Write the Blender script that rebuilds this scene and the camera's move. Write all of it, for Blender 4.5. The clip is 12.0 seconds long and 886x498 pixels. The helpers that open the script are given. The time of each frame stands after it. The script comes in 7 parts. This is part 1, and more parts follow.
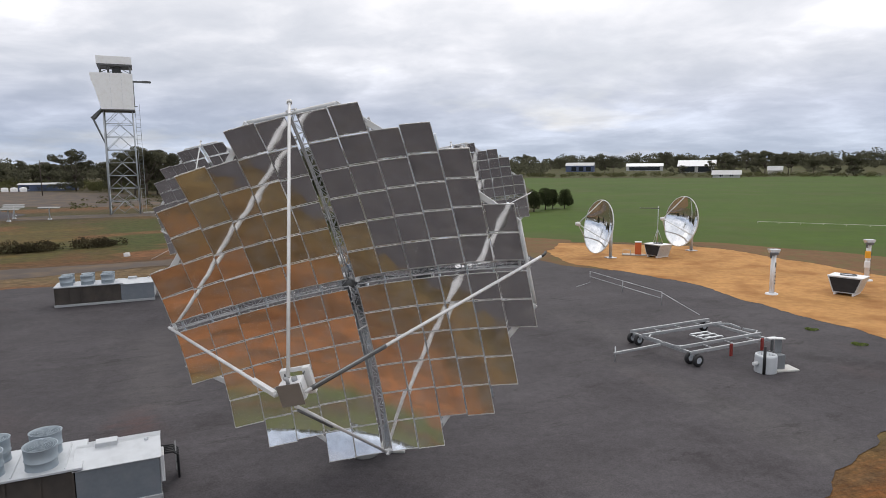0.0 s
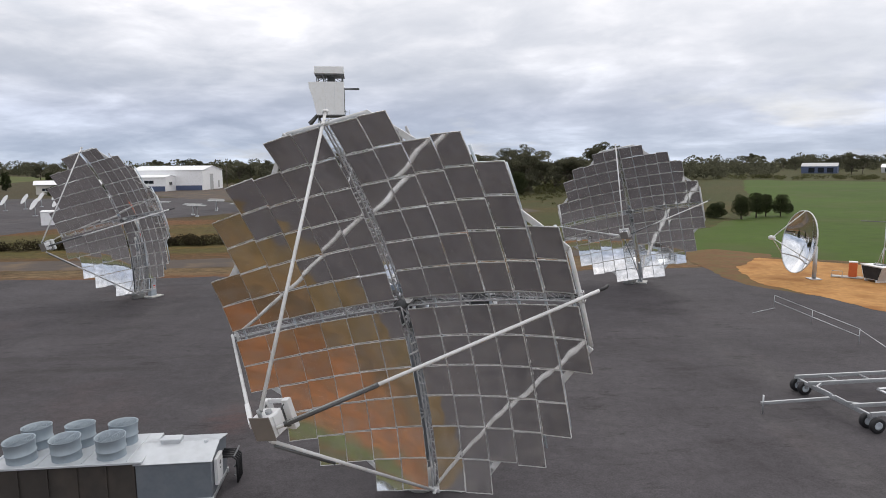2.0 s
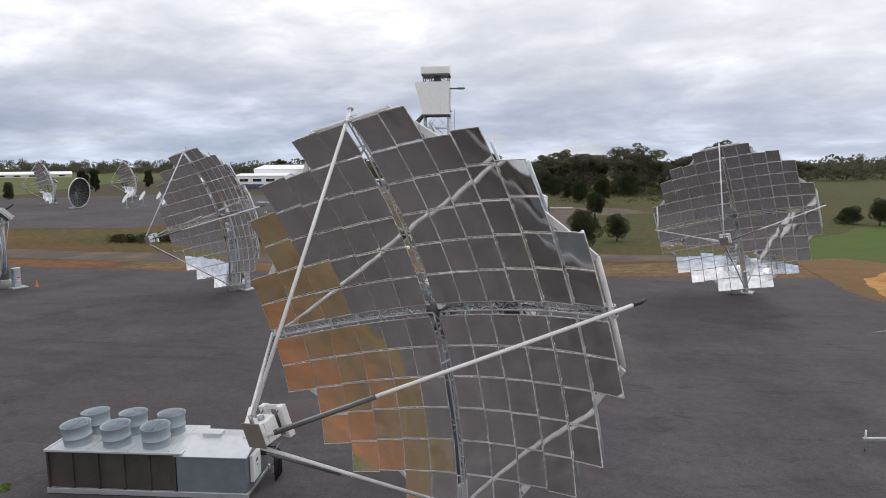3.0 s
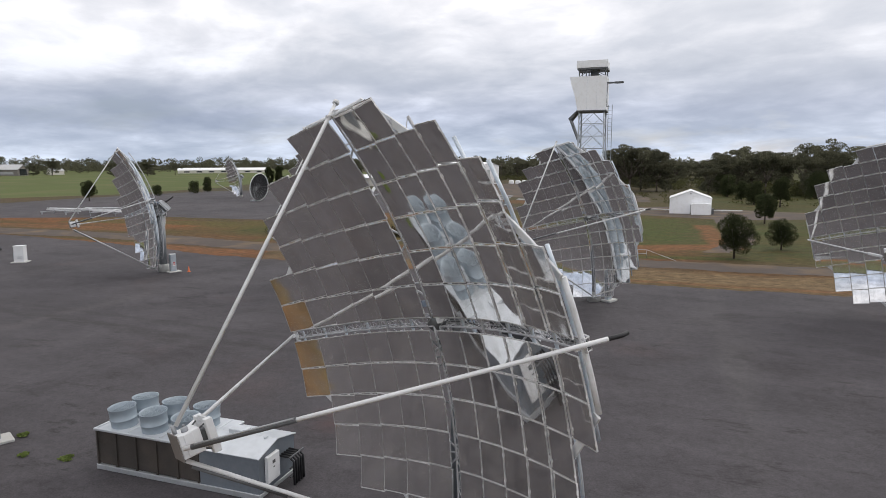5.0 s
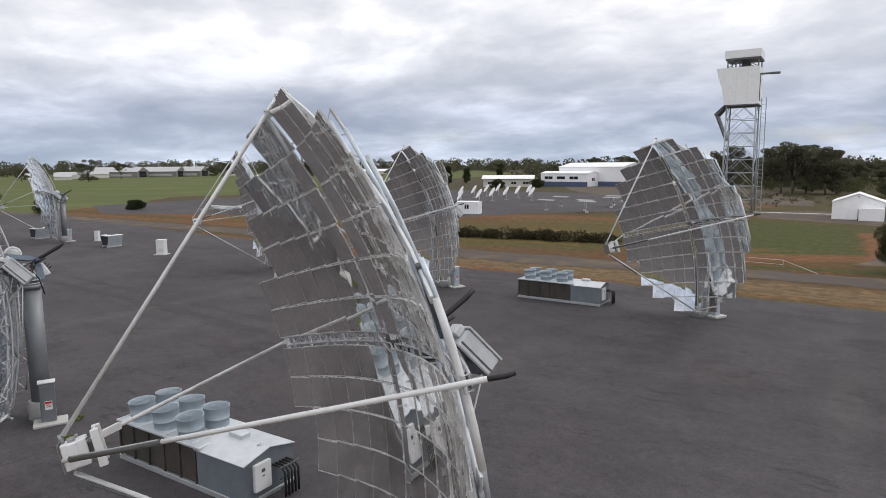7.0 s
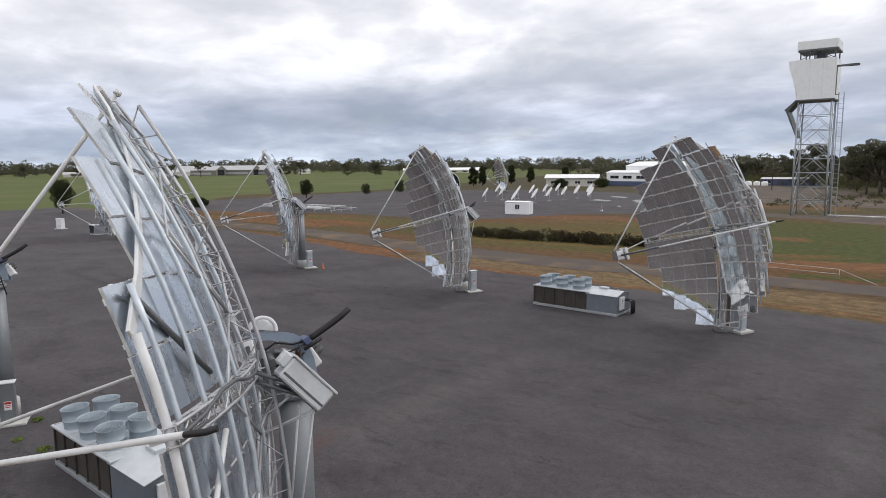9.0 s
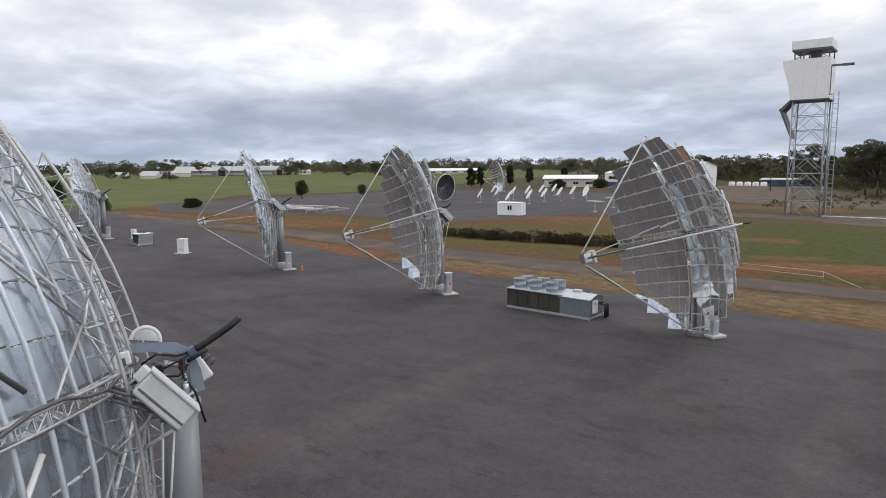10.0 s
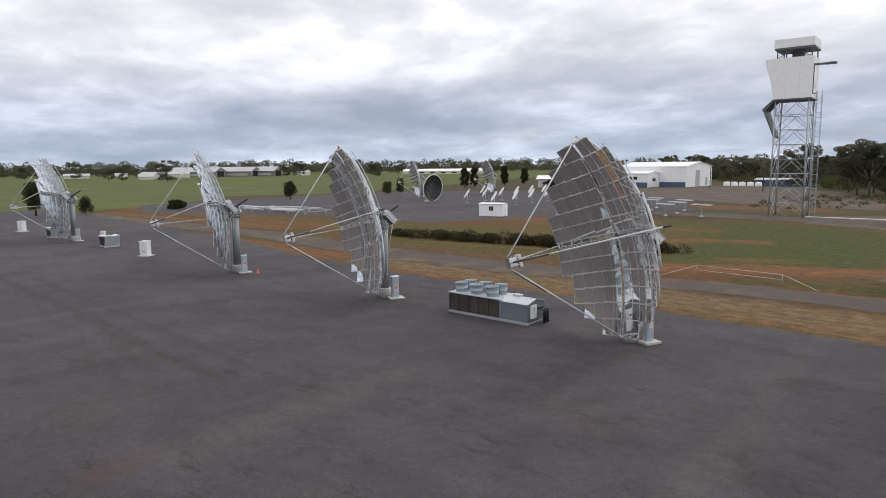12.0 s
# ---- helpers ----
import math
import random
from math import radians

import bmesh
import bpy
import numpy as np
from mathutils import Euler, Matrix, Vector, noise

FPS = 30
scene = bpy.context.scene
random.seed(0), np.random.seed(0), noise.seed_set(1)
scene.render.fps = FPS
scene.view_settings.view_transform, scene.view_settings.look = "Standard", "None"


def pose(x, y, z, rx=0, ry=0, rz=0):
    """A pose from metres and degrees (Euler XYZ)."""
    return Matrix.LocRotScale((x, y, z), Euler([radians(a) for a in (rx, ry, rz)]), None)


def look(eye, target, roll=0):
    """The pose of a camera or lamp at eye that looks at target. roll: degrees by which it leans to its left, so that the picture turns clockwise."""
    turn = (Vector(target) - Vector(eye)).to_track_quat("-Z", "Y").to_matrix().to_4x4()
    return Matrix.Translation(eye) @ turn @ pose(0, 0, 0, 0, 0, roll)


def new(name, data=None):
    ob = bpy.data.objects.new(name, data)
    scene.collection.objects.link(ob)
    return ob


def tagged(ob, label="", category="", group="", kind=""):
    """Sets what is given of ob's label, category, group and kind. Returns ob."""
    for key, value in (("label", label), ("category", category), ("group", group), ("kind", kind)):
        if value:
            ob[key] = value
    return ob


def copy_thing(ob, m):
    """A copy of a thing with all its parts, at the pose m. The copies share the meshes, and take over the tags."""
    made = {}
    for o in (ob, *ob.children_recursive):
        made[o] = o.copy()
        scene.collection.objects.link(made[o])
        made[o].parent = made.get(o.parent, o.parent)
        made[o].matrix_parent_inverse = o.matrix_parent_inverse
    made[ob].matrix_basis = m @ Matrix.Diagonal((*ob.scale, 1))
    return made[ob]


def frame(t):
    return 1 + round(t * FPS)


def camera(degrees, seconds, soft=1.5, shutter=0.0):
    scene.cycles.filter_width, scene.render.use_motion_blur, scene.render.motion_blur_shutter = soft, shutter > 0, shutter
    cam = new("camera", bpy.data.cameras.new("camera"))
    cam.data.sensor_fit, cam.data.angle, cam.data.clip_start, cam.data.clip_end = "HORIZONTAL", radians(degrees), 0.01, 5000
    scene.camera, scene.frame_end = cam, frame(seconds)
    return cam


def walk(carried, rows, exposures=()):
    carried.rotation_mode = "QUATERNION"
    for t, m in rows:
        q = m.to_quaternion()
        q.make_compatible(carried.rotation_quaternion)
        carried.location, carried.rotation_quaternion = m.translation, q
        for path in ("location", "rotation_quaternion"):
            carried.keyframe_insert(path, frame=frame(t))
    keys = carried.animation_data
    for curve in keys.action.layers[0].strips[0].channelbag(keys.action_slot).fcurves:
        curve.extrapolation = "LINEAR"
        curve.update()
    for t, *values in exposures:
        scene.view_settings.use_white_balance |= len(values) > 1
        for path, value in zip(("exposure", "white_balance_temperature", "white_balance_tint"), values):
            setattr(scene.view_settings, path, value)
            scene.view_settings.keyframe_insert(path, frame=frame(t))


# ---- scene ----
cam = camera(69.4, 12.0, soft=0.9)
PATH = [
    (0, (0.320, -1.469, 11.662), (0.219, 0.511, 11.393), -0.6),
    (0.5, (1.558, -0.653, 11.781), (1.285, 1.310, 11.513), -0.6),
    (1, (2.792, 0.199, 11.900), (2.349, 2.130, 11.634), -0.6),
    (1.5, (3.954, 1.087, 12.001), (3.370, 2.981, 11.736), -0.6),
    (2, (4.988, 2.100, 12.042), (4.260, 3.945, 11.777), -0.5),
    (2.5, (5.872, 3.198, 12.027), (4.989, 4.973, 11.763), -0.4),
    (3, (6.742, 4.355, 11.994), (5.704, 6.044, 11.730), -0.4),
    (3.5, (7.558, 5.506, 12.008), (6.389, 7.107, 11.743), -0.4),
    (5.5, (9.860, 10.494, 11.976), (8.346, 11.773, 11.709), -0.3),
    (6, (10.235, 11.869, 11.948), (8.650, 13.061, 11.683), -0.4),
    (6.5, (10.518, 13.265, 11.931), (8.871, 14.369, 11.664), -0.3),
    (7, (10.806, 14.643, 11.878), (9.091, 15.639, 11.615), -0.5),
    (9, (11.287, 20.149, 11.952), (9.473, 20.948, 11.687), -0.5),
    (9.5, (11.375, 21.495, 11.941), (9.559, 22.289, 11.677), -0.5),
    (10, (11.430, 22.867, 11.921), (9.613, 23.658, 11.658), -0.5),
    (10.5, (11.577, 24.248, 11.930), (9.757, 25.036, 11.666), -0.5),
    (11, (11.822, 25.563, 11.930), (10.001, 26.349, 11.667), -0.6),
    (11.5, (12.102, 26.816, 11.953), (10.280, 27.601, 11.691), -0.6),
    (12, (12.355, 28.050, 11.951), (10.533, 28.832, 11.689), -0.6),
]
walk(cam, [(t, look(eye, target, roll)) for t, eye, target, roll in PATH])

# ---- light ----
world = bpy.data.worlds.new("overcast_sky")
scene.world = world
world.use_nodes = True
wn, wl = world.node_tree.nodes, world.node_tree.links
wn.clear()
w_out = wn.new("ShaderNodeOutputWorld")
w_bg = wn.new("ShaderNodeBackground")
sky = wn.new("ShaderNodeTexSky")
sky.sky_type, sky.sun_disc = "NISHITA", False
SUN_EL, SUN_ROT = 42.0, 8.0
sky.sun_elevation, sky.sun_rotation = radians(SUN_EL), radians(SUN_ROT)
sky.air_density, sky.dust_density = 1.0, 1.5
w_sky = wn.new("ShaderNodeVectorMath")
w_sky.operation = "SCALE"
w_sky.inputs["Scale"].default_value = 0.10
wl.new(sky.outputs[0], w_sky.inputs[0])
w_co = wn.new("ShaderNodeTexCoord")
w_sep = wn.new("ShaderNodeSeparateXYZ")
wl.new(w_co.outputs["Generated"], w_sep.inputs[0])


def wmath(op, a, b=None, clamp=False):
    node = wn.new("ShaderNodeMath")
    node.operation, node.use_clamp = op, clamp
    for i, v in enumerate((a, b)):
        if v is None:
            continue
        if isinstance(v, (int, float)):
            node.inputs[i].default_value = v
        else:
            wl.new(v, node.inputs[i])
    return node.outputs[0]


# clouds lie on a flat layer high above: the direction is divided by its height
w_h = wmath("MAXIMUM", wmath("ADD", w_sep.outputs[2], 0.20), 0.05)
w_cx, w_cy = wmath("DIVIDE", w_sep.outputs[0], w_h), wmath("DIVIDE", w_sep.outputs[1], w_h)
w_vec = wn.new("ShaderNodeCombineXYZ")
wl.new(w_cx, w_vec.inputs[0])
wl.new(w_cy, w_vec.inputs[1])


def wnoise(scale, detail, rough, offset):
    add = wn.new("ShaderNodeVectorMath")
    add.operation = "ADD"
    add.inputs[1].default_value = offset
    wl.new(w_vec.outputs[0], add.inputs[0])
    node = wn.new("ShaderNodeTexNoise")
    node.inputs["Scale"].default_value = scale
    node.inputs["Detail"].default_value = detail
    node.inputs["Roughness"].default_value = rough
    node.inputs["Distortion"].default_value = 0.3
    wl.new(add.outputs[0], node.inputs["Vector"])
    return node.outputs["Fac"]


def wramp(fac, stops):
    node = wn.new("ShaderNodeValToRGB")
    els = node.color_ramp.elements
    while len(els) < len(stops):
        els.new(0.5)
    for el, (at, col) in zip(els, stops):
        el.position, el.color = at, (*col, 1)
    wl.new(fac, node.inputs[0])
    return node.outputs[0]


def wmix(fac, a, b, mode="MIX"):
    node = wn.new("ShaderNodeMix")
    node.data_type, node.blend_type = "RGBA", mode
    for sock, v in ((node.inputs[0], fac), (node.inputs[6], a), (node.inputs[7], b)):
        if isinstance(v, (int, float)):
            sock.default_value = v
        elif isinstance(v, tuple):
            sock.default_value = (*v, 1)
        else:
            wl.new(v, sock)
    return node.outputs[2]


cloud_a = wnoise(0.95, 7, 0.52, (3.1, 7.7, 0.0))
cloud_b = wnoise(3.2, 6, 0.55, (11.0, 2.0, 4.0))
cloud = wmath("ADD", wmath("MULTIPLY", cloud_a, 0.70), wmath("MULTIPLY", cloud_b, 0.30))
# the layer's own tone, from the blue-grey far edge to thin bright cloud overhead
tone = wramp(w_sep.outputs[2], [(0.0, (0.54, 0.62, 0.74)), (0.03, (0.50, 0.575, 0.70)), (0.075, (0.49, 0.55, 0.67)), (0.14, (0.68, 0.72, 0.79)), (0.24, (0.88, 0.90, 0.94)), (0.42, (1.08, 1.085, 1.10))])
shade = wramp(cloud, [(0.35, (0.72, 0.75, 0.79)), (0.45, (0.88, 0.895, 0.915)), (0.53, (1.10, 1.09, 1.08)), (0.62, (1.46, 1.43, 1.39))])
cloud_col = wmix(1.0, tone, shade, "MULTIPLY")
# the hidden sun brightens the cloud round it
w_dot = wn.new("ShaderNodeVectorMath")
w_dot.operation = "DOT_PRODUCT"
w_dot.inputs[1].default_value = (math.sin(radians(SUN_ROT)) * math.cos(radians(SUN_EL)), math.cos(radians(SUN_ROT)) * math.cos(radians(SUN_EL)), math.sin(radians(SUN_EL)))
wl.new(w_co.outputs["Generated"], w_dot.inputs[0])
halo = wmath("POWER", wmath("MAXIMUM", w_dot.outputs["Value"], 0.0), 7.0)
cloud_col = wmix(wmath("MULTIPLY", halo, 0.62), cloud_col, (1.25, 1.25, 1.25))
gap = wramp(wnoise(0.8, 5, 0.55, (0.0, 5.0, 9.0)), [(0.58, (0, 0, 0)), (0.74, (1, 1, 1))])
whole = wmix(wmath("MULTIPLY", gap, 0.35), cloud_col, w_sky.outputs[0])
whole = wmix(1.0, whole, (1.012, 0.996, 1.008), "MULTIPLY")
wl.new(whole, w_bg.inputs["Color"])
w_bg.inputs["Strength"].default_value = 1.0
wl.new(w_bg.outputs[0], w_out.inputs[0])

sun = new("sun", bpy.data.lights.new("sun", "SUN"))
sun.data.energy, sun.data.angle, sun.data.color = 0.7, radians(25), (1.0, 0.96, 0.9)
_az = radians(SUN_ROT)
_dir = Vector((math.sin(_az) * math.cos(radians(SUN_EL)), math.cos(_az) * math.cos(radians(SUN_EL)), math.sin(radians(SUN_EL))))
sun.matrix_world = look(tuple(_dir * 100), (0, 0, 0))

# ---- materials ----
MATS = {}


def surface(name, base, rough=0.6, metal=0.0, vary=0.15, fine=8.0, coarse=0.6, stain=None, stain_amount=0.3, bump=0.15, bump_scale=40.0, spec=0.4, per_object=0.0, coords="Object"):
    """A material with grain at two scales, stains of another colour, and fine relief."""
    if name in MATS:
        return MATS[name]
    m = bpy.data.materials.new(name)
    m.use_nodes = True
    n, l = m.node_tree.nodes, m.node_tree.links
    b = n["Principled BSDF"]
    co = n.new("ShaderNodeTexCoord").outputs["Object"] if coords == "Object" else n.new("ShaderNodeNewGeometry").outputs["Position"]

    def noise_at(scale, detail=5.0):
        t = n.new("ShaderNodeTexNoise")
        t.inputs["Scale"].default_value, t.inputs["Detail"].default_value = scale, detail
        l.new(co, t.inputs["Vector"])
        return t.outputs["Fac"]

    def mixer(fac, a, bb, mode="MIX"):
        t = n.new("ShaderNodeMix")
        t.data_type, t.blend_type = "RGBA", mode
        for sock, v in ((t.inputs[0], fac), (t.inputs[6], a), (t.inputs[7], bb)):
            if isinstance(v, (int, float)):
                sock.default_value = v
            elif isinstance(v, tuple):
                sock.default_value = (*v[:3], 1)
            else:
                l.new(v, sock)
        return t.outputs[2]

    def ramp(fac, lo, hi, a, bb):
        t = n.new("ShaderNodeValToRGB")
        e = t.color_ramp.elements
        e[0].position, e[1].position = lo, hi
        e[0].color, e[1].color = (*a, 1), (*bb, 1)
        l.new(fac, t.inputs[0])
        return t.outputs[0]

    dark = tuple(c * (1 - vary) for c in base)
    light = tuple(min(1.0, c * (1 + vary)) for c in base)
    col = ramp(noise_at(fine), 0.3, 0.7, dark, light)
    col = mixer(0.5, col, ramp(noise_at(coarse), 0.3, 0.7, dark, light))
    if stain:
        mask = ramp(noise_at(coarse * 2.3, 7.0), 0.48, 0.68, (0, 0, 0), tuple([stain_amount] * 3))
        col = mixer(mask, col, stain)
    if per_object:
        info = n.new("ShaderNodeObjectInfo")
        v = n.new("ShaderNodeMapRange")
        v.inputs["To Min"].default_value, v.inputs["To Max"].default_value = 1 - per_object, 1 + per_object
        l.new(info.outputs["Random"], v.inputs["Value"])
        hsv = n.new("ShaderNodeHueSaturation")
        l.new(v.outputs[0], hsv.inputs["Value"])
        l.new(col, hsv.inputs["Color"])
        col = hsv.outputs[0]
    l.new(col, b.inputs["Base Color"])
    rr = n.new("ShaderNodeMapRange")
    rr.inputs["To Min"].default_value, rr.inputs["To Max"].default_value = max(0.02, rough - 0.12), min(1.0, rough + 0.12)
    l.new(noise_at(fine * 0.5), rr.inputs["Value"])
    l.new(rr.outputs[0], b.inputs["Roughness"])
    b.inputs["Metallic"].default_value = metal
    b.inputs["Specular IOR Level"].default_value = spec
    if bump:
        bp = n.new("ShaderNodeBump")
        bp.inputs["Strength"].default_value, bp.inputs["Distance"].default_value = bump, 0.02
        l.new(noise_at(bump_scale, 3.0), bp.inputs["Height"])
        l.new(bp.outputs[0], b.inputs["Normal"])
    MATS[name] = m
    return m


white_paint = surface("white_paint", (0.74, 0.75, 0.76), 0.45, vary=0.05, stain=(0.45, 0.42, 0.38), stain_amount=0.18, bump=0.03)
white_steel = surface("white_steel_tube", (0.66, 0.67, 0.68), 0.4, vary=0.08, stain=(0.35, 0.33, 0.31), stain_amount=0.3, bump=0.05)
galv = surface("galvanised_steel", (0.50, 0.52, 0.54), 0.42, metal=0.55, vary=0.12, fine=14, stain=(0.33, 0.34, 0.36), stain_amount=0.4, bump=0.05)
galv_back = surface("galvanised_sheet", (0.56, 0.61, 0.66), 0.38, metal=0.45, vary=0.10, fine=5, coarse=1.5, stain=(0.36, 0.40, 0.45), stain_amount=0.35, bump=0.05, per_object=0.08)
mirror_back = surface("bluish_mirror_backing_sheet", (0.56, 0.61, 0.67), 0.27, metal=0.92, vary=0.10, fine=3, coarse=0.9, stain=(0.36, 0.40, 0.46), stain_amount=0.4, bump=0.04, per_object=0.07)
housing_paint = surface("weathered_housing_paint", (0.58, 0.60, 0.62), 0.45, vary=0.07, stain=(0.36, 0.36, 0.36), stain_amount=0.4, bump=0.04)
mirror_edge = surface("bright_mirror_edging", (0.60, 0.60, 0.60), 0.35, metal=0.15, vary=0.3, fine=4, coarse=1.3, stain=(0.30, 0.29, 0.29), stain_amount=0.7, bump=0.03, per_object=0.2)
# the pale stain is no dirt: it paints glints along the dull side edges
dull_edge = surface("dull_edging_painted_glints", (0.40, 0.40, 0.40), 0.35, metal=0.3, vary=0.4, fine=4, coarse=1.1, stain=(0.66, 0.66, 0.66), stain_amount=0.8, bump=0.03, per_object=0.25)
dull_plate = surface("dull_brown_grey_plate", (0.23, 0.215, 0.20), 0.45, metal=0.3, vary=0.12, fine=3, stain=(0.15, 0.14, 0.13), bump=0.04)
bright_tab = surface("bright_edge_tab", (0.80, 0.81, 0.82), 0.3, metal=0.3, vary=0.1, per_object=0.15, bump=0.02)
galv_sheet = surface("ribbed_galvanised_sheet", (0.19, 0.215, 0.245), 0.40, metal=0.35, vary=0.10, stain=(0.26, 0.28, 0.31), stain_amount=0.4, bump=0.05)
bar_steel = surface("weathered_galvanised_bar", (0.37, 0.385, 0.40), 0.5, metal=0.45, vary=0.15, fine=9, stain=(0.25, 0.25, 0.26), stain_amount=0.4, bump=0.05)
dark_steel = surface("dark_weathered_steel", (0.12, 0.125, 0.13), 0.55, metal=0.3, vary=0.2)
black_rubber = surface("black_rubber", (0.018, 0.018, 0.02), 0.55, vary=0.25, bump=0.2)
coil_brown = surface("dusty_cooling_coil", (0.052, 0.045, 0.040), 0.7, vary=0.25, fine=3, stain=(0.10, 0.08, 0.064), bump=0.5, bump_scale=90)
coil_black = surface("black_cooling_coil", (0.030, 0.030, 0.032), 0.75, vary=0.3, fine=4, bump=0.5, bump_scale=60, spec=0.2)
farm_wall = surface("brown_grey_farm_wall", (0.20, 0.185, 0.17), 0.7, vary=0.15, coarse=0.1, stain=(0.30, 0.27, 0.23))
concrete = surface("pale_concrete", (0.52, 0.52, 0.50), 0.85, vary=0.10, stain=(0.34, 0.31, 0.27), bump=0.3)
post_grey = surface("grey_painted_post", (0.215, 0.23, 0.245), 0.45, metal=0.35, vary=0.07, coarse=0.9, stain=(0.25, 0.26, 0.28), bump=0.04)
orange_paint = surface("orange_paint", (0.55, 0.13, 0.04), 0.5, vary=0.08)
yellow_paint = surface("amber_paint", (0.75, 0.36, 0.03), 0.5, vary=0.08)
red_paint = surface("dull_red_paint", (0.20, 0.025, 0.02), 0.5, vary=0.1)
rust_paint = surface("rusty_brown_paint", (0.11, 0.045, 0.03), 0.6, vary=0.2)
blue_paint = surface("blue_paint", (0.075, 0.10, 0.18), 0.5, vary=0.1)
blue_grey = surface("blue_grey_bracket_paint", (0.22, 0.27, 0.34), 0.45, vary=0.1)
roof_white = surface("white_roof_sheet", (0.78, 0.79, 0.80), 0.5, vary=0.05, coarse=0.3, stain=(0.6, 0.59, 0.56), bump=0.05)
wall_cream = surface("cream_wall_sheet", (0.60, 0.58, 0.53), 0.6, vary=0.06, coarse=0.3, stain=(0.45, 0.42, 0.37))
roof_grey = surface("grey_roof_sheet", (0.42, 0.43, 0.44), 0.55, vary=0.08, coarse=0.2, stain=(0.33, 0.30, 0.27))
# window panes; also painted shade inside the open shed bays and ends
pane_or_bay_dark = surface("dark_window_pane_and_bay_shade", (0.02, 0.024, 0.03), 0.15, vary=0.1, bump=0)
sign_red = surface("sign_red", (0.55, 0.03, 0.03), 0.5, vary=0.05)
sign_white = surface("sign_white", (0.80, 0.80, 0.79), 0.5, vary=0.03)
bark = surface("grey_brown_bark", (0.085, 0.07, 0.058), 0.9, vary=0.3, fine=6, bump=0.6, bump_scale=15)


def leaf_material(name, base, vary, coarse, per_object):
    """Thin leaves: matt, some light passing through, paler and darker clumps."""
    m = bpy.data.materials.new(name)
    m.use_nodes = True
    n, l = m.node_tree.nodes, m.node_tree.links
    n.remove(n["Principled BSDF"])
    co = n.new("ShaderNodeTexCoord").outputs["Object"]
    col = None
    for scale in (coarse, coarse * 5):
        t = n.new("ShaderNodeTexNoise")
        t.inputs["Scale"].default_value, t.inputs["Detail"].default_value = scale, 3.0
        l.new(co, t.inputs["Vector"])
        r = n.new("ShaderNodeValToRGB")
        e = r.color_ramp.elements
        e[0].position, e[1].position = 0.35, 0.65
        e[0].color = (*[c * (1 - vary) for c in base], 1)
        e[1].color = (*[c * (1 + vary) * w for c, w in zip(base, (1.08, 1.0, 0.85))], 1)
        l.new(t.outputs["Fac"], r.inputs[0])
        if col is None:
            col = r.outputs[0]
        else:
            mx = n.new("ShaderNodeMix")
            mx.data_type = "RGBA"
            mx.inputs[0].default_value = 0.4
            l.new(col, mx.inputs[6])
            l.new(r.outputs[0], mx.inputs[7])
            col = mx.outputs[2]
    info = n.new("ShaderNodeObjectInfo")
    v = n.new("ShaderNodeMapRange")
    v.inputs["To Min"].default_value, v.inputs["To Max"].default_value = 1 - per_object, 1 + per_object
    l.new(info.outputs["Random"], v.inputs["Value"])
    hsv = n.new("ShaderNodeHueSaturation")
    l.new(v.outputs[0], hsv.inputs["Value"])
    l.new(col, hsv.inputs["Color"])
    d, tr, mix = n.new("ShaderNodeBsdfDiffuse"), n.new("ShaderNodeBsdfTranslucent"), n.new("ShaderNodeMixShader")
    mix.inputs[0].default_value = 0.4
    l.new(hsv.outputs[0], d.inputs["Color"])
    l.new(hsv.outputs[0], tr.inputs["Color"])
    l.new(d.outputs[0], mix.inputs[1])
    l.new(tr.outputs[0], mix.inputs[2])
    l.new(mix.outputs[0], n["Material Output"].inputs[0])
    return m


# distance haze is mixed into the gum leaves: lighter and greyer green
leaf_gum = leaf_material("eucalypt_leaves_with_haze", (0.112, 0.118, 0.090), 0.35, 0.25, 0.25)
leaf_dark = leaf_material("dark_shrub_leaves", (0.050, 0.062, 0.034), 0.3, 0.5, 0.18)
leaf_scrub = leaf_material("low_green_scrub_leaves", (0.085, 0.092, 0.048), 0.35, 0.3, 0.1)
leaf_hedge = leaf_material("olive_saltbush_leaves", (0.058, 0.052, 0.036), 0.35, 0.4, 0.15)
tarp_white = surface("white_sheet_metal_shed", (0.85, 0.86, 0.88), 0.45, vary=0.04, stain=(0.62, 0.60, 0.56), stain_amount=0.2)
arm_steel = surface("galvanised_arm_steel", (0.46, 0.46, 0.475), 0.42, metal=0.5, vary=0.14, stain=(0.29, 0.285, 0.29))
tower_steel = surface("dull_tower_steel", (0.38, 0.41, 0.44), 0.5, metal=0.4, vary=0.12, stain=(0.20, 0.21, 0.22))
pale_sheet = surface("pale_weathered_sheet", (0.56, 0.59, 0.62), 0.36, metal=0.3, vary=0.08, fine=3, stain=(0.38, 0.40, 0.42), stain_amount=0.4, bump=0.04)
cowl_steel = surface("blue_grey_cowl_sheet", (0.33, 0.385, 0.43), 0.52, metal=0.35, vary=0.10, fine=4, stain=(0.26, 0.32, 0.37), bump=0.05)
green_blades = surface("green_grass_blades", (0.135, 0.175, 0.052), 0.9, vary=0.3, fine=0.8, bump=0, spec=0.1, coords="World")
rust = surface("dull_old_dish_back", (0.22, 0.23, 0.23), 0.5, metal=0.3, vary=0.15)


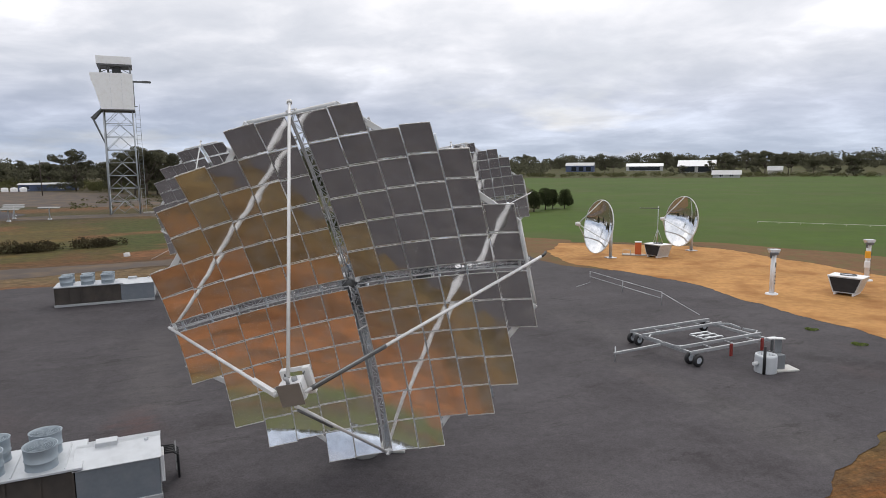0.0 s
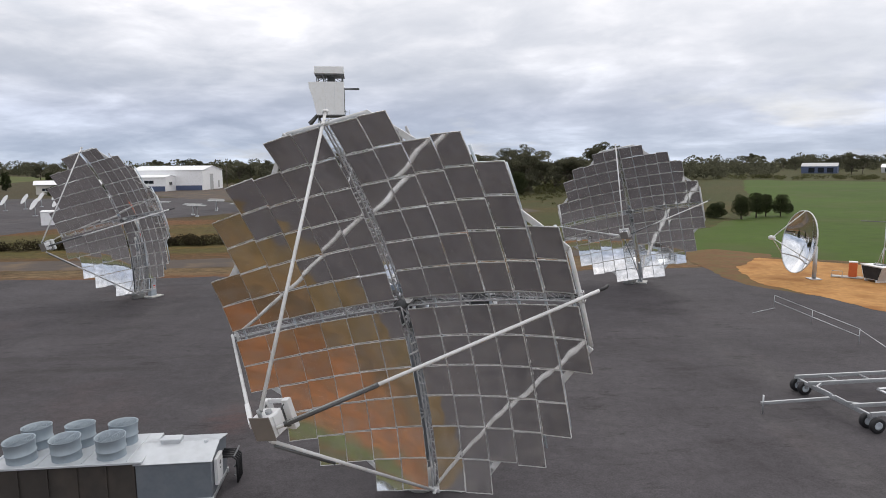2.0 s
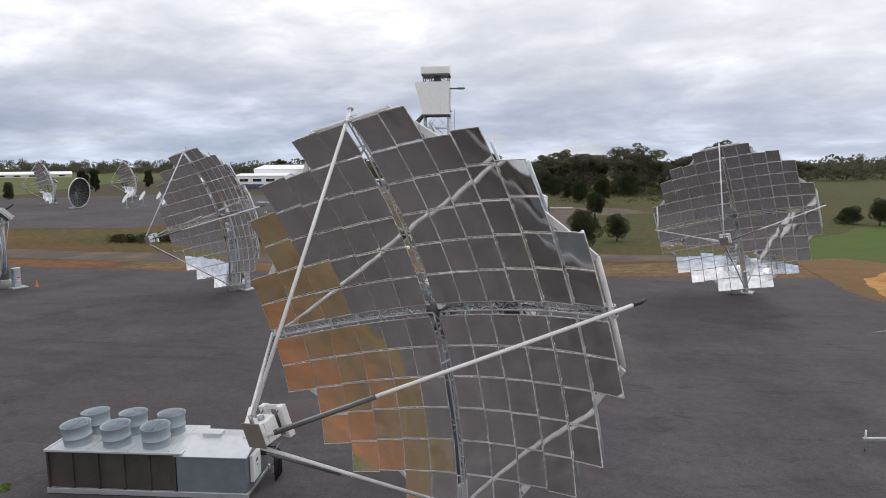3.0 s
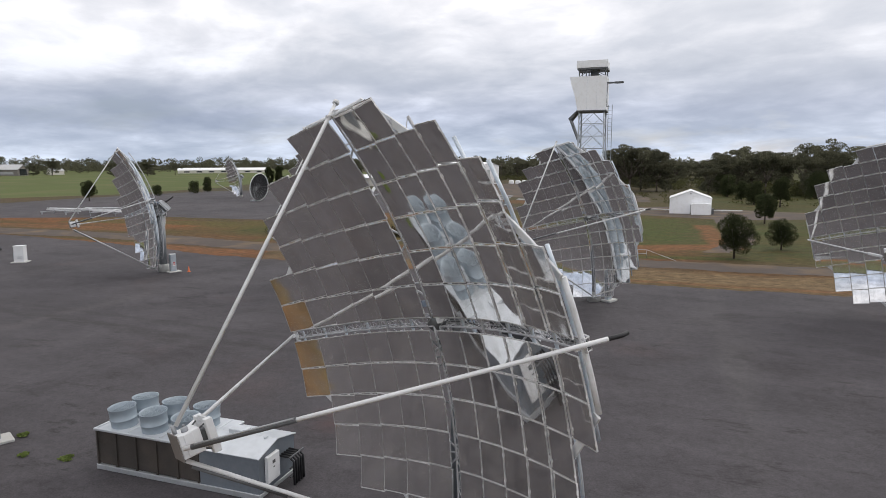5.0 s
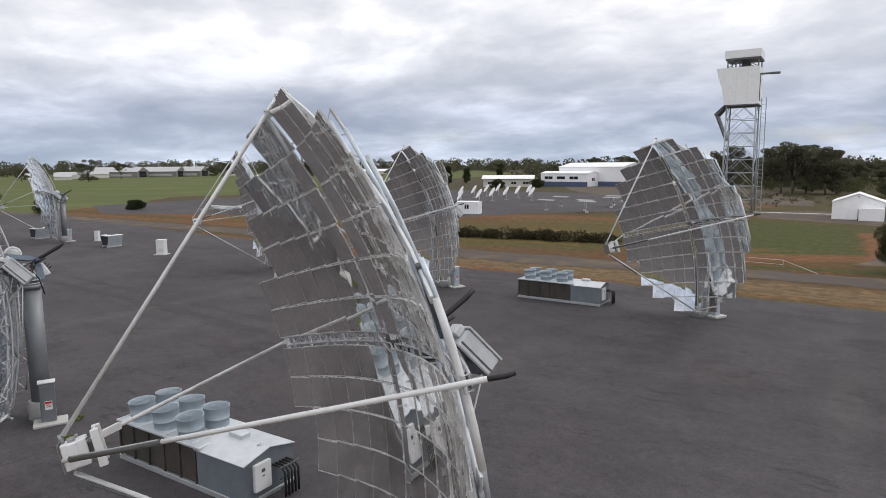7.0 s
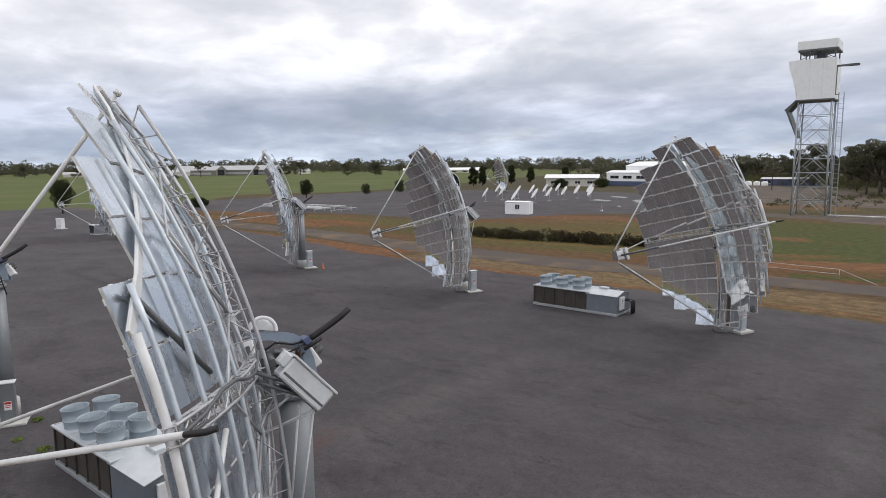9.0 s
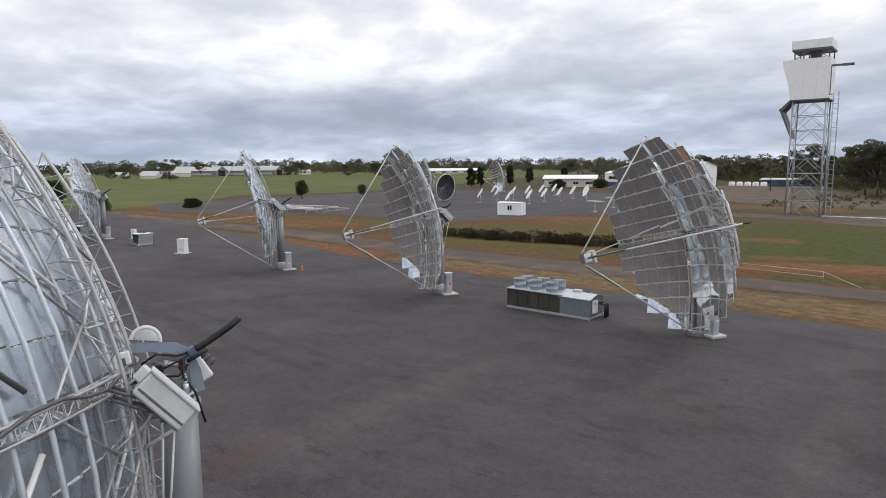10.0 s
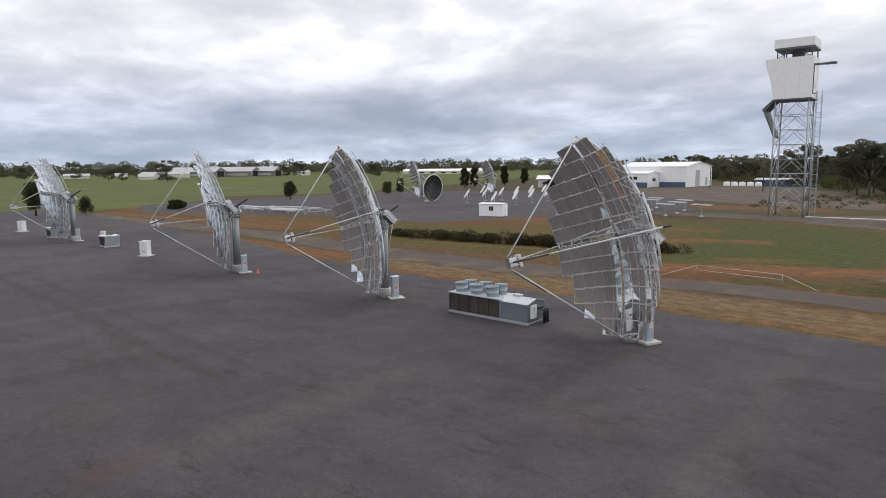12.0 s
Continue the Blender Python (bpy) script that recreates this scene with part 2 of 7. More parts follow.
def mirror_material(name, dust, rough, tint=(0.86, 0.87, 0.88), vary=0.01):
    m = bpy.data.materials.new(name)
    m.use_nodes = True
    n, l = m.node_tree.nodes, m.node_tree.links
    b = n["Principled BSDF"]
    b.inputs["Base Color"].default_value = (*tint, 1)
    b.inputs["Metallic"].default_value = 1.0
    co = n.new("ShaderNodeTexCoord").outputs["Object"]
    info = n.new("ShaderNodeObjectInfo")
    add = n.new("ShaderNodeVectorMath")
    add.operation = "ADD"
    l.new(co, add.inputs[0])
    sc = n.new("ShaderNodeVectorMath")
    sc.operation = "SCALE"
    sc.inputs[0].default_value = (13.0, 7.0, 5.0)
    l.new(info.outputs["Random"], sc.inputs["Scale"])
    l.new(sc.outputs[0], add.inputs[1])
    t = n.new("ShaderNodeTexNoise")
    t.inputs["Scale"].default_value, t.inputs["Detail"].default_value = 2.2, 6
    l.new(add.outputs[0], t.inputs["Vector"])
    mr = n.new("ShaderNodeMapRange")
    mr.inputs["From Min"].default_value, mr.inputs["From Max"].default_value = 0.40, 0.66
    mr.inputs["To Min"].default_value, mr.inputs["To Max"].default_value = dust * 0.4, dust * 2.0
    l.new(t.outputs["Fac"], mr.inputs["Value"])
    r2 = n.new("ShaderNodeMapRange")
    r2.inputs["To Min"].default_value, r2.inputs["To Max"].default_value = rough * 0.5, rough * 1.5
    l.new(t.outputs["Fac"], r2.inputs["Value"])
    l.new(r2.outputs[0], b.inputs["Roughness"])
    wave = n.new("ShaderNodeTexNoise")
    wave.inputs["Scale"].default_value, wave.inputs["Detail"].default_value = 1.1, 1
    l.new(add.outputs[0], wave.inputs["Vector"])
    bp = n.new("ShaderNodeBump")
    bp.inputs["Strength"].default_value, bp.inputs["Distance"].default_value = 1.0, vary
    l.new(wave.outputs["Fac"], bp.inputs["Height"])
    l.new(bp.outputs[0], b.inputs["Normal"])
    d = n.new("ShaderNodeBsdfDiffuse")
    d.inputs["Color"].default_value = (0.40, 0.375, 0.35, 1)
    mx = n.new("ShaderNodeMixShader")
    l.new(mr.outputs[0], mx.inputs[0])
    l.new(b.outputs[0], mx.inputs[1])
    l.new(d.outputs[0], mx.inputs[2])
    l.new(mx.outputs[0], n["Material Output"].inputs[0])
    return m


mirror = mirror_material("dusty_curved_mirror", 0.13, 0.03, tint=(0.93, 0.92, 0.91), vary=0.0022)
mirror_bright = mirror_material("polished_dish_mirror", 0.03, 0.04, vary=0.004)


def ground_material():
    """Soil and grass in strips beside the yard, by the distance d across the rows of dishes and s along them."""
    m = bpy.data.materials.new("soil_and_grass")
    m.use_nodes = True
    n, l = m.node_tree.nodes, m.node_tree.links
    b = n["Principled BSDF"]
    pos = n.new("ShaderNodeNewGeometry").outputs["Position"]

    def dot(v):
        t = n.new("ShaderNodeVectorMath")
        t.operation = "DOT_PRODUCT"
        t.inputs[1].default_value = v
        l.new(pos, t.inputs[0])
        return t.outputs["Value"]

    def mth(op, a, bb, clamp=False):
        t = n.new("ShaderNodeMath")
        t.operation, t.use_clamp = op, clamp
        for i, v in enumerate((a, bb)):
            if isinstance(v, (int, float)):
                t.inputs[i].default_value = v
            else:
                l.new(v, t.inputs[i])
        return t.outputs[0]

    def noise_at(scale, detail=6.0, rough=0.55):
        t = n.new("ShaderNodeTexNoise")
        t.inputs["Scale"].default_value, t.inputs["Detail"].default_value, t.inputs["Roughness"].default_value = scale, detail, rough
        l.new(pos, t.inputs["Vector"])
        return t.outputs["Fac"]

    def ramp(fac, stops):
        t = n.new("ShaderNodeValToRGB")
        e = t.color_ramp.elements
        while len(e) < len(stops):
            e.new(0.5)
        for el, (at, col) in zip(e, stops):
            el.position, el.color = at, (*col, 1)
        l.new(fac, t.inputs[0])
        return t.outputs[0]

    def mixer(fac, a, bb, mode="MIX"):
        t = n.new("ShaderNodeMix")
        t.data_type, t.blend_type = "RGBA", mode
        for sock, v in ((t.inputs[0], fac), (t.inputs[6], a), (t.inputs[7], bb)):
            if isinstance(v, (int, float)):
                sock.default_value = v
            elif isinstance(v, tuple):
                sock.default_value = (*v, 1)
            else:
                l.new(v, sock)
        return t.outputs[2]

    straw, dirt, red = (0.178, 0.120, 0.060), (0.165, 0.085, 0.036), (0.205, 0.074, 0.032)
    olive, green, pale = (0.098, 0.086, 0.028), (0.064, 0.086, 0.019), (0.088, 0.084, 0.042)
    scrub = (0.080, 0.074, 0.045)
    d = mth("ADD", dot((-0.4305, 0.9026, 0)), mth("MULTIPLY", mth("SUBTRACT", noise_at(0.07, 4), 0.5), 9.0))
    s = mth("ADD", dot((0.9026, 0.4305, 0)), mth("MULTIPLY", mth("SUBTRACT", noise_at(0.05, 3), 0.5), 14.0))
    k = 1 / 300.0

    def at(x):
        return (x + 60.0) * k

    f = mth("MULTIPLY", mth("ADD", d, 60.0), k)
    brown, meadow = (0.118, 0.080, 0.046), (0.068, 0.082, 0.026)
    rust_dirt = (0.330, 0.132, 0.046)
    near_green, near_straw, near_rust = (0.115, 0.145, 0.042), (0.200, 0.134, 0.060), (0.270, 0.105, 0.036)
    near_strip = [(at(-40), near_green), (at(-9), olive), (at(-5), dirt), (at(-1), near_green), (at(4), near_green), (at(6), rust_dirt), (at(9.5), rust_dirt), (at(12), near_rust), (at(13.3), near_straw), (at(15), near_straw)]
    col_a = ramp(f, near_strip + [(at(72), red), (at(75), brown), (at(79), brown), (at(90), dirt), (at(96), olive), (at(103), green), (at(110), olive), (at(117), red), (at(126), dirt), (at(150), brown), (at(165), pale), (at(230), scrub)])
    col_b = ramp(f, near_strip + [(at(73), straw), (at(77), brown), (at(82), brown), (at(89), red), (at(97), dirt), (at(103), olive), (at(112), green), (at(140), olive), (at(156), dirt), (at(172), olive), (at(230), scrub)])
    col_c = ramp(f, near_strip + [(at(73), straw), (at(79), dirt), (at(84), brown), (at(90), olive), (at(96), meadow), (at(122), green), (at(140), meadow), (at(160), olive), (at(180), meadow), (at(235), meadow)])
    side = mth("MULTIPLY", mth("ADD", s, 22.0), 0.06, clamp=True)
    col = mixer(side, col_a, col_b)
    side_c = mth("MULTIPLY", mth("SUBTRACT", s, 9.0), 0.12, clamp=True)
    col = mixer(side_c, col, col_c)
    bare_soil = (0.235, 0.100, 0.040)
    col_z = ramp(f, near_strip + [(at(71), bare_soil), (at(77), bare_soil), (at(80), brown), (at(87), brown), (at(91), olive), (at(95), dirt), (at(100), bare_soil), (at(109), bare_soil), (at(113), brown), (at(230), scrub)])
    side_z = mth("MULTIPLY", mth("SUBTRACT", -62.0, s), 0.07, clamp=True)
    col = mixer(side_z, col, col_z)

    def along(scale, detail, rough):
        spin = n.new("ShaderNodeMapping")
        spin.inputs["Rotation"].default_value = (0, 0, radians(-25.5))
        l.new(pos, spin.inputs["Vector"])
        mp = n.new("ShaderNodeMapping")
        mp.inputs["Scale"].default_value = (0.22, 1.0, 1.0)
        l.new(spin.outputs[0], mp.inputs["Vector"])
        t = n.new("ShaderNodeTexNoise")
        t.inputs["Scale"].default_value, t.inputs["Detail"].default_value, t.inputs["Roughness"].default_value = scale, detail, rough
        l.new(mp.outputs[0], t.inputs["Vector"])
        return t.outputs["Fac"]

    patch = ramp(along(0.07, 5, 0.55), [(0.50, (0, 0, 0)), (0.62, (0.65, 0.65, 0.65))])
    col = mixer(patch, col, olive)
    patch2 = ramp(along(0.17, 6, 0.6), [(0.56, (0, 0, 0)), (0.68, (0.6, 0.6, 0.6))])
    col = mixer(patch2, col, dirt)
    # strips and patches of one kind of growth: start, end, half width, colour, strength
    edge_wave = mth("MULTIPLY", mth("SUBTRACT", noise_at(0.16, 6, 0.7), 0.5), 2.0)
    lawn, tan, clay = (0.072, 0.094, 0.022), (0.230, 0.160, 0.088), (0.250, 0.112, 0.052)
    weedy, gold = (0.112, 0.104, 0.030), (0.175, 0.118, 0.036)
    strips = (((-6, 150), (1, 98), 12, lawn, 0.85), ((-30, 152), (-20, 110), 9, weedy, 0.75), ((-75, 106), (-30, 122), 8, weedy, 0.75), ((-40, 112), (-12, 116), 2.0, gold, 0.7), ((-50, 128), (-14, 134), 2.5, gold, 0.7),
              ((-15, 118), (-3, 122), 2.6, clay, 0.65), ((-2, 101), (7, 106), 2.0, clay, 0.5), ((-6, 91), (18, 102.5), 3.4, clay, 0.9), ((6, 146), (9, 106), 6, lawn, 0.85), ((17, 101), (15, 134), 1.8, clay, 0.8),
              ((4, 87.5), (22, 91), 1.5, lawn, 0.8), ((-80, 133), (-30, 141), 6, clay, 0.7), ((-45, 193), (-10, 200), 9, clay, 0.6),
              ((-38, 74), (40, 75), 4.0, tan, 0.85), ((-36, 71), (42, 71), 0.7, clay, 0.5), ((-150, 75), (-42, 74.5), 3.2, clay, 0.85),
              ((-50, 90), (-16, 95), 4.0, weedy, 0.8), ((-45, 93), (-20, 97), 1.5, gold, 0.7), ((-160, 90), (-80, 93), 3.0, clay, 0.75), ((-110, 103), (-72, 108), 4.0, weedy, 0.8))
    s_raw, d_raw = dot((0.9026, 0.4305, 0)), dot((-0.4305, 0.9026, 0))
    for (s0, d0), (s1, d1), half, tint, amount in strips:
        ln = math.hypot(s1 - s0, d1 - d0)
        us, ud = (s1 - s0) / ln, (d1 - d0) / ln
        ms, md = (s0 + s1) / 2, (d0 + d1) / 2
        along_it = mth("ADD", mth("MULTIPLY", mth("SUBTRACT", s_raw, ms), us), mth("MULTIPLY", mth("SUBTRACT", d_raw, md), ud))
        across = mth("SUBTRACT", mth("MULTIPLY", mth("SUBTRACT", d_raw, md), us), mth("MULTIPLY", mth("SUBTRACT", s_raw, ms), ud))
        rim_a = mth("SUBTRACT", ln / 2 + half * 0.4, mth("ABSOLUTE", along_it, 0))
        rim_b = mth("SUBTRACT", half, mth("ABSOLUTE", across, 0))
        inside = mth("DIVIDE", mth("MINIMUM", rim_a, rim_b), half)
        cover = mth("MULTIPLY", mth("ADD", mth("MULTIPLY", mth("ADD", inside, edge_wave), 1.8), 0.35), 1.0, clamp=True)
        col = mixer(mth("MULTIPLY", cover, amount), col, tint)
    patch3 = ramp(along(0.30, 7, 0.65), [(0.55, (0, 0, 0)), (0.70, (0.42, 0.42, 0.42))])
    col = mixer(patch3, col, green)
    patch4 = ramp(along(0.55, 6, 0.65), [(0.52, (0, 0, 0)), (0.66, (0.6, 0.6, 0.6))])
    col = mixer(patch4, col, brown)
    tufts = ramp(along(1.6, 8, 0.8), [(0.47, (0, 0, 0)), (0.60, (0.55, 0.55, 0.55))])
    col = mixer(tufts, col, (0.082, 0.062, 0.030))
    bare = ramp(along(0.8, 8, 0.75), [(0.56, (0, 0, 0)), (0.66, (0.32, 0.32, 0.32))])
    col = mixer(bare, col, clay)
    grain = ramp(noise_at(0.9, 8, 0.75), [(0.32, (0.42, 0.42, 0.42)), (0.68, (1.10, 1.10, 1.10))])
    col = mixer(1.0, col, grain, "MULTIPLY")
    fine = ramp(noise_at(7.0, 4, 0.7), [(0.3, (0.7, 0.7, 0.7)), (0.7, (1.2, 1.2, 1.2))])
    col = mixer(1.0, col, fine, "MULTIPLY")
    l.new(col, b.inputs["Base Color"])
    b.inputs["Roughness"].default_value = 0.95
    b.inputs["Specular IOR Level"].default_value = 0.15
    bp = n.new("ShaderNodeBump")
    bp.inputs["Strength"].default_value, bp.inputs["Distance"].default_value = 0.6, 0.15
    l.new(noise_at(3.0, 6, 0.7), bp.inputs["Height"])
    l.new(bp.outputs[0], b.inputs["Normal"])
    return m


soil_grass = ground_material()


def gravel_material():
    """Rolled grey gravel: fine stones, worn patches, and faint streaks along the way that vehicles go."""
    m = bpy.data.materials.new("grey_compacted_gravel")
    m.use_nodes = True
    n, l = m.node_tree.nodes, m.node_tree.links
    b = n["Principled BSDF"]
    pos = n.new("ShaderNodeNewGeometry").outputs["Position"]

    def noise_at(scale, detail, turn=0.0, stretch=(1, 1, 1), rough=0.6):
        spin = n.new("ShaderNodeMapping")
        spin.inputs["Rotation"].default_value = (0, 0, radians(turn))
        l.new(pos, spin.inputs["Vector"])
        mp = n.new("ShaderNodeMapping")
        mp.inputs["Scale"].default_value = stretch
        l.new(spin.outputs[0], mp.inputs["Vector"])
        t = n.new("ShaderNodeTexNoise")
        t.inputs["Scale"].default_value, t.inputs["Detail"].default_value, t.inputs["Roughness"].default_value = scale, detail, rough
        l.new(mp.outputs[0], t.inputs["Vector"])
        return t.outputs["Fac"]

    def ramp(fac, lo, hi, a, bb):
        t = n.new("ShaderNodeValToRGB")
        e = t.color_ramp.elements
        e[0].position, e[1].position = lo, hi
        e[0].color, e[1].color = (*a, 1), (*bb, 1)
        l.new(fac, t.inputs[0])
        return t.outputs[0]

    def mixer(fac, a, bb, mode="MIX"):
        t = n.new("ShaderNodeMix")
        t.data_type, t.blend_type = "RGBA", mode
        for sock, v in ((t.inputs[0], fac), (t.inputs[6], a), (t.inputs[7], bb)):
            if isinstance(v, (int, float)):
                sock.default_value = v
            elif isinstance(v, tuple):
                sock.default_value = (*v, 1)
            else:
                l.new(v, sock)
        return t.outputs[2]

    col = ramp(noise_at(0.05, 6), 0.35, 0.65, (0.056, 0.0523, 0.0567), (0.0745, 0.0692, 0.0744))
    swath = ramp(noise_at(0.11, 4, -116, (0.22, 1.5, 1.0), 0.5), 0.55, 0.68, (0, 0, 0), (0.7, 0.7, 0.7))
    col = mixer(swath, col, (0.080, 0.0755, 0.0775))
    streak = ramp(noise_at(0.30, 6, -25.5, (0.2, 1.0, 1.0)), 0.50, 0.74, (0, 0, 0), (0.12, 0.12, 0.12))
    col = mixer(streak, col, (0.050, 0.046, 0.048))
    blot = ramp(noise_at(0.14, 8, 0, (1, 1, 1), 0.68), 0.53, 0.65, (0, 0, 0), (0.75, 0.75, 0.75))
    col = mixer(blot, col, (0.045, 0.041, 0.044))
    red = ramp(noise_at(0.085, 4, 10), 0.58, 0.75, (0, 0, 0), (0.4, 0.4, 0.4))
    col = mixer(red, col, (0.088, 0.064, 0.063))
    col = mixer(1.0, col, ramp(noise_at(2.2, 5, 0, (1, 1, 1), 0.75), 0.3, 0.7, (0.84, 0.84, 0.84), (1.14, 1.14, 1.14)), "MULTIPLY")
    col = mixer(1.0, col, ramp(noise_at(0.30, 7, -28, (0.7, 1.0, 1.0), 0.68), 0.32, 0.68, (0.84, 0.83, 0.83), (1.13, 1.13, 1.13)), "MULTIPLY")
    # worn strips: start, end, half width, colour, strength
    for (x0, y0), (x1, y1), half, tint, amount in (((-15.0, 26.4), (-22.6, 42.4), 1.3, (0.098, 0.091, 0.090), 0.5), ((-72, 10.2), (-24, 30.4), 0.45, (0.040, 0.037, 0.038), 0.75), ((-70, 13.8), (-20, 34.6), 0.4, (0.040, 0.037, 0.038), 0.6), ((-52.8, 19.6), (-28, 27.1), 0.7, (0.042, 0.038, 0.039), 0.6), ((19.6, 36.6), (24.5, 34.2), 1.2, (0.036, 0.033, 0.035), 0.9), ((-14.4, 24.6), (-15.9, 26.6), 0.8, (0.085, 0.052, 0.050), 0.8)):
        ln = math.hypot(x1 - x0, y1 - y0)
        ux, uy = (x1 - x0) / ln, (y1 - y0) / ln
        shift = n.new("ShaderNodeVectorMath")
        shift.operation = "SUBTRACT"
        shift.inputs[1].default_value = ((x0 + x1) / 2, (y0 + y1) / 2, 0)
        l.new(pos, shift.inputs[0])
        fade = []
        for vec, reach, soft in (((ux, uy, 0), ln / 2, 3.0), ((-uy, ux, 0), half, half * 1.3)):
            dt = n.new("ShaderNodeVectorMath")
            dt.operation = "DOT_PRODUCT"
            dt.inputs[1].default_value = vec
            l.new(shift.outputs[0], dt.inputs[0])
            wob = n.new("ShaderNodeMath")
            wob.operation = "MULTIPLY_ADD"
            wob.inputs[1].default_value = half * 3.0
            l.new(noise_at(0.35, 4), wob.inputs[0])
            l.new(dt.outputs["Value"], wob.inputs[2])
            mid = n.new("ShaderNodeMath")
            mid.operation = "SUBTRACT"
            mid.inputs[1].default_value = half * 1.5
            l.new(wob.outputs[0], mid.inputs[0])
            ab = n.new("ShaderNodeMath")
            ab.operation = "ABSOLUTE"
            l.new(mid.outputs[0], ab.inputs[0])
            mr = n.new("ShaderNodeMapRange")
            mr.inputs["From Min"].default_value, mr.inputs["From Max"].default_value = reach + soft * 0.5, max(0.0, reach - soft * 0.5)
            l.new(ab.outputs[0], mr.inputs["Value"])
            fade.append(mr.outputs[0])
        both = mixer(1.0, fade[0], fade[1], "MULTIPLY")
        ragged = ramp(noise_at(1.1, 6, -28, (0.4, 1.0, 1.0), 0.7), 0.40, 0.60, (0.15, 0.15, 0.15), (amount, amount, amount))
        col = mixer(mixer(1.0, both, ragged, "MULTIPLY"), col, tint)
    # short dark scuffs where wheels have turned, gathered in a few places
    where = ramp(noise_at(0.08, 3, 30), 0.40, 0.54, (0, 0, 0), (1, 1, 1))
    scuff = ramp(noise_at(0.62, 8, -28, (0.45, 1.25, 1.0), 0.82), 0.555, 0.62, (0, 0, 0), (0.75, 0.75, 0.75))
    col = mixer(mixer(1.0, scuff, where, "MULTIPLY"), col, (0.036, 0.033, 0.034))
    col = mixer(1.0, col, ramp(noise_at(16.0, 4, 0, (1, 1, 1), 0.8), 0.32, 0.68, (0.79, 0.79, 0.79), (1.40, 1.40, 1.40)), "MULTIPLY")
    l.new(col, b.inputs["Base Color"])
    b.inputs["Roughness"].default_value = 0.92
    b.inputs["Specular IOR Level"].default_value = 0.2
    bp = n.new("ShaderNodeBump")
    bp.inputs["Strength"].default_value, bp.inputs["Distance"].default_value = 0.5, 0.03
    l.new(noise_at(12.0, 5, 0, (1, 1, 1), 0.75), bp.inputs["Height"])
    l.new(bp.outputs[0], b.inputs["Normal"])
    return m


asphalt = gravel_material()
road_grey = surface("grey_gravel_road", (0.082, 0.067, 0.058), 0.9, vary=0.16, fine=1.0, coarse=0.09, stain=(0.165, 0.115, 0.07), stain_amount=0.75, bump=0.35, bump_scale=15, coords="World", spec=0.2)
sand = surface("orange_sand", (0.42, 0.226, 0.086), 0.95, vary=0.3, fine=1.6, coarse=0.13, stain=(0.27, 0.124, 0.045), stain_amount=0.85, bump=0.3, bump_scale=12, coords="World", spec=0.1)
dry_earth = surface("brown_dry_earth", (0.150, 0.088, 0.045), 0.95, vary=0.2, fine=1.5, coarse=0.2, stain=(0.12, 0.115, 0.045), stain_amount=0.6, bump=0.4, bump_scale=8, coords="World", spec=0.1)
crop = surface("green_crop", (0.050, 0.086, 0.009), 0.9, vary=0.24, fine=0.5, coarse=0.025, stain=(0.070, 0.082, 0.024), stain_amount=0.7, bump=0.4, bump_scale=6, coords="World", spec=0.15)
pasture = surface("pale_pasture", (0.076, 0.096, 0.026), 0.9, vary=0.14, fine=0.8, coarse=0.012, stain=(0.135, 0.118, 0.052), stain_amount=0.55, bump=0.4, bump_scale=5, coords="World", spec=0.15)

# ---- building helpers ----
SX, SY = 0.9026, 0.4305          # the direction of the rows of dishes


def row_place(s, d):
    return (SX * s - SY * d, SY * s + SX * d)


def tube(bm, p, q, r, sides=8, r2=None):
    """A closed round bar from p to q."""
    p, q = Vector(p), Vector(q)
    way = q - p
    turn = way.to_track_quat("Z", "Y").to_matrix()
    r2 = r if r2 is None else r2
    rings = []
    for c, rad in ((p, r), (q, r2)):
        rings.append([bm.verts.new(c + turn @ Vector((rad * math.cos(i * math.tau / sides), rad * math.sin(i * math.tau / sides), 0))) for i in range(sides)])
    for i in range(sides):
        j = (i + 1) % sides
        fa = bm.faces.new((rings[0][i], rings[0][j], rings[1][j], rings[1][i]))
        fa.smooth = sides > 5
    bm.faces.new(list(reversed(rings[0])))
    bm.faces.new(rings[1])


def chord(bm, points, r, sides=6):
    """One round bar bent through all the points."""
    pts = [Vector(p) for p in points]
    rings = []
    for k, p in enumerate(pts):
        way = (pts[min(k + 1, len(pts) - 1)] - pts[max(k - 1, 0)]).normalized()
        u = way.cross(Vector((0.31, 0.17, 0.93)))
        u = u.normalized() if u.length > 0.05 else way.orthogonal().normalized()
        v = way.cross(u)
        rings.append([bm.verts.new(p + (u * math.cos(i * math.tau / sides) + v * math.sin(i * math.tau / sides)) * r) for i in range(sides)])
    for a, b in zip(rings, rings[1:]):
        for i in range(sides):
            j = (i + 1) % sides
            bm.faces.new((a[i], a[j], b[j], b[i])).smooth = True
    bm.faces.new(list(reversed(rings[0])))
    bm.faces.new(rings[-1])


def block(bm, size, m=None, bevel=0.0):
    """A box with its middle at the origin of m; its edges may be bevelled."""
    m = m or Matrix()
    made = bmesh.ops.create_cube(bm, size=1.0, matrix=m @ Matrix.Diagonal((*size, 1)))
    if bevel:
        edges = list({e for v in made["verts"] for e in v.link_edges})
        bmesh.ops.bevel(bm, geom=edges, offset=bevel, segments=1, affect="EDGES")


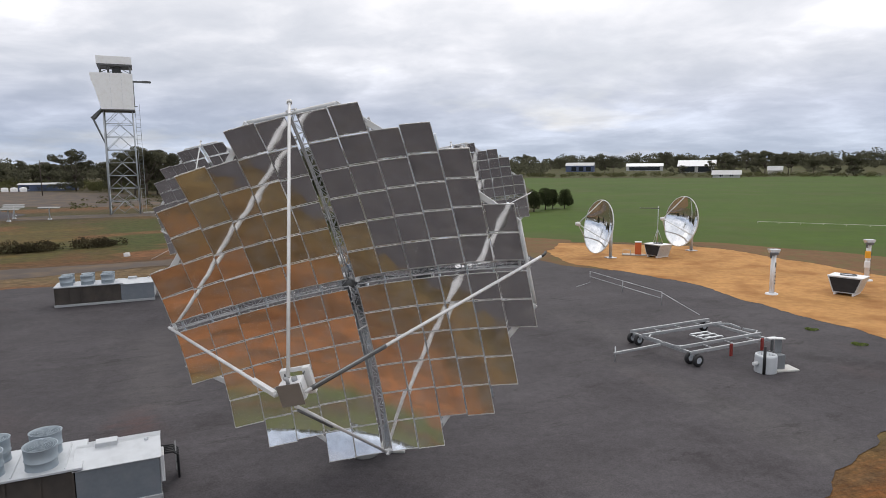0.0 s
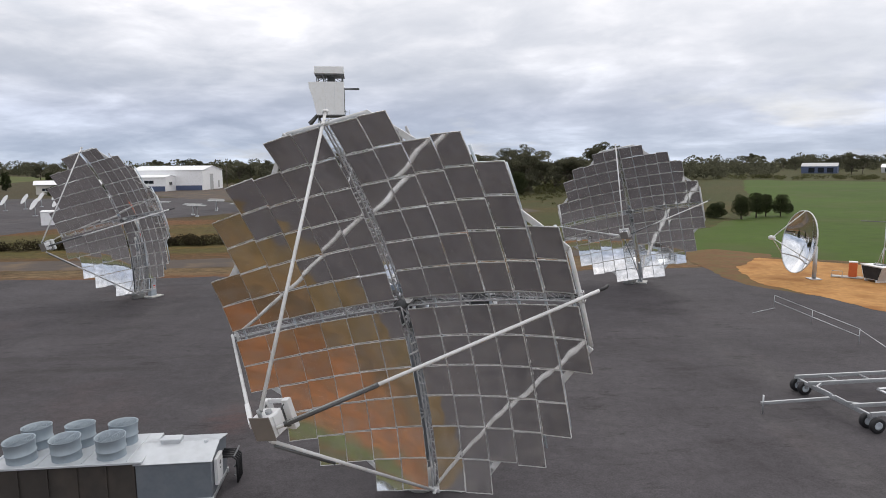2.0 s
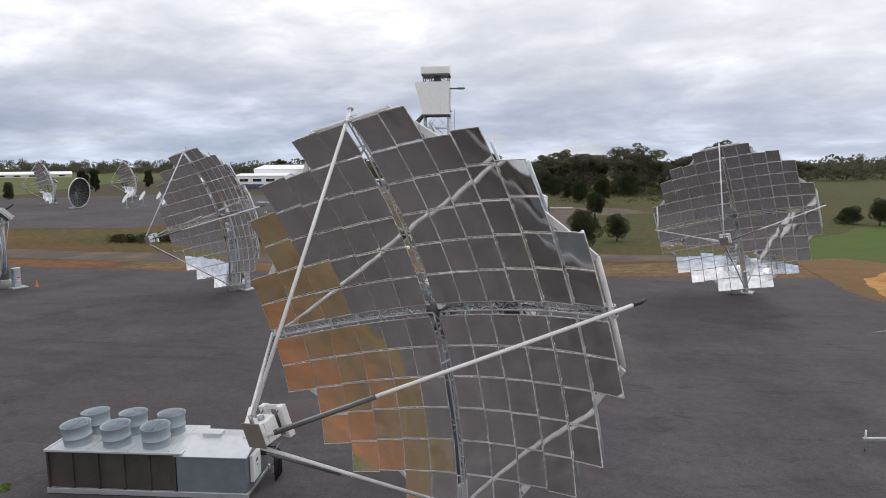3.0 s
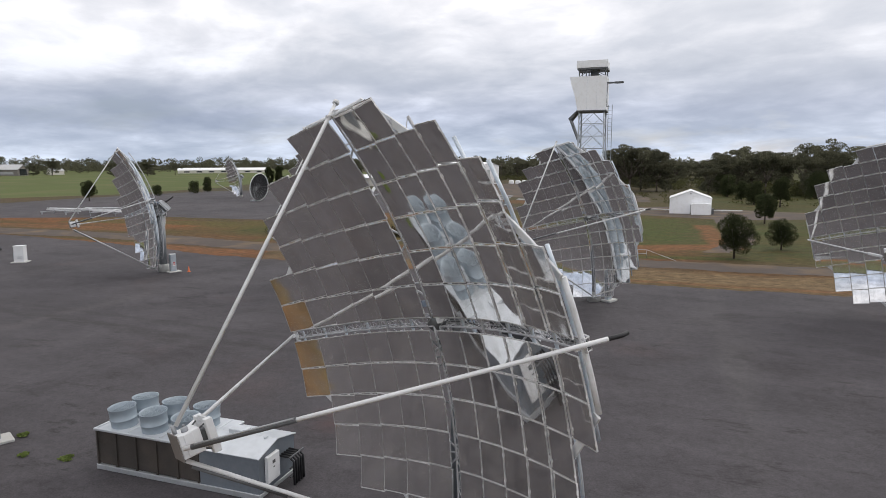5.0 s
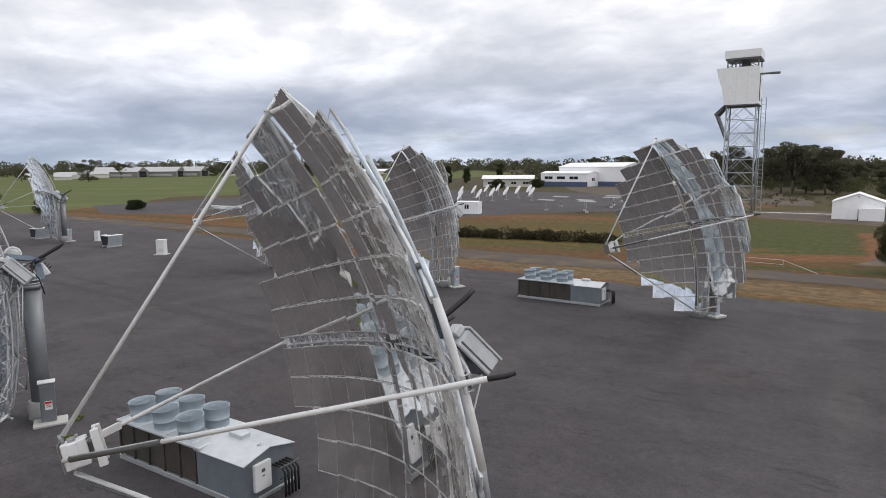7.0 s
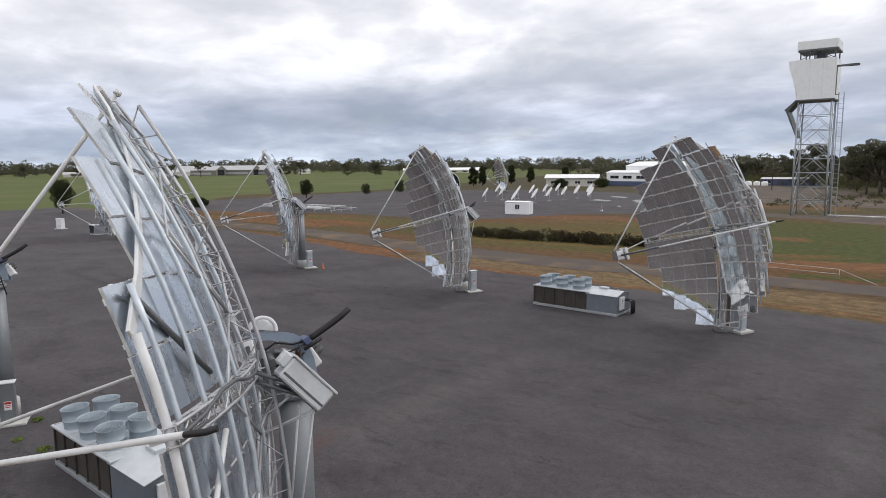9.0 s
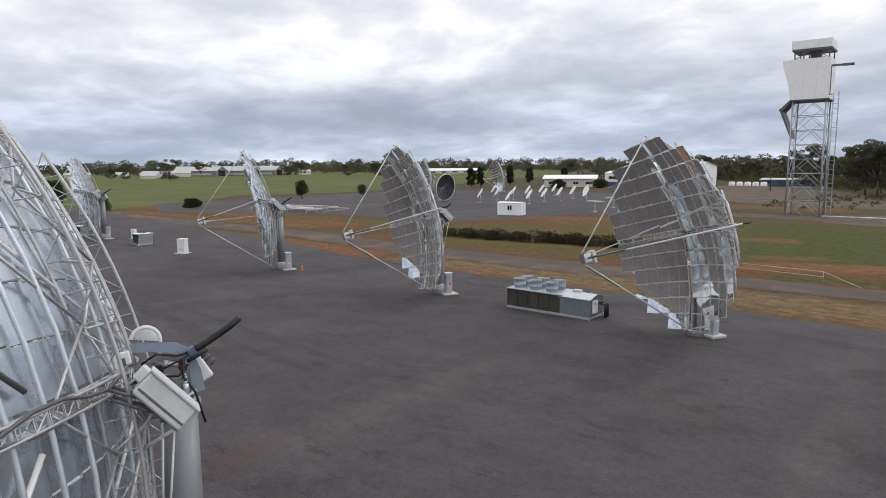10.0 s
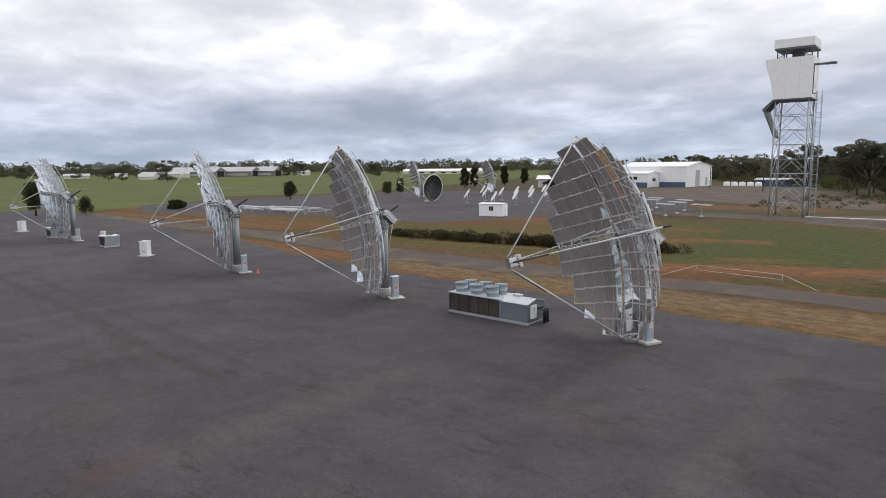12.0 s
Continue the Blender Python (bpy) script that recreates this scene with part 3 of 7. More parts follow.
def prism(bm, outline, depth, m=None):
    """An outline in x and z, drawn out along y by depth, half to each side."""
    m = m or Matrix()
    a = [bm.verts.new(m @ Vector((x, -depth / 2, z))) for x, z in outline]
    b = [bm.verts.new(m @ Vector((x, depth / 2, z))) for x, z in outline]
    k = len(outline)
    bm.faces.new(a)
    bm.faces.new(list(reversed(b)))
    for i in range(k):
        j = (i + 1) % k
        bm.faces.new((a[j], a[i], b[i], b[j]))


def lathe(bm, profile, sides=24, m=None, arc=math.tau):
    """A profile of (radius, height) turned round z."""
    m = m or Matrix()
    rings = []
    closed = abs(arc - math.tau) < 1e-6
    steps = sides if closed else sides + 1
    for r, z in profile:
        rings.append([bm.verts.new(m @ Vector((r * math.cos(arc * i / sides), r * math.sin(arc * i / sides), z))) for i in range(steps)])
    for a, b in zip(rings, rings[1:]):
        for i in range(sides):
            j = (i + 1) % steps
            bm.faces.new((a[i], a[j], b[j], b[i])).smooth = True


def part(name, bm, material, parent=None, label="", m=None):
    bmesh.ops.recalc_face_normals(bm, faces=bm.faces)
    me = bpy.data.meshes.new(name)
    bm.to_mesh(me)
    bm.free()
    for mt in (material if isinstance(material, (list, tuple)) else (material,)):
        me.materials.append(mt)
    ob = new(name, me)
    if parent is not None:
        ob.parent = parent
    if m is not None:
        ob.matrix_basis = m
    if label:
        ob["label"] = label
    return ob


def share(name, me, parent, m, label=""):
    ob = new(name, me)
    ob.parent = parent
    ob.matrix_basis = m
    if label:
        ob["label"] = label
    return ob


def thing(name, m, label, category, group=""):
    ob = new(name)
    ob.empty_display_size = 0.3
    ob.matrix_basis = m
    return tagged(ob, label, category, group)


# ---- ground ----
def sheet(name, outline, material, z, label, wobble=0.6, step=2.5):
    """A flat patch of ground with an uneven edge."""
    pts = []
    for i, a in enumerate(outline):
        b = outline[(i + 1) % len(outline)]
        a, b = Vector((*a, 0)), Vector((*b, 0))
        k = max(1, min(400, int((b - a).length / step)))
        nrm = Vector((-(b - a).y, (b - a).x, 0)).normalized()
        for j in range(k):
            p = a.lerp(b, j / k)
            w = (noise.noise(p * 0.09) + 0.6 * noise.noise(p * 0.33) + 0.35 * noise.noise(p * 1.1) + 0.22 * noise.noise(p * 2.9)) * wobble
            pts.append(p + nrm * w)
    bm = bmesh.new()
    vs = [bm.verts.new((p.x, p.y, z)) for p in pts]
    bm.faces.new(vs)
    bmesh.ops.triangulate(bm, faces=bm.faces)
    ob = part(name, bm, material)
    return tagged(ob, label, name.replace("_", " "), kind="structure")


bm = bmesh.new()
R_EDGE = [0, 60, 130, 260, 520, 1100, 2200, 4200]
for i in range(len(R_EDGE) - 1):
    for j in range(32):
        a0, a1 = j * math.tau / 32, (j + 1) * math.tau / 32
        r0, r1 = R_EDGE[i], R_EDGE[i + 1]
        quad = [(r0, a0), (r1, a0), (r1, a1), (r0, a1)] if r0 else [(r1, a0), (r1, a1)]
        vs = [bm.verts.new((r * math.cos(a) - 30, r * math.sin(a) + 60, 0)) for r, a in quad]
        if not r0:
            vs.append(bm.verts.new((-30, 60, 0)))
        bm.faces.new(vs)
bmesh.ops.remove_doubles(bm, verts=bm.verts, dist=0.01)
ground = tagged(part("ground", bm, soil_grass), "open ground of dry grass, orange dirt and green patches", "ground", kind="structure")

sheet("pavement", [row_place(-190, 12.2), row_place(-30, 12.3), row_place(-11, 12.7), row_place(-6, 13.8), row_place(0, 14.4), row_place(8, 14.0), row_place(17, 12.8), row_place(20.5, 13.0), row_place(25, 14.3), row_place(32, 16), row_place(45, 18), row_place(47, 24), row_place(47, 44), row_place(46, 58), row_place(44, 70), row_place(5, 69), row_place(-45, 71), row_place(-75, 77), row_place(-160, 84), row_place(-190, 82)], asphalt, 0.03, "wide yard of grey compacted gravel with tyre marks", 0.9, 0.5)
sheet("sand_pad", [(9.2, 82), (10.8, 73.8), (13.7, 68.6), (17.8, 63.4), (21.3, 57.6), (22.9, 51.6), (24.4, 46.3), (26.5, 42), (29, 33), (40, 24), (70, 30), (60, 44), (46, 55), (41, 62.5), (38.4, 68.8), (35.8, 74.2), (33.6, 82), (30, 86), (20, 88.5), (12.7, 90)], sand, 0.05, "orange sand pad beside the gravel yard", 0.8, 0.6)
sheet("verge", [(30, 91), (31, 84), (34, 78), (37, 69), (41, 61), (50, 50), (64, 44), (72, 52), (52, 71), (46, 80), (40, 84), (34, 90)], dry_earth, 0.03, "brown dirt verge between sand pad and crop", 0.7, 0.9)
sheet("verge", [(2.5, 93), (5.2, 82), (8.2, 74.5), (11.5, 69), (15, 66.5), (15, 76), (15, 86), (14, 93.5), (8, 97)], dry_earth, 0.035, "brown dirt verge beside the sand pad", 0.8, 0.9)
sheet("road", [row_place(-190, 80), row_place(-108, 80), row_place(-75, 80.5), row_place(-36, 76.5), row_place(-15, 77.2), row_place(4, 79.6), row_place(40, 81), row_place(40, 86), row_place(4, 85.4), row_place(-15, 83.6), row_place(-36, 84), row_place(-75, 87.5), row_place(-108, 87), row_place(-190, 87)], road_grey, 0.02, "grey gravel road between strips of dry grass", 0.9, 0.35)
sheet("road", [row_place(-60, 163), row_place(-20, 162), row_place(35, 160), row_place(35, 168), row_place(-20, 173), row_place(-60, 174)], road_grey, 0.02, "grey gravel road past the tower", 0.8)
sheet("pavement", [(-215, 20), (-175, 22), (-140, 62), (-110, 78), (-112, 110), (-104, 128), (-108, 148), (-150, 182), (-180, 190), (-232, 172), (-262, 132), (-250, 90)], asphalt, 0.024, "second gravel yard under the test dishes and heliostats", 1.2)
sheet("road", [(-104, 176), (-96, 200), (-150, 262), (-215, 292), (-262, 250), (-205, 205), (-160, 182)], road_grey, 0.016, "grey gravel apron by the large white hall", 1.2)
sheet("path", [(-54.4, 155.2), (-46.6, 149.2), (-38, 133), (-32, 120.2), (-26.9, 105.5), (-25.5, 94), (-28, 92), (-30, 104), (-36, 115.7), (-43, 131), (-50, 145)], road_grey, 0.018, "narrow grey gravel path past the round trees", 0.7, 0.5)
sheet("pavement", [(-161, 191), (-129, 189), (-103, 181), (-86, 184), (-100, 208), (-130, 232), (-168, 262), (-205, 278), (-204, 246), (-190, 210)], road_grey, 0.02, "grey gravel apron between hall and tower", 1.2, 1.5)
sheet("pavement", [(-72, 140), (-44, 142), (-30, 160), (-40, 172), (-75, 168), (-84, 155)], road_grey, 0.028, "gravel apron round the white shed", 0.8)
sheet("field", [(4, 96), (13, 92), (33, 88), (39, 81.5), (44.5, 79), (48, 72), (66, 58), (92, 40), (300, -40), (800, 150), (800, 520), (260, 440), (125, 410), (33, 450), (24, 300), (21, 190), (14, 150), (4, 120)], crop, 0.012, "large even field of green crop", 1.6, 4)
sheet("field", [(-185, -20), (-192, 8), (-225, 35), (-262, 50), (-262, 92), (-300, 150), (-420, 260), (-600, 480), (-1100, 700), (-1500, 300), (-1400, -400), (-500, -300), (-250, -120)], pasture, 0.012, "pale green pasture reaching to far sheds", 2.0, 6)


# ---- solar dishes ----
R_AX, BK_AX, U_AX = Vector((0.9807, 0.0250, 0.1939)), Vector((-0.0582, 0.9841, 0.1677)), Vector((-0.1867, -0.1757, 0.9666))
HUB = Vector((-0.25, -0.9, 7.2))       # from the foot of the post
HUB_M = Matrix(((R_AX.x, BK_AX.x, U_AX.x, HUB.x), (R_AX.y, BK_AX.y, U_AX.y, HUB.y), (R_AX.z, BK_AX.z, U_AX.z, HUB.z), (0, 0, 0, 1)))
APEX, GAP, PITCH = 0.42, 0.185, 1.045
FOCUS = 7.7                                 # focal length of the bowl
AIM_X, AIM_Z, LEAN_X, LEAN_Z = 6.42, 6.63, -0.0104, 0.0062     # how the single mirrors are turned towards the receiver
ARM_BEND = 4 * FOCUS
BOWL_M = Matrix(((0.9811, 0.0095, -0.1934, -0.053), (-0.0458, 0.9818, -0.1844, -0.885), (0.1881, 0.1898, 0.9636, 7.327), (0, 0, 0, 1)))
DRIVE_M = HUB_M @ pose(0, 0, 0, 0, 0, -0.9)
COLUMNS = [6, 6, 5, 5, 4, 2]


def bowl(a, b):
    return -(APEX + (a * a + b * b) / (4 * FOCUS))


def panel_mesh():
    """One square mirror, slightly hollow in front, with a bright edge and a folded back."""
    bm = bmesh.new()
    half, big = 0.508, AIM_X + AIM_Z
    steps = (-1, -0.95, -0.33, 0.33, 0.95, 1)
    k = len(steps) - 1
    front = {}
    for i in range(k + 1):
        for j in range(k + 1):
            x, z = (steps[i] if abs(steps[i]) < 0.9 or abs(steps[i]) == 1 else math.copysign(0.966, steps[i])) * half, steps[j] * half
            front[i, j] = bm.verts.new((x, -(x * x + z * z) / (2 * big), z))
    for i in range(k):
        for j in range(k):
            f = bm.faces.new((front[i, j], front[i + 1, j], front[i + 1, j + 1], front[i, j + 1]))
            f.smooth = True
            f.material_index = 0 if 0 < i < k - 1 and 0 < j < k - 1 else (2 if j in (0, k - 1) else 4)
    rim = [front[i, 0] for i in range(k)] + [front[k, j] for j in range(k)] + [front[i, k] for i in range(k, 0, -1)] + [front[0, j] for j in range(k, 0, -1)]
    rim = [bm.verts.new(v.co) for v in rim]
    back = [bm.verts.new((v.co.x * 0.985, 0.03, v.co.z * 0.985)) for v in rim]
    for i in range(len(rim)):
        j = (i + 1) % len(rim)
        f = bm.faces.new((rim[j], rim[i], back[i], back[j]))
        f.material_index = 2
    f = bm.faces.new(back)
    f.material_index = 1
    before = set(bm.faces)
    # small bright blocks along the top and right edges
    for x, z, w, h in ((-0.27, 0.512, 0.13, 0.02), (0.24, 0.512, 0.09, 0.02), (0.512, 0.3, 0.018, 0.10), (0.512, -0.36, 0.018, 0.07)):
        block(bm, (w, 0.02, h), Matrix.Translation((x, -0.016, z)))
    for f in set(bm.faces) - before:
        f.material_index = 3
    me = bpy.data.meshes.new("mirror_panel")
    bm.to_mesh(me)
    bm.free()
    for mt in (mirror, mirror_back, mirror_edge, bright_tab, dull_edge):
        me.materials.append(mt)
    return me


def arm_mesh(length):
    """A lattice arm along local x: two chords in front, two behind, with lacing."""
    bm = bmesh.new()
    stations = [0.15 + (length - 0.15) * i / 16 for i in range(17)]

    def at(x, side, rear):
        y = -0.24 - x * x / ARM_BEND
        if rear:
            y += 0.16 + 0.14 * (1 - x / (length + 0.3))
        return (x, y, side * 0.14)

    for side in (-1, 1):
        for rear in (0, 1):
            chord(bm, [at(x, side, rear) for x in stations], 0.03)
    for i, (x0, x1) in enumerate(zip(stations, stations[1:])):
        flip = i % 2
        for side in (-1, 1):
            tube(bm, at(x0, side, flip), at(x1, side, 1 - flip), 0.013, 4)
            tube(bm, at(x1, side, 0), at(x1, side, 1), 0.013, 4)
        for rear in (0, 1):
            s0 = 1 if flip else -1
            tube(bm, at(x0, s0, rear), at(x1, -s0, rear), 0.013, 4)
            tube(bm, at(x1, -1, rear), at(x1, 1, rear), 0.013, 4)
    return bm


PANEL = panel_mesh()


def build_dish(m, label):
    dish = thing("solar_dish", m, label, "solar dish", "large solar dishes")
    # post and foot
    bm = bmesh.new()
    tube(bm, (0, 0, 0.03), (0, 0, 6.45), 0.41, 28)
    lathe(bm, [(0.41, 6.3), (0.5, 6.32), (0.5, 6.48), (0.3, 6.5)], 28)
    part("post", bm, post_grey, dish, "thick grey steel post")
    bm = bmesh.new()
    lathe(bm, [(0.001, 0.88), (0.53, 0.88), (0.57, 0.84), (0.58, 0.03), (0.001, 0.03)], 28)
    part("footing", bm, concrete, dish, "round pale concrete footing")
    bm = bmesh.new()
    lathe(bm, [(0.001, 7.02), (0.2, 7.02), (0.23, 6.98), (0.23, 6.84), (0.34, 6.82), (0.34, 6.76), (0.27, 6.74), (0.27, 6.62), (0.36, 6.6), (0.36, 6.5), (0.001, 6.49)], 24)
    block(bm, (0.34, 0.26, 0.22), Matrix.Translation((-0.34, 0.12, 6.8)), 0.03)
    slew = part("slew_drive", bm, dark_steel, dish, "dark greasy slewing drive")
    for z in (6.52, 6.68):
        bm = bmesh.new()
        lathe(bm, [(0.28, z), (0.43, z), (0.43, z + 0.045), (0.28, z + 0.045)], 28)
        part("gear_ring", bm, galv, slew, "bare steel flange ring")
    for a in (35, 150, 265):
        bm = bmesh.new()
        ca, sa = 0.33 * math.cos(radians(a)), 0.33 * math.sin(radians(a))
        tube(bm, (ca, sa, 6.74), (ca, sa, 6.98), 0.065, 10)
        tube(bm, (ca, sa, 6.98), (ca, sa, 7.04), 0.04, 8)
        part("pinion_motor", bm, galv_back, slew, "small grey pinion motor")
    # slewing head: yoke, housing, sector arc
    bm = bmesh.new()
    block(bm, (0.8, 1.0, 0.24), Matrix.Translation((0, -0.25, 6.4)), 0.03)
    block(bm, (0.1, 0.3, 0.9), Matrix.Translation((-0.3, -0.62, 6.85)), 0.03)
    block(bm, (0.1, 0.3, 0.9), Matrix.Translation((0.3, -0.62, 6.85)), 0.03)
    tube(bm, (-0.45, -0.55, 7.3), (0.45, -0.55, 7.3), 0.1, 16)
    part("yoke", bm, dark_steel, dish, "dark steel yoke")
    box_m = DRIVE_M @ pose(2.72, 0.60, -0.42, 32)
    bm = bmesh.new()
    block(bm, (0.78, 0.50, 1.14), box_m, 0.04)
    block(bm, (0.84, 0.05, 1.2), box_m @ pose(0, 0.275, 0), 0.01)
    block(bm, (0.4, 0.3, 0.2), box_m @ pose(0.05, 0.1, 0.66), 0.03)
    housing = part("drive_housing", bm, housing_paint, dish, "white sheet-metal drive housing on one arm")
    bm = bmesh.new()
    block(bm, (0.03, 0.05, 1.08), box_m @ pose(0.385, -0.11, 0), 0.008)
    block(bm, (0.72, 0.03, 1.08), box_m @ pose(0, -0.25, 0), 0.01)
    part("seal_strip", bm, dark_steel, housing, "dark seal strip")
    for dx in (-0.25, 0.25):
        bm = bmesh.new()
        tube(bm, DRIVE_M @ Vector((2.72 + dx, -0.28, 0.1)), box_m @ Vector((dx, -0.22, 0.35)), 0.035, 7)
        tube(bm, DRIVE_M @ Vector((2.72 + dx, -0.28, -0.1)), box_m @ Vector((dx, -0.22, -0.1)), 0.035, 7)
        part("mount", bm, dark_steel, housing, "dark mounting bars")
    bm = bmesh.new()
    arc_m = HUB_M @ pose(-0.1, 0.4, 0.66) @ Matrix(((0, 0, 1, 0), (0.94, 0.34, 0, 0), (-0.34, 0.94, 0, 0), (0, 0, 0, 1)))
    lathe(bm, [(0.27, -0.06), (0.36, -0.06), (0.36, 0.06), (0.27, 0.06), (0.27, -0.06)], 18, arc_m, math.pi)
    lathe(bm, [(0.01, -0.15), (0.29, -0.15), (0.29, -0.12), (0.01, -0.12)], 18, arc_m, math.pi)
    part("sector_arc", bm, white_paint, dish, "white half-round sector arc")
    for bx in (-0.45, 0.15):
        bm = bmesh.new()
        prism(bm, [(0.0, 0.66), (0.5, 0.54), (1.05, 0.36), (1.3, 0.14), (1.4, -0.35), (1.38, -0.86), (1.08, -0.86), (1.14, -0.32), (1.06, 0.04), (0.9, 0.17), (0.45, 0.36), (0.0, 0.46)], 0.06, HUB_M @ pose(bx, 0, 0.04, 0, 0, 90))
        part("bracket", bm, blue_grey, dish, "bent blue-grey steel bracket")
    bm = bmesh.new()
    block(bm, (0.7, 0.2, 0.2), HUB_M @ pose(0.1, 1.3, 0.14, 20), 0.03)
    part("valve_block", bm, blue_paint, dish, "blue valve block")
    bm = bmesh.new()
    block(bm, (0.5, 0.3, 0.62), HUB_M @ pose(-0.45, 1.42, -0.34, 20), 0.04)
    part("motor_cover", bm, white_paint, dish, "white motor cover")
    bm = bmesh.new()
    block(bm, (0.16, 0.36, 0.52), HUB_M @ pose(0.42, -0.14, 0.32), 0.03)
    jb = part("junction_box", bm, white_paint, dish, "small white junction box")
    bm = bmesh.new()
    block(bm, (0.02, 0.1, 0.24), HUB_M @ pose(0.505, -0.12, 0.32), 0.005)
    part("port", bm, dark_steel, jb, "dark oval port")
    bm = bmesh.new()
    chord(bm, [HUB_M @ Vector(p) for p in ((0.36, 1.32, 0.16), (0.37, 1.5, 0.22), (0.4, 2.0, 0.4), (0.42, 2.25, 0.5), (0.45, 2.5, 0.64))], 0.085, 10)
    part("cable_sleeve", bm, black_rubber, dish, "thick black cable sleeve")
    bm = bmesh.new()
    chord(bm, [HUB_M @ Vector(p) for p in ((0.5, 1.15, -0.02), (0.52, 1.4, 0.05), (0.52, 1.62, 0.12))], 0.05, 9)
    part("motor_lead", bm, black_rubber, dish)
    for run in (((0.3, 0.2, 0.18), (0.34, 0.55, 0.32), (0.34, 0.95, 0.16), (0.32, 1.25, 0.16)), ((0.2, 0.1, 0.02), (0.3, 0.5, -0.06), (0.36, 0.95, 0.02), (0.42, 1.2, 0.1)), ((0.1, 0.3, -0.3), (0.34, 0.6, -0.22), (0.42, 0.9, -0.3), (0.42, 1.15, -0.1)), ((0.44, 1.1, 0.1), (0.5, 0.98, -0.35), (0.5, 1.15, -0.75), (0.46, 1.2, -1.5))):
        bm = bmesh.new()
        chord(bm, [HUB_M @ Vector(p) for p in run], 0.028, 7)
        part("hose", bm, black_rubber, dish, "thin black hydraulic hose")
    for p, q, r in (((0.2, 0.5, 0.1), (0.34, 0.95, -0.05), 0.06), ((0.1, 0.35, -0.12), (0.3, 0.75, -0.3), 0.05), ((-0.1, 0.6, 0.3), (0.32, 0.62, 0.28), 0.045)):
        bm = bmesh.new()
        p, q = HUB_M @ Vector(p), HUB_M @ Vector(q)
        tube(bm, p, q, r, 9)
        tube(bm, p.lerp(q, 0.3), p.lerp(q, 0.55), r * 1.5, 9)
        part("actuator", bm, bar_steel, dish, "short steel actuator rod")
    bm = bmesh.new()
    block(bm, (0.04, 0.16, 0.3), HUB_M @ pose(0.1, 1.0, -0.12, 14), 0.01)
    part("guard_plate", bm, rust_paint, dish, "rust-brown guard plate")
    for k, (dx, dy, dz) in enumerate(((-0.25, 1.62, 0.02), (-0.4, 1.7, -0.08), (-0.55, 1.6, 0.0), (-0.3, 1.78, -0.2))):
        bm = bmesh.new()
        tube(bm, HUB_M @ Vector((dx, dy - 0.16, dz - 0.14)), HUB_M @ Vector((dx, dy, dz)), 0.035 + 0.012 * (k % 2), 7)
        part("fitting", bm, dark_steel, dish, "dark cable fitting on the motor cover")
    bm = bmesh.new()
    tube(bm, HUB_M @ Vector((2.95, 0.55, -1.0)), HUB_M @ Vector((0.0, -0.45, -1.78)), 0.035, 7)
    tube(bm, HUB_M @ Vector((2.95, 0.6, -0.95)), HUB_M @ Vector((1.4, -0.3, -4.2)), 0.022, 7)
    tube(bm, HUB_M @ Vector((2.6, 0.3, -0.6)), HUB_M @ Vector((0.1, -0.3, -1.45)), 0.028, 7)
    tube(bm, HUB_M @ Vector((2.4, 0.4, -0.9)), HUB_M @ Vector((1.0, -0.3, -3.9)), 0.026, 7)
    part("stay_rod", bm, white_steel, dish)
    # hub and arms
    bm = bmesh.new()
    lathe(bm, [(0.001, -0.2), (0.2, -0.2), (0.24, -0.1), (0.24, 0.28), (0.15, 0.32), (0.15, 0.62), (0.001, 0.64)], 14, HUB_M @ pose(0, 0, 0, -90))
    part("hub", bm, dark_steel, dish, "dark steel hub")
    arm_me = None
    for turn_deg in (0, 90, 180, 270):
        if arm_me is None:
            first = part("lattice_arm", arm_mesh(6.6), arm_steel, dish, "laced pale steel arm", BOWL_M)
            arm_me = first.data
        else:
            share("lattice_arm", arm_me, dish, BOWL_M @ pose(0, 0, 0, 0, turn_deg, 0), "laced pale steel arm")
    bm = bmesh.new()
    chord(bm, [BOWL_M @ Vector((x, 0.09 - x * x / ARM_BEND - 0.02 * x, 0.1 + 0.12 * math.sin(x * 1.7))) for x in (0.35, 1.0, 1.8, 2.6, 3.4, 4.2, 5.0, 5.8, 6.6)], 0.036, 7)
    chord(bm, [BOWL_M @ Vector((x, 0.05 - x * x / ARM_BEND - 0.02 * x, -0.12 + 0.06 * math.sin(x * 2.3))) for x in (0.35, 1.0, 1.8, 2.6, 3.4, 4.2, 5.0, 5.8, 6.6)], 0.03, 7)
    part("cable", bm, dark_steel, dish, "dark lagged cables along one arm")
    bm = bmesh.new()
    chord(bm, [(6.5, bowl(6.5, z) + 0.2, z) for z in (-1.5, -0.75, 0.0, 0.75, 1.5)], 0.07, 8)
    block(bm, (0.05, 0.3, 0.1), pose(6.5, -1.72, 0))
    end = part("end_bar", bm, white_steel, dish, "", BOWL_M)
    for turn_deg in (90, 180, 270):
        share("end_bar", end.data, dish, BOWL_M @ pose(0, 0, 0, 0, turn_deg, 0))
    # bearers behind the mirrors, laced to each other and to the arms
    rear = lambda v: -0.24 - v * v / ARM_BEND + 0.16 + 0.14 * (1 - min(v, 6.6) / 6.9)
    X1, X2, X3 = GAP + 2 * PITCH, GAP + 4 * PITCH, GAP + 5.8 * PITCH
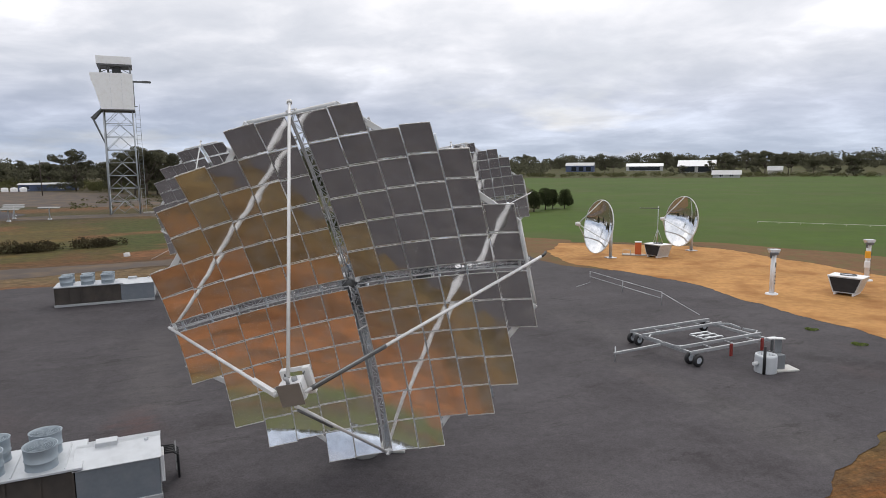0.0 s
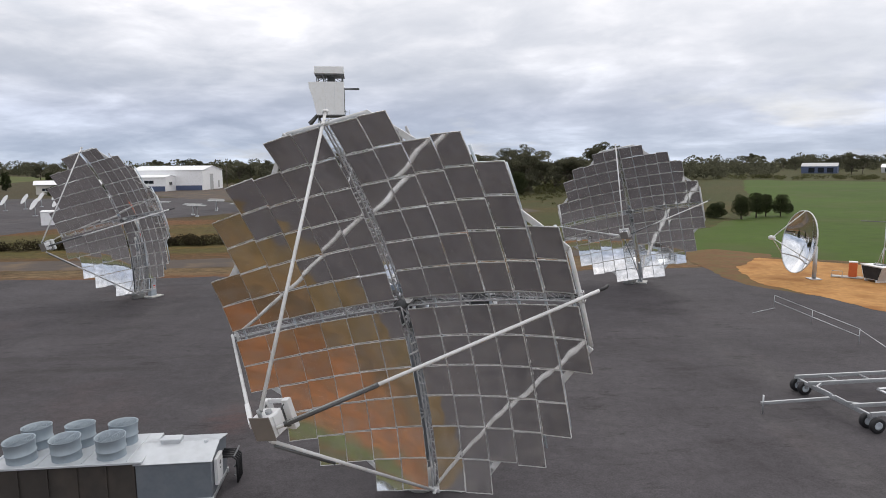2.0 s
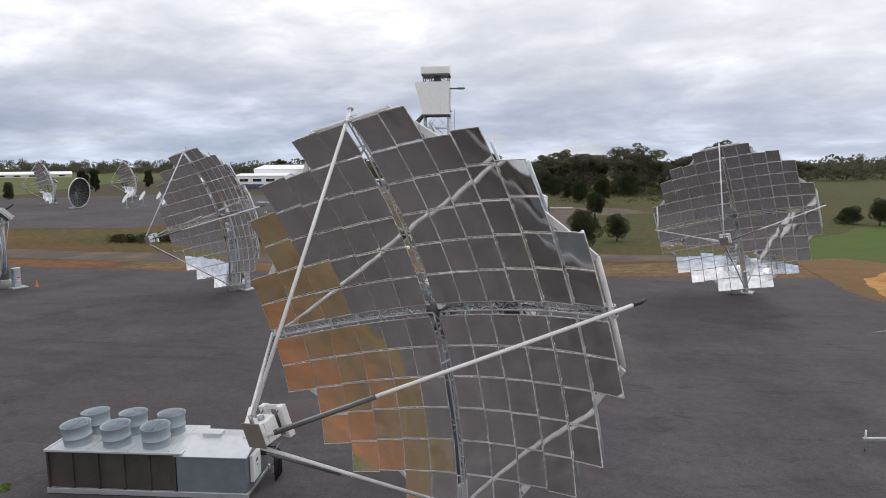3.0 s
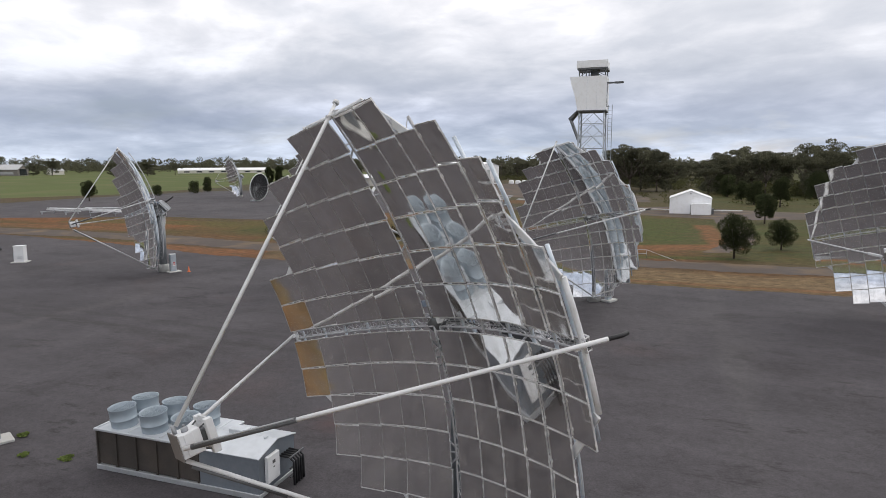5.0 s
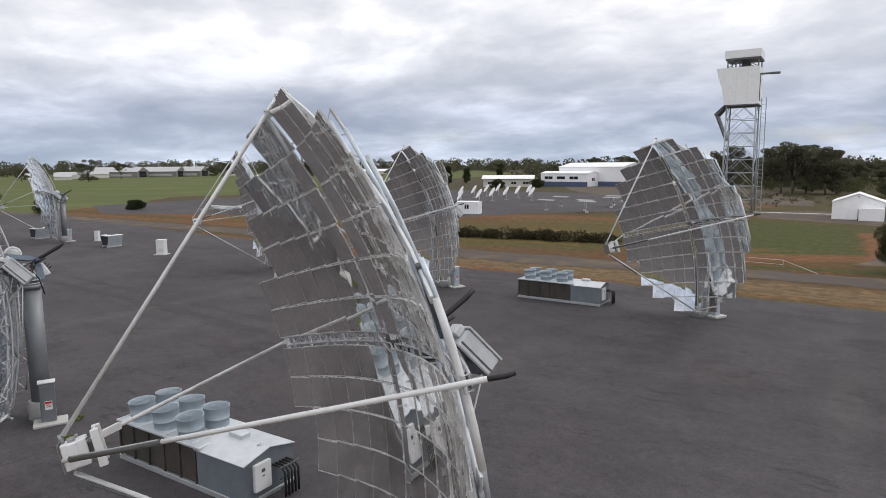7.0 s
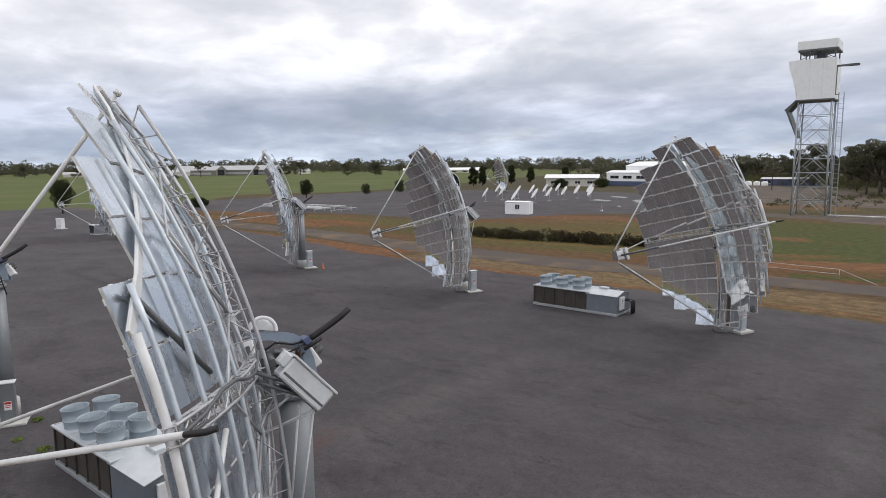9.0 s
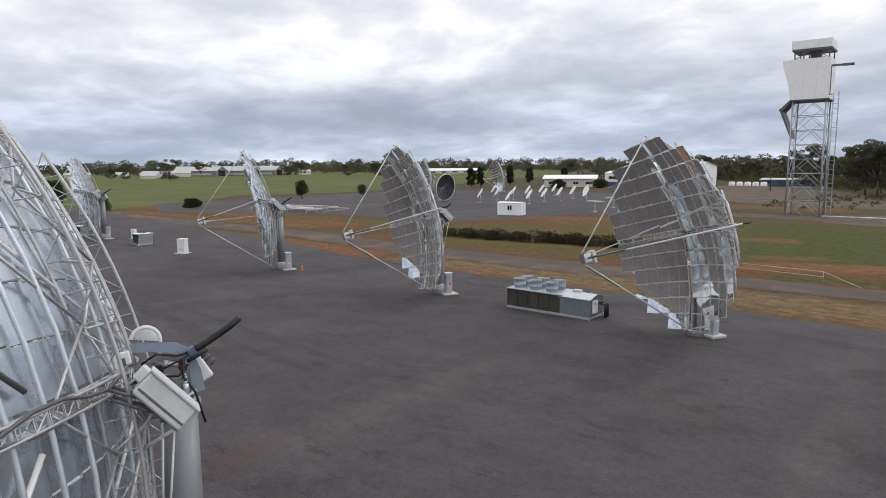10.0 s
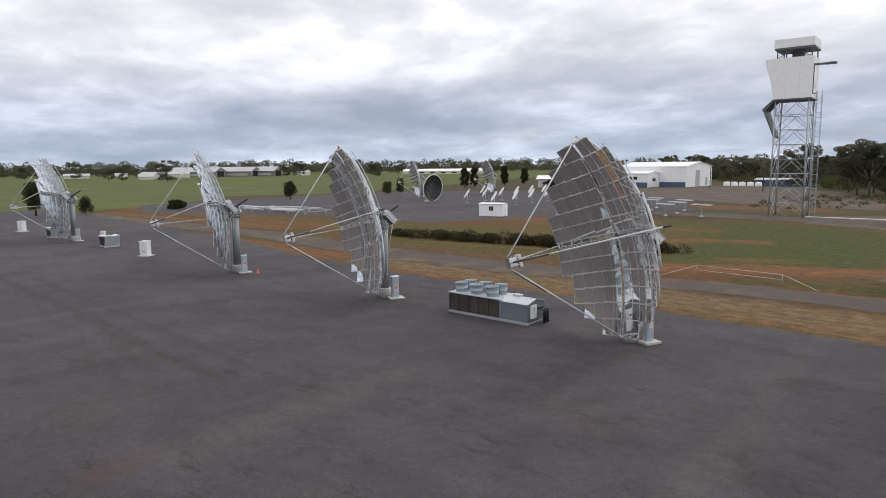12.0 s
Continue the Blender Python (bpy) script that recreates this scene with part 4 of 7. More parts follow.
    for side in (-1, 1):
        bm = bmesh.new()
        zs = [-5.8 + 11.6 * i / 18 for i in range(19)]
        inner = [(side * X1, bowl(X1, z) + 0.12, z) for z in zs]
        outer = [(side * X1, max(0.1 - z * z / 31, bowl(X1, z) + 0.2), z) for z in zs]
        chord(bm, inner, 0.036, 7)
        chord(bm, outer, 0.042, 7)
        for i in range(18):
            tube(bm, inner[i] if i % 2 else outer[i], outer[i + 1] if i % 2 else inner[i + 1], 0.015, 4)
            tube(bm, inner[i], outer[i], 0.015, 4)
        part("rib_truss", bm, arm_steel, dish, "laced pale steel rib truss", BOWL_M)
        for x, lim in ((side * (GAP + PITCH), 6.2), (side * (GAP + 3 * PITCH), 5.3), (side * X2, 4.9), (side * (GAP + 5 * PITCH - 0.1), 4.2), (side * X3, 2.2)):
            bm = bmesh.new()
            chord(bm, [(x, bowl(x, -lim + 2 * lim * i / 8) + 0.24, -lim + 2 * lim * i / 8) for i in range(9)], 0.048, 8)
            part("bearer", bm, galv_back, dish, "", BOWL_M)
        ends = []
        zs = [-5.7, -4.1, -2.6, -1.2, 1.2, 2.6, 4.1, 5.7]
        for k, z in enumerate(zs):
            y_arm, y_one = rear(abs(z)), bowl(X1, z) + 0.28
            ends.append(((0.14 * side, y_arm, z), (side * X1, y_one, z), 0.026))
            if k + 1 < len(zs):
                za = zs[k + 1]
                if k % 2:
                    ends.append(((0.14 * side, y_arm, z), (side * X1, bowl(X1, za) + 0.28, za), 0.034))
                else:
                    ends.append(((side * X1, y_one, z), (0.14 * side, rear(abs(za)), za), 0.034))
        zs = [-4.4, -2.9, -1.3, 0.0, 1.3, 2.9, 4.4]
        for k, (z, za) in enumerate(zip(zs, zs[1:])):
            p, q = (side * X1, bowl(X1, z) + 0.28, z), (side * X2, bowl(X2, za) + 0.28, za)
            if k % 2:
                p, q = (side * X2, bowl(X2, z) + 0.28, z), (side * X1, bowl(X1, za) + 0.28, za)
            ends.append((p, q, 0.03))
        for p, q, r in ends:
            bm = bmesh.new()
            tube(bm, p, q, r, 7)
            part("brace", bm, arm_steel, dish, "", BOWL_M)
        for sz in (-1, 1):
            bm = bmesh.new()
            run = [(side * x, bowl(x, 8.0 - x) + 0.13, sz * (8.0 - x)) for x in (1.5, 2.25, 3.1, 4.0, 4.9, 5.75, 6.5)]
            for p, q in zip(run, run[1:]):
                p, q = Vector(p), Vector(q)
                mid_m = Matrix.Translation((p + q) / 2) @ (q - p).to_track_quat("X", "Y").to_matrix().to_4x4()
                block(bm, ((q - p).length + 0.02, 0.2, 0.06), mid_m, 0.012)
            part("rim_rail", bm, white_steel, dish, "flat white rim rail", BOWL_M)
            bm = bmesh.new()
            tube(bm, (side * 4.7, bowl(4.7, 0.5) + 0.22, sz * 0.5), (side * 6.15, bowl(6.15, 2.1) + 0.14, sz * 2.1), 0.05, 7)
            part("main_brace", bm, dark_steel if sz > 0 else white_steel, dish, "dark main brace" if sz > 0 else "white main brace", BOWL_M)
            bm = bmesh.new()
            tube(bm, (side * 0.15, -0.1, sz * 0.75), (side * X2, bowl(X2, 3.4) + 0.27, sz * 3.4), 0.036, 7)
            part("main_brace", bm, white_steel, dish, "white main brace", BOWL_M)
    # mirrors
    rng = random.Random(5)
    for sx in (-1, 1):
        for sz in (-1, 1):
            for j, count in enumerate(COLUMNS):
                for i in range(count):
                    a, b = sx * (GAP + (i + 0.5) * PITCH), sz * (GAP + (j + 0.5) * PITCH)
                    n = Vector((a / (2 * AIM_X) + LEAN_X, 1, b / (2 * AIM_Z) + LEAN_Z)).normalized()
                    n = (n + Vector((rng.uniform(-1, 1), 0, rng.uniform(-1, 1))) * 0.011).normalized()
                    xa = (Vector((1, 0, 0)) - n * n.x).normalized()
                    za = xa.cross(n)
                    xa, za = xa / xa.x, za / za.z      # wide enough to close the gap that the tilt would leave
                    pm = Matrix(((xa.x, n.x, za.x, a), (xa.y, n.y, za.y, bowl(a, b)), (xa.z, n.z, za.z, b), (0, 0, 0, 1)))
                    share("mirror_panel", PANEL, dish, BOWL_M @ pm)
    # receiver on four struts
    focus = Vector((0.0, -7.8, -0.03))
    tips = {"right": (7.0, -1.38, 0.06), "top": (-0.04, -1.37, 6.87), "left": (-6.72, -1.6, 0), "bottom": (-0.05, -1.45, -6.75)}
    starts = {"right": (0.38, -8.02, -0.03), "top": (0.03, -7.95, 0.42), "left": (-0.4, -7.98, -0.01), "bottom": (-0.02, -7.95, -0.42)}
    for key, tip in tips.items():
        bm = bmesh.new()
        p, q = Vector(starts[key]), Vector(tip)
        tube(bm, p, q, 0.052, 12)
        if key == "top":
            tube(bm, q - (q - p).normalized() * 0.1, q, 0.09, 12)
        strut = part("strut", bm, white_steel, dish, "white steel tube strut", BOWL_M)
        if key == "right":
            bm = bmesh.new()
            tube(bm, p.lerp(q, 0.02), p.lerp(q, 0.28), 0.066, 12)
            part("hose", bm, dark_steel, strut, "dark lagging round the coolant hoses")
            bm = bmesh.new()
            off = Vector((0.03, -0.03, 0.056))
            tube(bm, p.lerp(q, 0.03) + off, p.lerp(q, 0.275) + off, 0.022, 8)
            part("conduit", bm, bar_steel, strut, "thin grey conduit")
        if key == "bottom":
            # no real hose here: a dark tube painting the strut's shaded underside
            bm = bmesh.new()
            tube(bm, p.lerp(q, 0.02) + Vector((0, -0.06, -0.06)), p.lerp(q, 0.3) + Vector((0, -0.055, -0.055)), 0.04, 9)
            part("hose", bm, dark_steel, strut, "dark tube that paints the shaded underside of the strut")
        if key == "right":
            bm = bmesh.new()
            way = (q - p).normalized()
            chord(bm, [q - way * 0.12, q + way * 0.1 + Vector((0, 0.05, -0.01)), q + Vector((0.13, 0.26, -0.03)), q + Vector((0.18, 0.42, -0.02))], 0.05, 9)
            part("cable_sleeve", bm, black_rubber, strut, "black cable sleeve")
    bm = bmesh.new()
    block(bm, (0.56, 0.5, 0.56), Matrix.Translation(focus), 0.02)
    rec = part("receiver", bm, white_paint, dish, "square white metal receiver box", BOWL_M)
    bm = bmesh.new()
    block(bm, (0.63, 0.03, 0.63), Matrix.Translation(focus + Vector((0, -0.272, 0))), 0.008)
    part("front_plate", bm, dull_plate, rec, "dull brown-grey front plate")
    for side in (-1, 1):
        bm = bmesh.new()
        block(bm, (0.03, 0.2, 0.5), Matrix.Translation(focus + Vector((side * 0.296, -0.03, 0))), 0.006)
        part("side_plate", bm, white_paint, rec)
    bm = bmesh.new()
    for side in (-1, 1):
        block(bm, (0.2, 0.17, 0.8), Matrix.Translation(focus + Vector((side * 0.31, 0.45, 0))), 0.01)
        block(bm, (0.5, 0.045, 0.13), Matrix.Translation(focus + Vector((0, 0.45, side * 0.355))), 0.01)
    part("flange_frame", bm, white_paint, rec, "open white flange frame towards the mirrors")
    for sx in (-1, 1):
        for sz in (-1, 1):
            bm = bmesh.new()
            tube(bm, focus + Vector((sx * 0.24, 0.24, sz * 0.24)), focus + Vector((sx * 0.3, 0.44, sz * 0.33)), 0.02, 6)
            part("spacer", bm, dark_steel, rec, "dark spacer rod")
    bm = bmesh.new()
    block(bm, (0.34, 0.2, 0.34), Matrix.Translation(focus + Vector((0, 0.34, 0))), 0.03)
    part("cell_block", bm, dark_steel, rec, "dark receiver face")
    for x, y, top, r in ((0.12, -0.02, 0.37, 0.08), (0.0, -0.2, 0.48, 0.05), (-0.18, 0.06, 0.36, 0.035)):
        bm = bmesh.new()
        tube(bm, focus + Vector((x, y, 0.27)), focus + Vector((x, y, top)), r, 8)
        part("fitting", bm, bar_steel, rec, "small grey pipe fitting")
    bm = bmesh.new()
    p, q = Vector(starts["left"]), Vector(tips["left"])
    block(bm, ((q - p).length * 0.15, 0.12, 0.17), Matrix.Translation(p.lerp(q, 0.085)) @ (q - p).to_track_quat("X", "Z").to_matrix().to_4x4(), 0.01)
    part("strut_shoe", bm, white_paint, rec, "flat white strut shoe")
    return dish


DISH_LABEL = "tall dish of square curved mirrors on a thick grey post"
DISHES = [((-4.2, 22.9), -0.7), ((-21.21, 56.12), -7.0), ((-0.83, 67.5), 2.4), ((-42.52, 45.77), 0.4), ((-63.3, 34.95), -5.0), ((-109.0, 13.5), -6.0), ((-24.35, 12.75), -1.3)]
first_dish = build_dish(pose(*DISHES[0][0], 0.0, 0, 0, DISHES[0][1]), DISH_LABEL)
for k, ((px, py), az) in enumerate(DISHES[1:]):
    other = copy_thing(first_dish, pose(px, py, 0, 0, 0, az))
    if k == 0:      # its mirrors are set to look a little lower
        for ob in other.children:
            if ob.name.startswith("mirror_panel"):
                ob.matrix_basis = ob.matrix_basis @ pose(0, 0, 0, 2.2)


# ---- cabinets beside the posts, and bare footings ----
def build_cabinet(m, sheet_steel, about):
    cab = thing("control_cabinet", m, about, "control cabinet", "control cabinets")
    bm = bmesh.new()
    block(bm, (0.46, 0.62, 1.85), Matrix.Translation((0, 0, 1.07)), 0.02)
    part("body", bm, sheet_steel, cab)
    bm = bmesh.new()
    block(bm, (0.54, 0.72, 0.05), Matrix.Translation((0, 0, 2.02)), 0.01)
    part("hood", bm, white_paint, cab, "white overhanging hood")
    bm = bmesh.new()
    block(bm, (0.03, 0.5, 1.6), Matrix.Translation((0.245, 0, 1.07)), 0.005)
    door = part("door", bm, sheet_steel, cab)
    bm = bmesh.new()
    block(bm, (0.012, 0.3, 0.42), Matrix.Translation((0.268, 0.03, 0.95)))
    part("sign", bm, sign_white, door, "white warning sign")
    bm = bmesh.new()
    block(bm, (0.012, 0.26, 0.1), Matrix.Translation((0.276, 0.03, 1.08)))
    part("sign_bar", bm, sign_red, door, "red sign bar")
    for z in (0.96, 0.88):
        bm = bmesh.new()
        block(bm, (0.012, 0.2, 0.03), Matrix.Translation((0.276, 0.03, z)))
        part("sign_bar", bm, sign_red, door, "red sign bar")
    bm = bmesh.new()
    block(bm, (1.05, 1.4, 0.12), Matrix.Translation((0.12, 0.05, 0.09)), 0.02)
    part("slab", bm, concrete, cab, "pale concrete slab")
    return cab


first_cab = build_cabinet(pose(DISHES[0][0][0] + 1.0, DISHES[0][0][1] + 0.65, 0), galv_back, "grey-white steel control cabinet with a warning sign on a pale slab")
for k, ((px, py), az) in enumerate(DISHES[1:6]):
    cab = copy_thing(first_cab, pose(px + 1.0, py + 0.65, 0))
    if k == 0:
        cab.scale = (0.8, 0.9, 1.5)
        cab["label"] = "tall slim grey-white steel control cabinet on a pale slab"
build_cabinet(pose(-23.3, 13.05, 0), post_grey, "dark grey steel control cabinet with a white warning sign")

FACE = 27.0     # the turn of most things in the yard, along the rows


# ---- cooling plant ----
def build_chiller(m, label):
    ch = thing("cooling_plant", m, label, "cooling unit", "cooling plants")
    L, W = 7.6, 2.4
    bm = bmesh.new()
    block(bm, (L, 0.14, 0.2), Matrix.Translation((0, -W / 2 + 0.07, 0.15)), 0.01)
    block(bm, (L, 0.14, 0.2), Matrix.Translation((0, W / 2 - 0.07, 0.15)), 0.01)
    for x in (-L / 2 + 0.1, 0, L / 2 - 0.1):
        block(bm, (0.14, W - 0.3, 0.16), Matrix.Translation((x, 0, 0.14)), 0.01)
    part("skid", bm, galv, ch, "galvanised steel skid")
    xs = [-L / 2 + 0.05, -L / 2 + 4.95]
    mid = sum(xs) / 2
    bm = bmesh.new()
    block(bm, (4.9, W - 0.16, 1.38), Matrix.Translation((mid, 0, 0.97)), 0.01)
    core = part("coil_bank", bm, coil_brown, ch, "dark dusty finned coils")
    for i in range(6):
        x = xs[0] + 4.9 * i / 5
        for y in (-W / 2 + 0.05, W / 2 - 0.05):
            bm = bmesh.new()
            block(bm, (0.07, 0.07, 1.42), Matrix.Translation((min(max(x, xs[0] + 0.04), xs[1] - 0.04), y, 0.97)))
            part("coil_post", bm, coil_brown, ch)
    bm = bmesh.new()
    block(bm, (5.2, W + 0.1, 0.09), Matrix.Translation((mid + 0.12, 0, 1.71)), 0.015)
    for k in range(4):
        block(bm, (0.05, W - 0.1, 0.035), Matrix.Translation((xs[0] + 0.1 + 1.52 * k, 0, 1.77)), 0.008)
    part("deck", bm, pale_sheet, ch, "pale top deck")
    for ix in range(3):
        for iy in (-0.59, 0.55):
            bm = bmesh.new()
            cm = Matrix.Translation((-2.85 + 1.52 * ix, iy, 1.75)) @ pose(0, 0, 0, 3.5 * (1 if iy < 0 else -0.5), -2.5 + 1.5 * ix)
            lathe(bm, [(0.5, 0.0), (0.48, 0.04), (0.48, 0.30), (0.505, 0.31), (0.505, 0.34), (0.485, 0.35), (0.505, 0.76), (0.525, 0.78), (0.485, 0.77), (0.46, 0.35), (0.455, 0.1)], 22, cm)
            fan = part("fan_cowl", bm, cowl_steel, ch, "round galvanised fan cowl")
            bm = bmesh.new()
            for b in range(6):
                block(bm, (0.4, 0.13, 0.015), cm @ pose(0, 0, 0.22, 0, 0, b * 60) @ pose(0.24, 0, 0, 25))
            lathe(bm, [(0.001, 0.3), (0.1, 0.28), (0.1, 0.15)], 10, cm)
            part("fan", bm, dark_steel, fan, "dark fan blades")
            bm = bmesh.new()
            for r in (0.08, 0.16, 0.24, 0.32, 0.40, 0.46):
                lathe(bm, [(r - 0.008, 0.735), (r + 0.008, 0.735), (r + 0.008, 0.75), (r - 0.008, 0.75), (r - 0.008, 0.735)], 18, cm)
            for b in range(6):
                tube(bm, cm @ Vector((0.06 * math.cos(b * 1.047), 0.06 * math.sin(b * 1.047), 0.73)), cm @ Vector((0.485 * math.cos(b * 1.047), 0.485 * math.sin(b * 1.047), 0.73)), 0.012, 5)
            part("fan_guard", bm, cowl_steel, fan, "round wire fan guard")
    # plant room with a low ridge
    bm = bmesh.new()
    x0, x1 = -L / 2 + 4.98, L / 2 - 0.05
    prism(bm, [(-W / 2 + 0.05, 0.25), (W / 2 - 0.05, 0.25), (W / 2 - 0.05, 1.6), (0, 1.86), (-W / 2 + 0.05, 1.6)], x1 - x0, pose((x0 + x1) / 2, 0, 0, 0, 0, 90))
    room = part("plant_housing", bm, galv_sheet, ch, "blue-grey sheet-metal housing")
    bm = bmesh.new()
    for sy in (-1, 1):
        block(bm, (x1 - x0 + 0.14, W / 2 + 0.06, 0.03), pose((x0 + x1) / 2, sy * (W / 4), 1.755, -sy * 13.5))
    part("roof_sheet", bm, pale_sheet, room, "pale roof sheet")
    bm = bmesh.new()
    block(bm, (0.7, 0.45, 0.18), Matrix.Translation((x0 + 0.9, 0.1, 1.95)), 0.02)
    part("hatch", bm, pale_sheet, room)
    bm = bmesh.new()
    tube(bm, (x1 - 0.4, -0.1, 1.8), (x1 - 0.4, -0.1, 1.98), 0.07, 10)
    part("vent", bm, pale_sheet, room)
    bm = bmesh.new()
    block(bm, (0.14, 0.75, 1.0), Matrix.Translation((x1 + 0.08, -0.42, 1.0)), 0.015)
    panel = part("electric_panel", bm, white_paint, ch, "white electrical panel")
    bm = bmesh.new()
    block(bm, (0.01, 0.16, 0.12), Matrix.Translation((x1 + 0.157, -0.42, 1.22)))
    part("display", bm, dark_steel, panel)
    bm = bmesh.new()
    block(bm, (0.01, 0.1, 0.04), Matrix.Translation((x1 + 0.157, -0.42, 1.02)))
    part("sign_bar", bm, dark_steel, panel)
    for k in range(5):
        bm = bmesh.new()
        y = 0.15 + k * 0.16
        chord(bm, [(x1, y, 1.15), (x1 + 0.45, y, 1.15), (x1 + 0.62, y, 1.0), (x1 + 0.62, y, 0.1)], 0.045, 8)
        part("pipe", bm, black_rubber, ch, "black lagged pipe")
    bm = bmesh.new()
    for z in (0.45, 0.8, 1.2):
        block(bm, (0.05, 0.95, 0.05), Matrix.Translation((x1 + 0.55, 0.47, z)))
    part("pipe_rack", bm, dark_steel, ch)
    return ch


cl = build_chiller(pose(-14.57, 18.43, 0, 0, 0, 27.2), "long cooling plant with six round fan cowls and dark coils")
copy_thing(cl, pose(-31.5, 51.3, 0, 0, 0, 26))


def build_condenser(m, label):
    co = thing("condenser_unit", m, label, "condenser unit", "condenser units")
    bm = bmesh.new()
    prism(bm, [(-0.75, 0.25), (0.75, 0.25), (1.15, 1.75), (-1.15, 1.75)], 2.2)
    part("casing", bm, galv_back, co)
    for sy in (-1, 1):
        bm = bmesh.new()
        prism(bm, [(-0.68, 0.34), (0.68, 0.34), (1.03, 1.66), (-1.03, 1.66)], 0.03, Matrix.Translation((0, sy * 1.115, 0)))
        part("grille", bm, coil_black, co, "dark coil grille")
    bm = bmesh.new()
    block(bm, (2.38, 2.28, 0.05), Matrix.Translation((0, 0, 1.775)), 0.012)
    part("lid", bm, roof_white, co, "pale lid")
    bm = bmesh.new()
    lathe(bm, [(0.56, 1.83), (0.55, 1.92), (0.51, 1.92), (0.51, 1.84)], 20)
    part("fan_ring", bm, dark_steel, co)
    for sx in (-0.6, 0.6):
        bm = bmesh.new()
        block(bm, (0.12, 2.3, 0.22), Matrix.Translation((sx, 0, 0.14)))
        part("foot", bm, white_paint, co)
    return co


cu = build_condenser(pose(-96.8, 19.6, 0, 0, 0, FACE), "tapered galvanised condenser unit with dark coil grilles")
copy_thing(cu, pose(-116.5, 9.8, 0, 0, 0, FACE))
for cx, cy, turn in ((32.3, 54.3, -45), (22.3, 76.2, -58)):
    big = copy_thing(cu, pose(cx, cy, 0.05, 0, 0, turn))
    big.scale = (1.15, 0.87, 0.9)
    big["label"] = "wide tapered condenser unit with a dark grille on sand"


def build_white_cabinet(m, h, label):
    ob = thing("electrical_cabinet", m, label, "electrical cabinet", "white cabinets")
    bm = bmesh.new()
    block(bm, (1.0, 1.1, h), Matrix.Translation((0, 0, h / 2 + 0.12)), 0.03)
    part("body", bm, white_paint, ob)
    bm = bmesh.new()
    block(bm, (1.1, 1.2, 0.06), Matrix.Translation((0, 0, h + 0.15)), 0.01)
    part("lid", bm, white_paint, ob)
    bm = bmesh.new()
    block(bm, (0.35, 0.5, h * 0.5), Matrix.Translation((-0.5, -0.7, h * 0.3 + 0.12)), 0.02)
    part("side_box", bm, galv_back, ob)
    bm = bmesh.new()
    for k in range(5):
        block(bm, (0.02, 0.6, 0.025), Matrix.Translation((0.51, 0.1, 0.5 + 0.07 * k)))
    part("louvre", bm, galv, ob)
    bm = bmesh.new()
    block(bm, (1.6, 1.7, 0.1), Matrix.Translation((0, 0, 0.08)), 0.02)
    part("slab", bm, concrete, ob)
    return ob


wc = build_white_cabinet(pose(-82.9, 24.9, 0, 0, 0, FACE - 60), 1.9, "white upright electrical cabinet on a pale slab")
copy_thing(wc, pose(-131.5, 2.2, 0, 0, 0, FACE - 60))
slim = copy_thing(wc, pose(-106.3, 18.0, 0, 0, 0, FACE - 60))
slim.scale = (0.6, 0.6, 0.8)
slim["label"] = "small white electrical cabinet on a pale slab"


# bare footing waiting for a dish
bare = thing("bare_footing", pose(16.3, 33.5, 0, 0, 0, 12), "pale round concrete footing with an open steel frame and slab", "footing")
bm = bmesh.new()
lathe(bm, [(0.47, 0.8), (0.5, 1.02), (0.55, 1.0), (0.57, 0.9), (0.58, 0.03)], 28)
lathe(bm, [(0.001, 0.86), (0.49, 0.86)], 28)
part("drum", bm, pale_sheet, bare)
for k in range(12):
    bm = bmesh.new()
    a = k * math.tau / 12
    tube(bm, (0.4 * math.cos(a), 0.4 * math.sin(a), 0.85), (0.4 * math.cos(a), 0.4 * math.sin(a), 1.0), 0.022, 6)
    part("anchor_bolt", bm, galv, bare, "upright anchor bolt")
bm = bmesh.new()
block(bm, (1.35, 0.95, 0.1), Matrix.Translation((1.15, 0.1, 0.08)), 0.02)
part("slab", bm, concrete, bare)
bm = bmesh.new()
block(bm, (0.5, 0.45, 0.8), Matrix.Translation((0.85, 0.1, 0.53)), 0.02)
part("cabinet", bm, post_grey, bare, "plain grey steel cabinet")
bm = bmesh.new()
block(bm, (0.4, 0.05, 1.6), Matrix.Translation((0.98, 0.36, 0.93)), 0.01)
part("back_panel", bm, post_grey, bare, "upright grey panel")
bm = bmesh.new()
block(bm, (1.0, 0.3, 0.06), pose(0.8, 0.36, 1.76, 0, 4), 0.01)
part("hood", bm, white_paint, bare, "thin white hood")
bm = bmesh.new()
tube(bm, (-0.42, -0.46, 0.02), (-0.42, -0.46, 1.6), 0.08, 8)
part("pipe", bm, black_rubber, bare, "black upright pipe")
bm = bmesh.new()
tube(bm, (-0.55, -0.1, 0.55), (-0.86, -0.14, 0.55), 0.1, 10)
part("spout", bm, white_steel, bare)


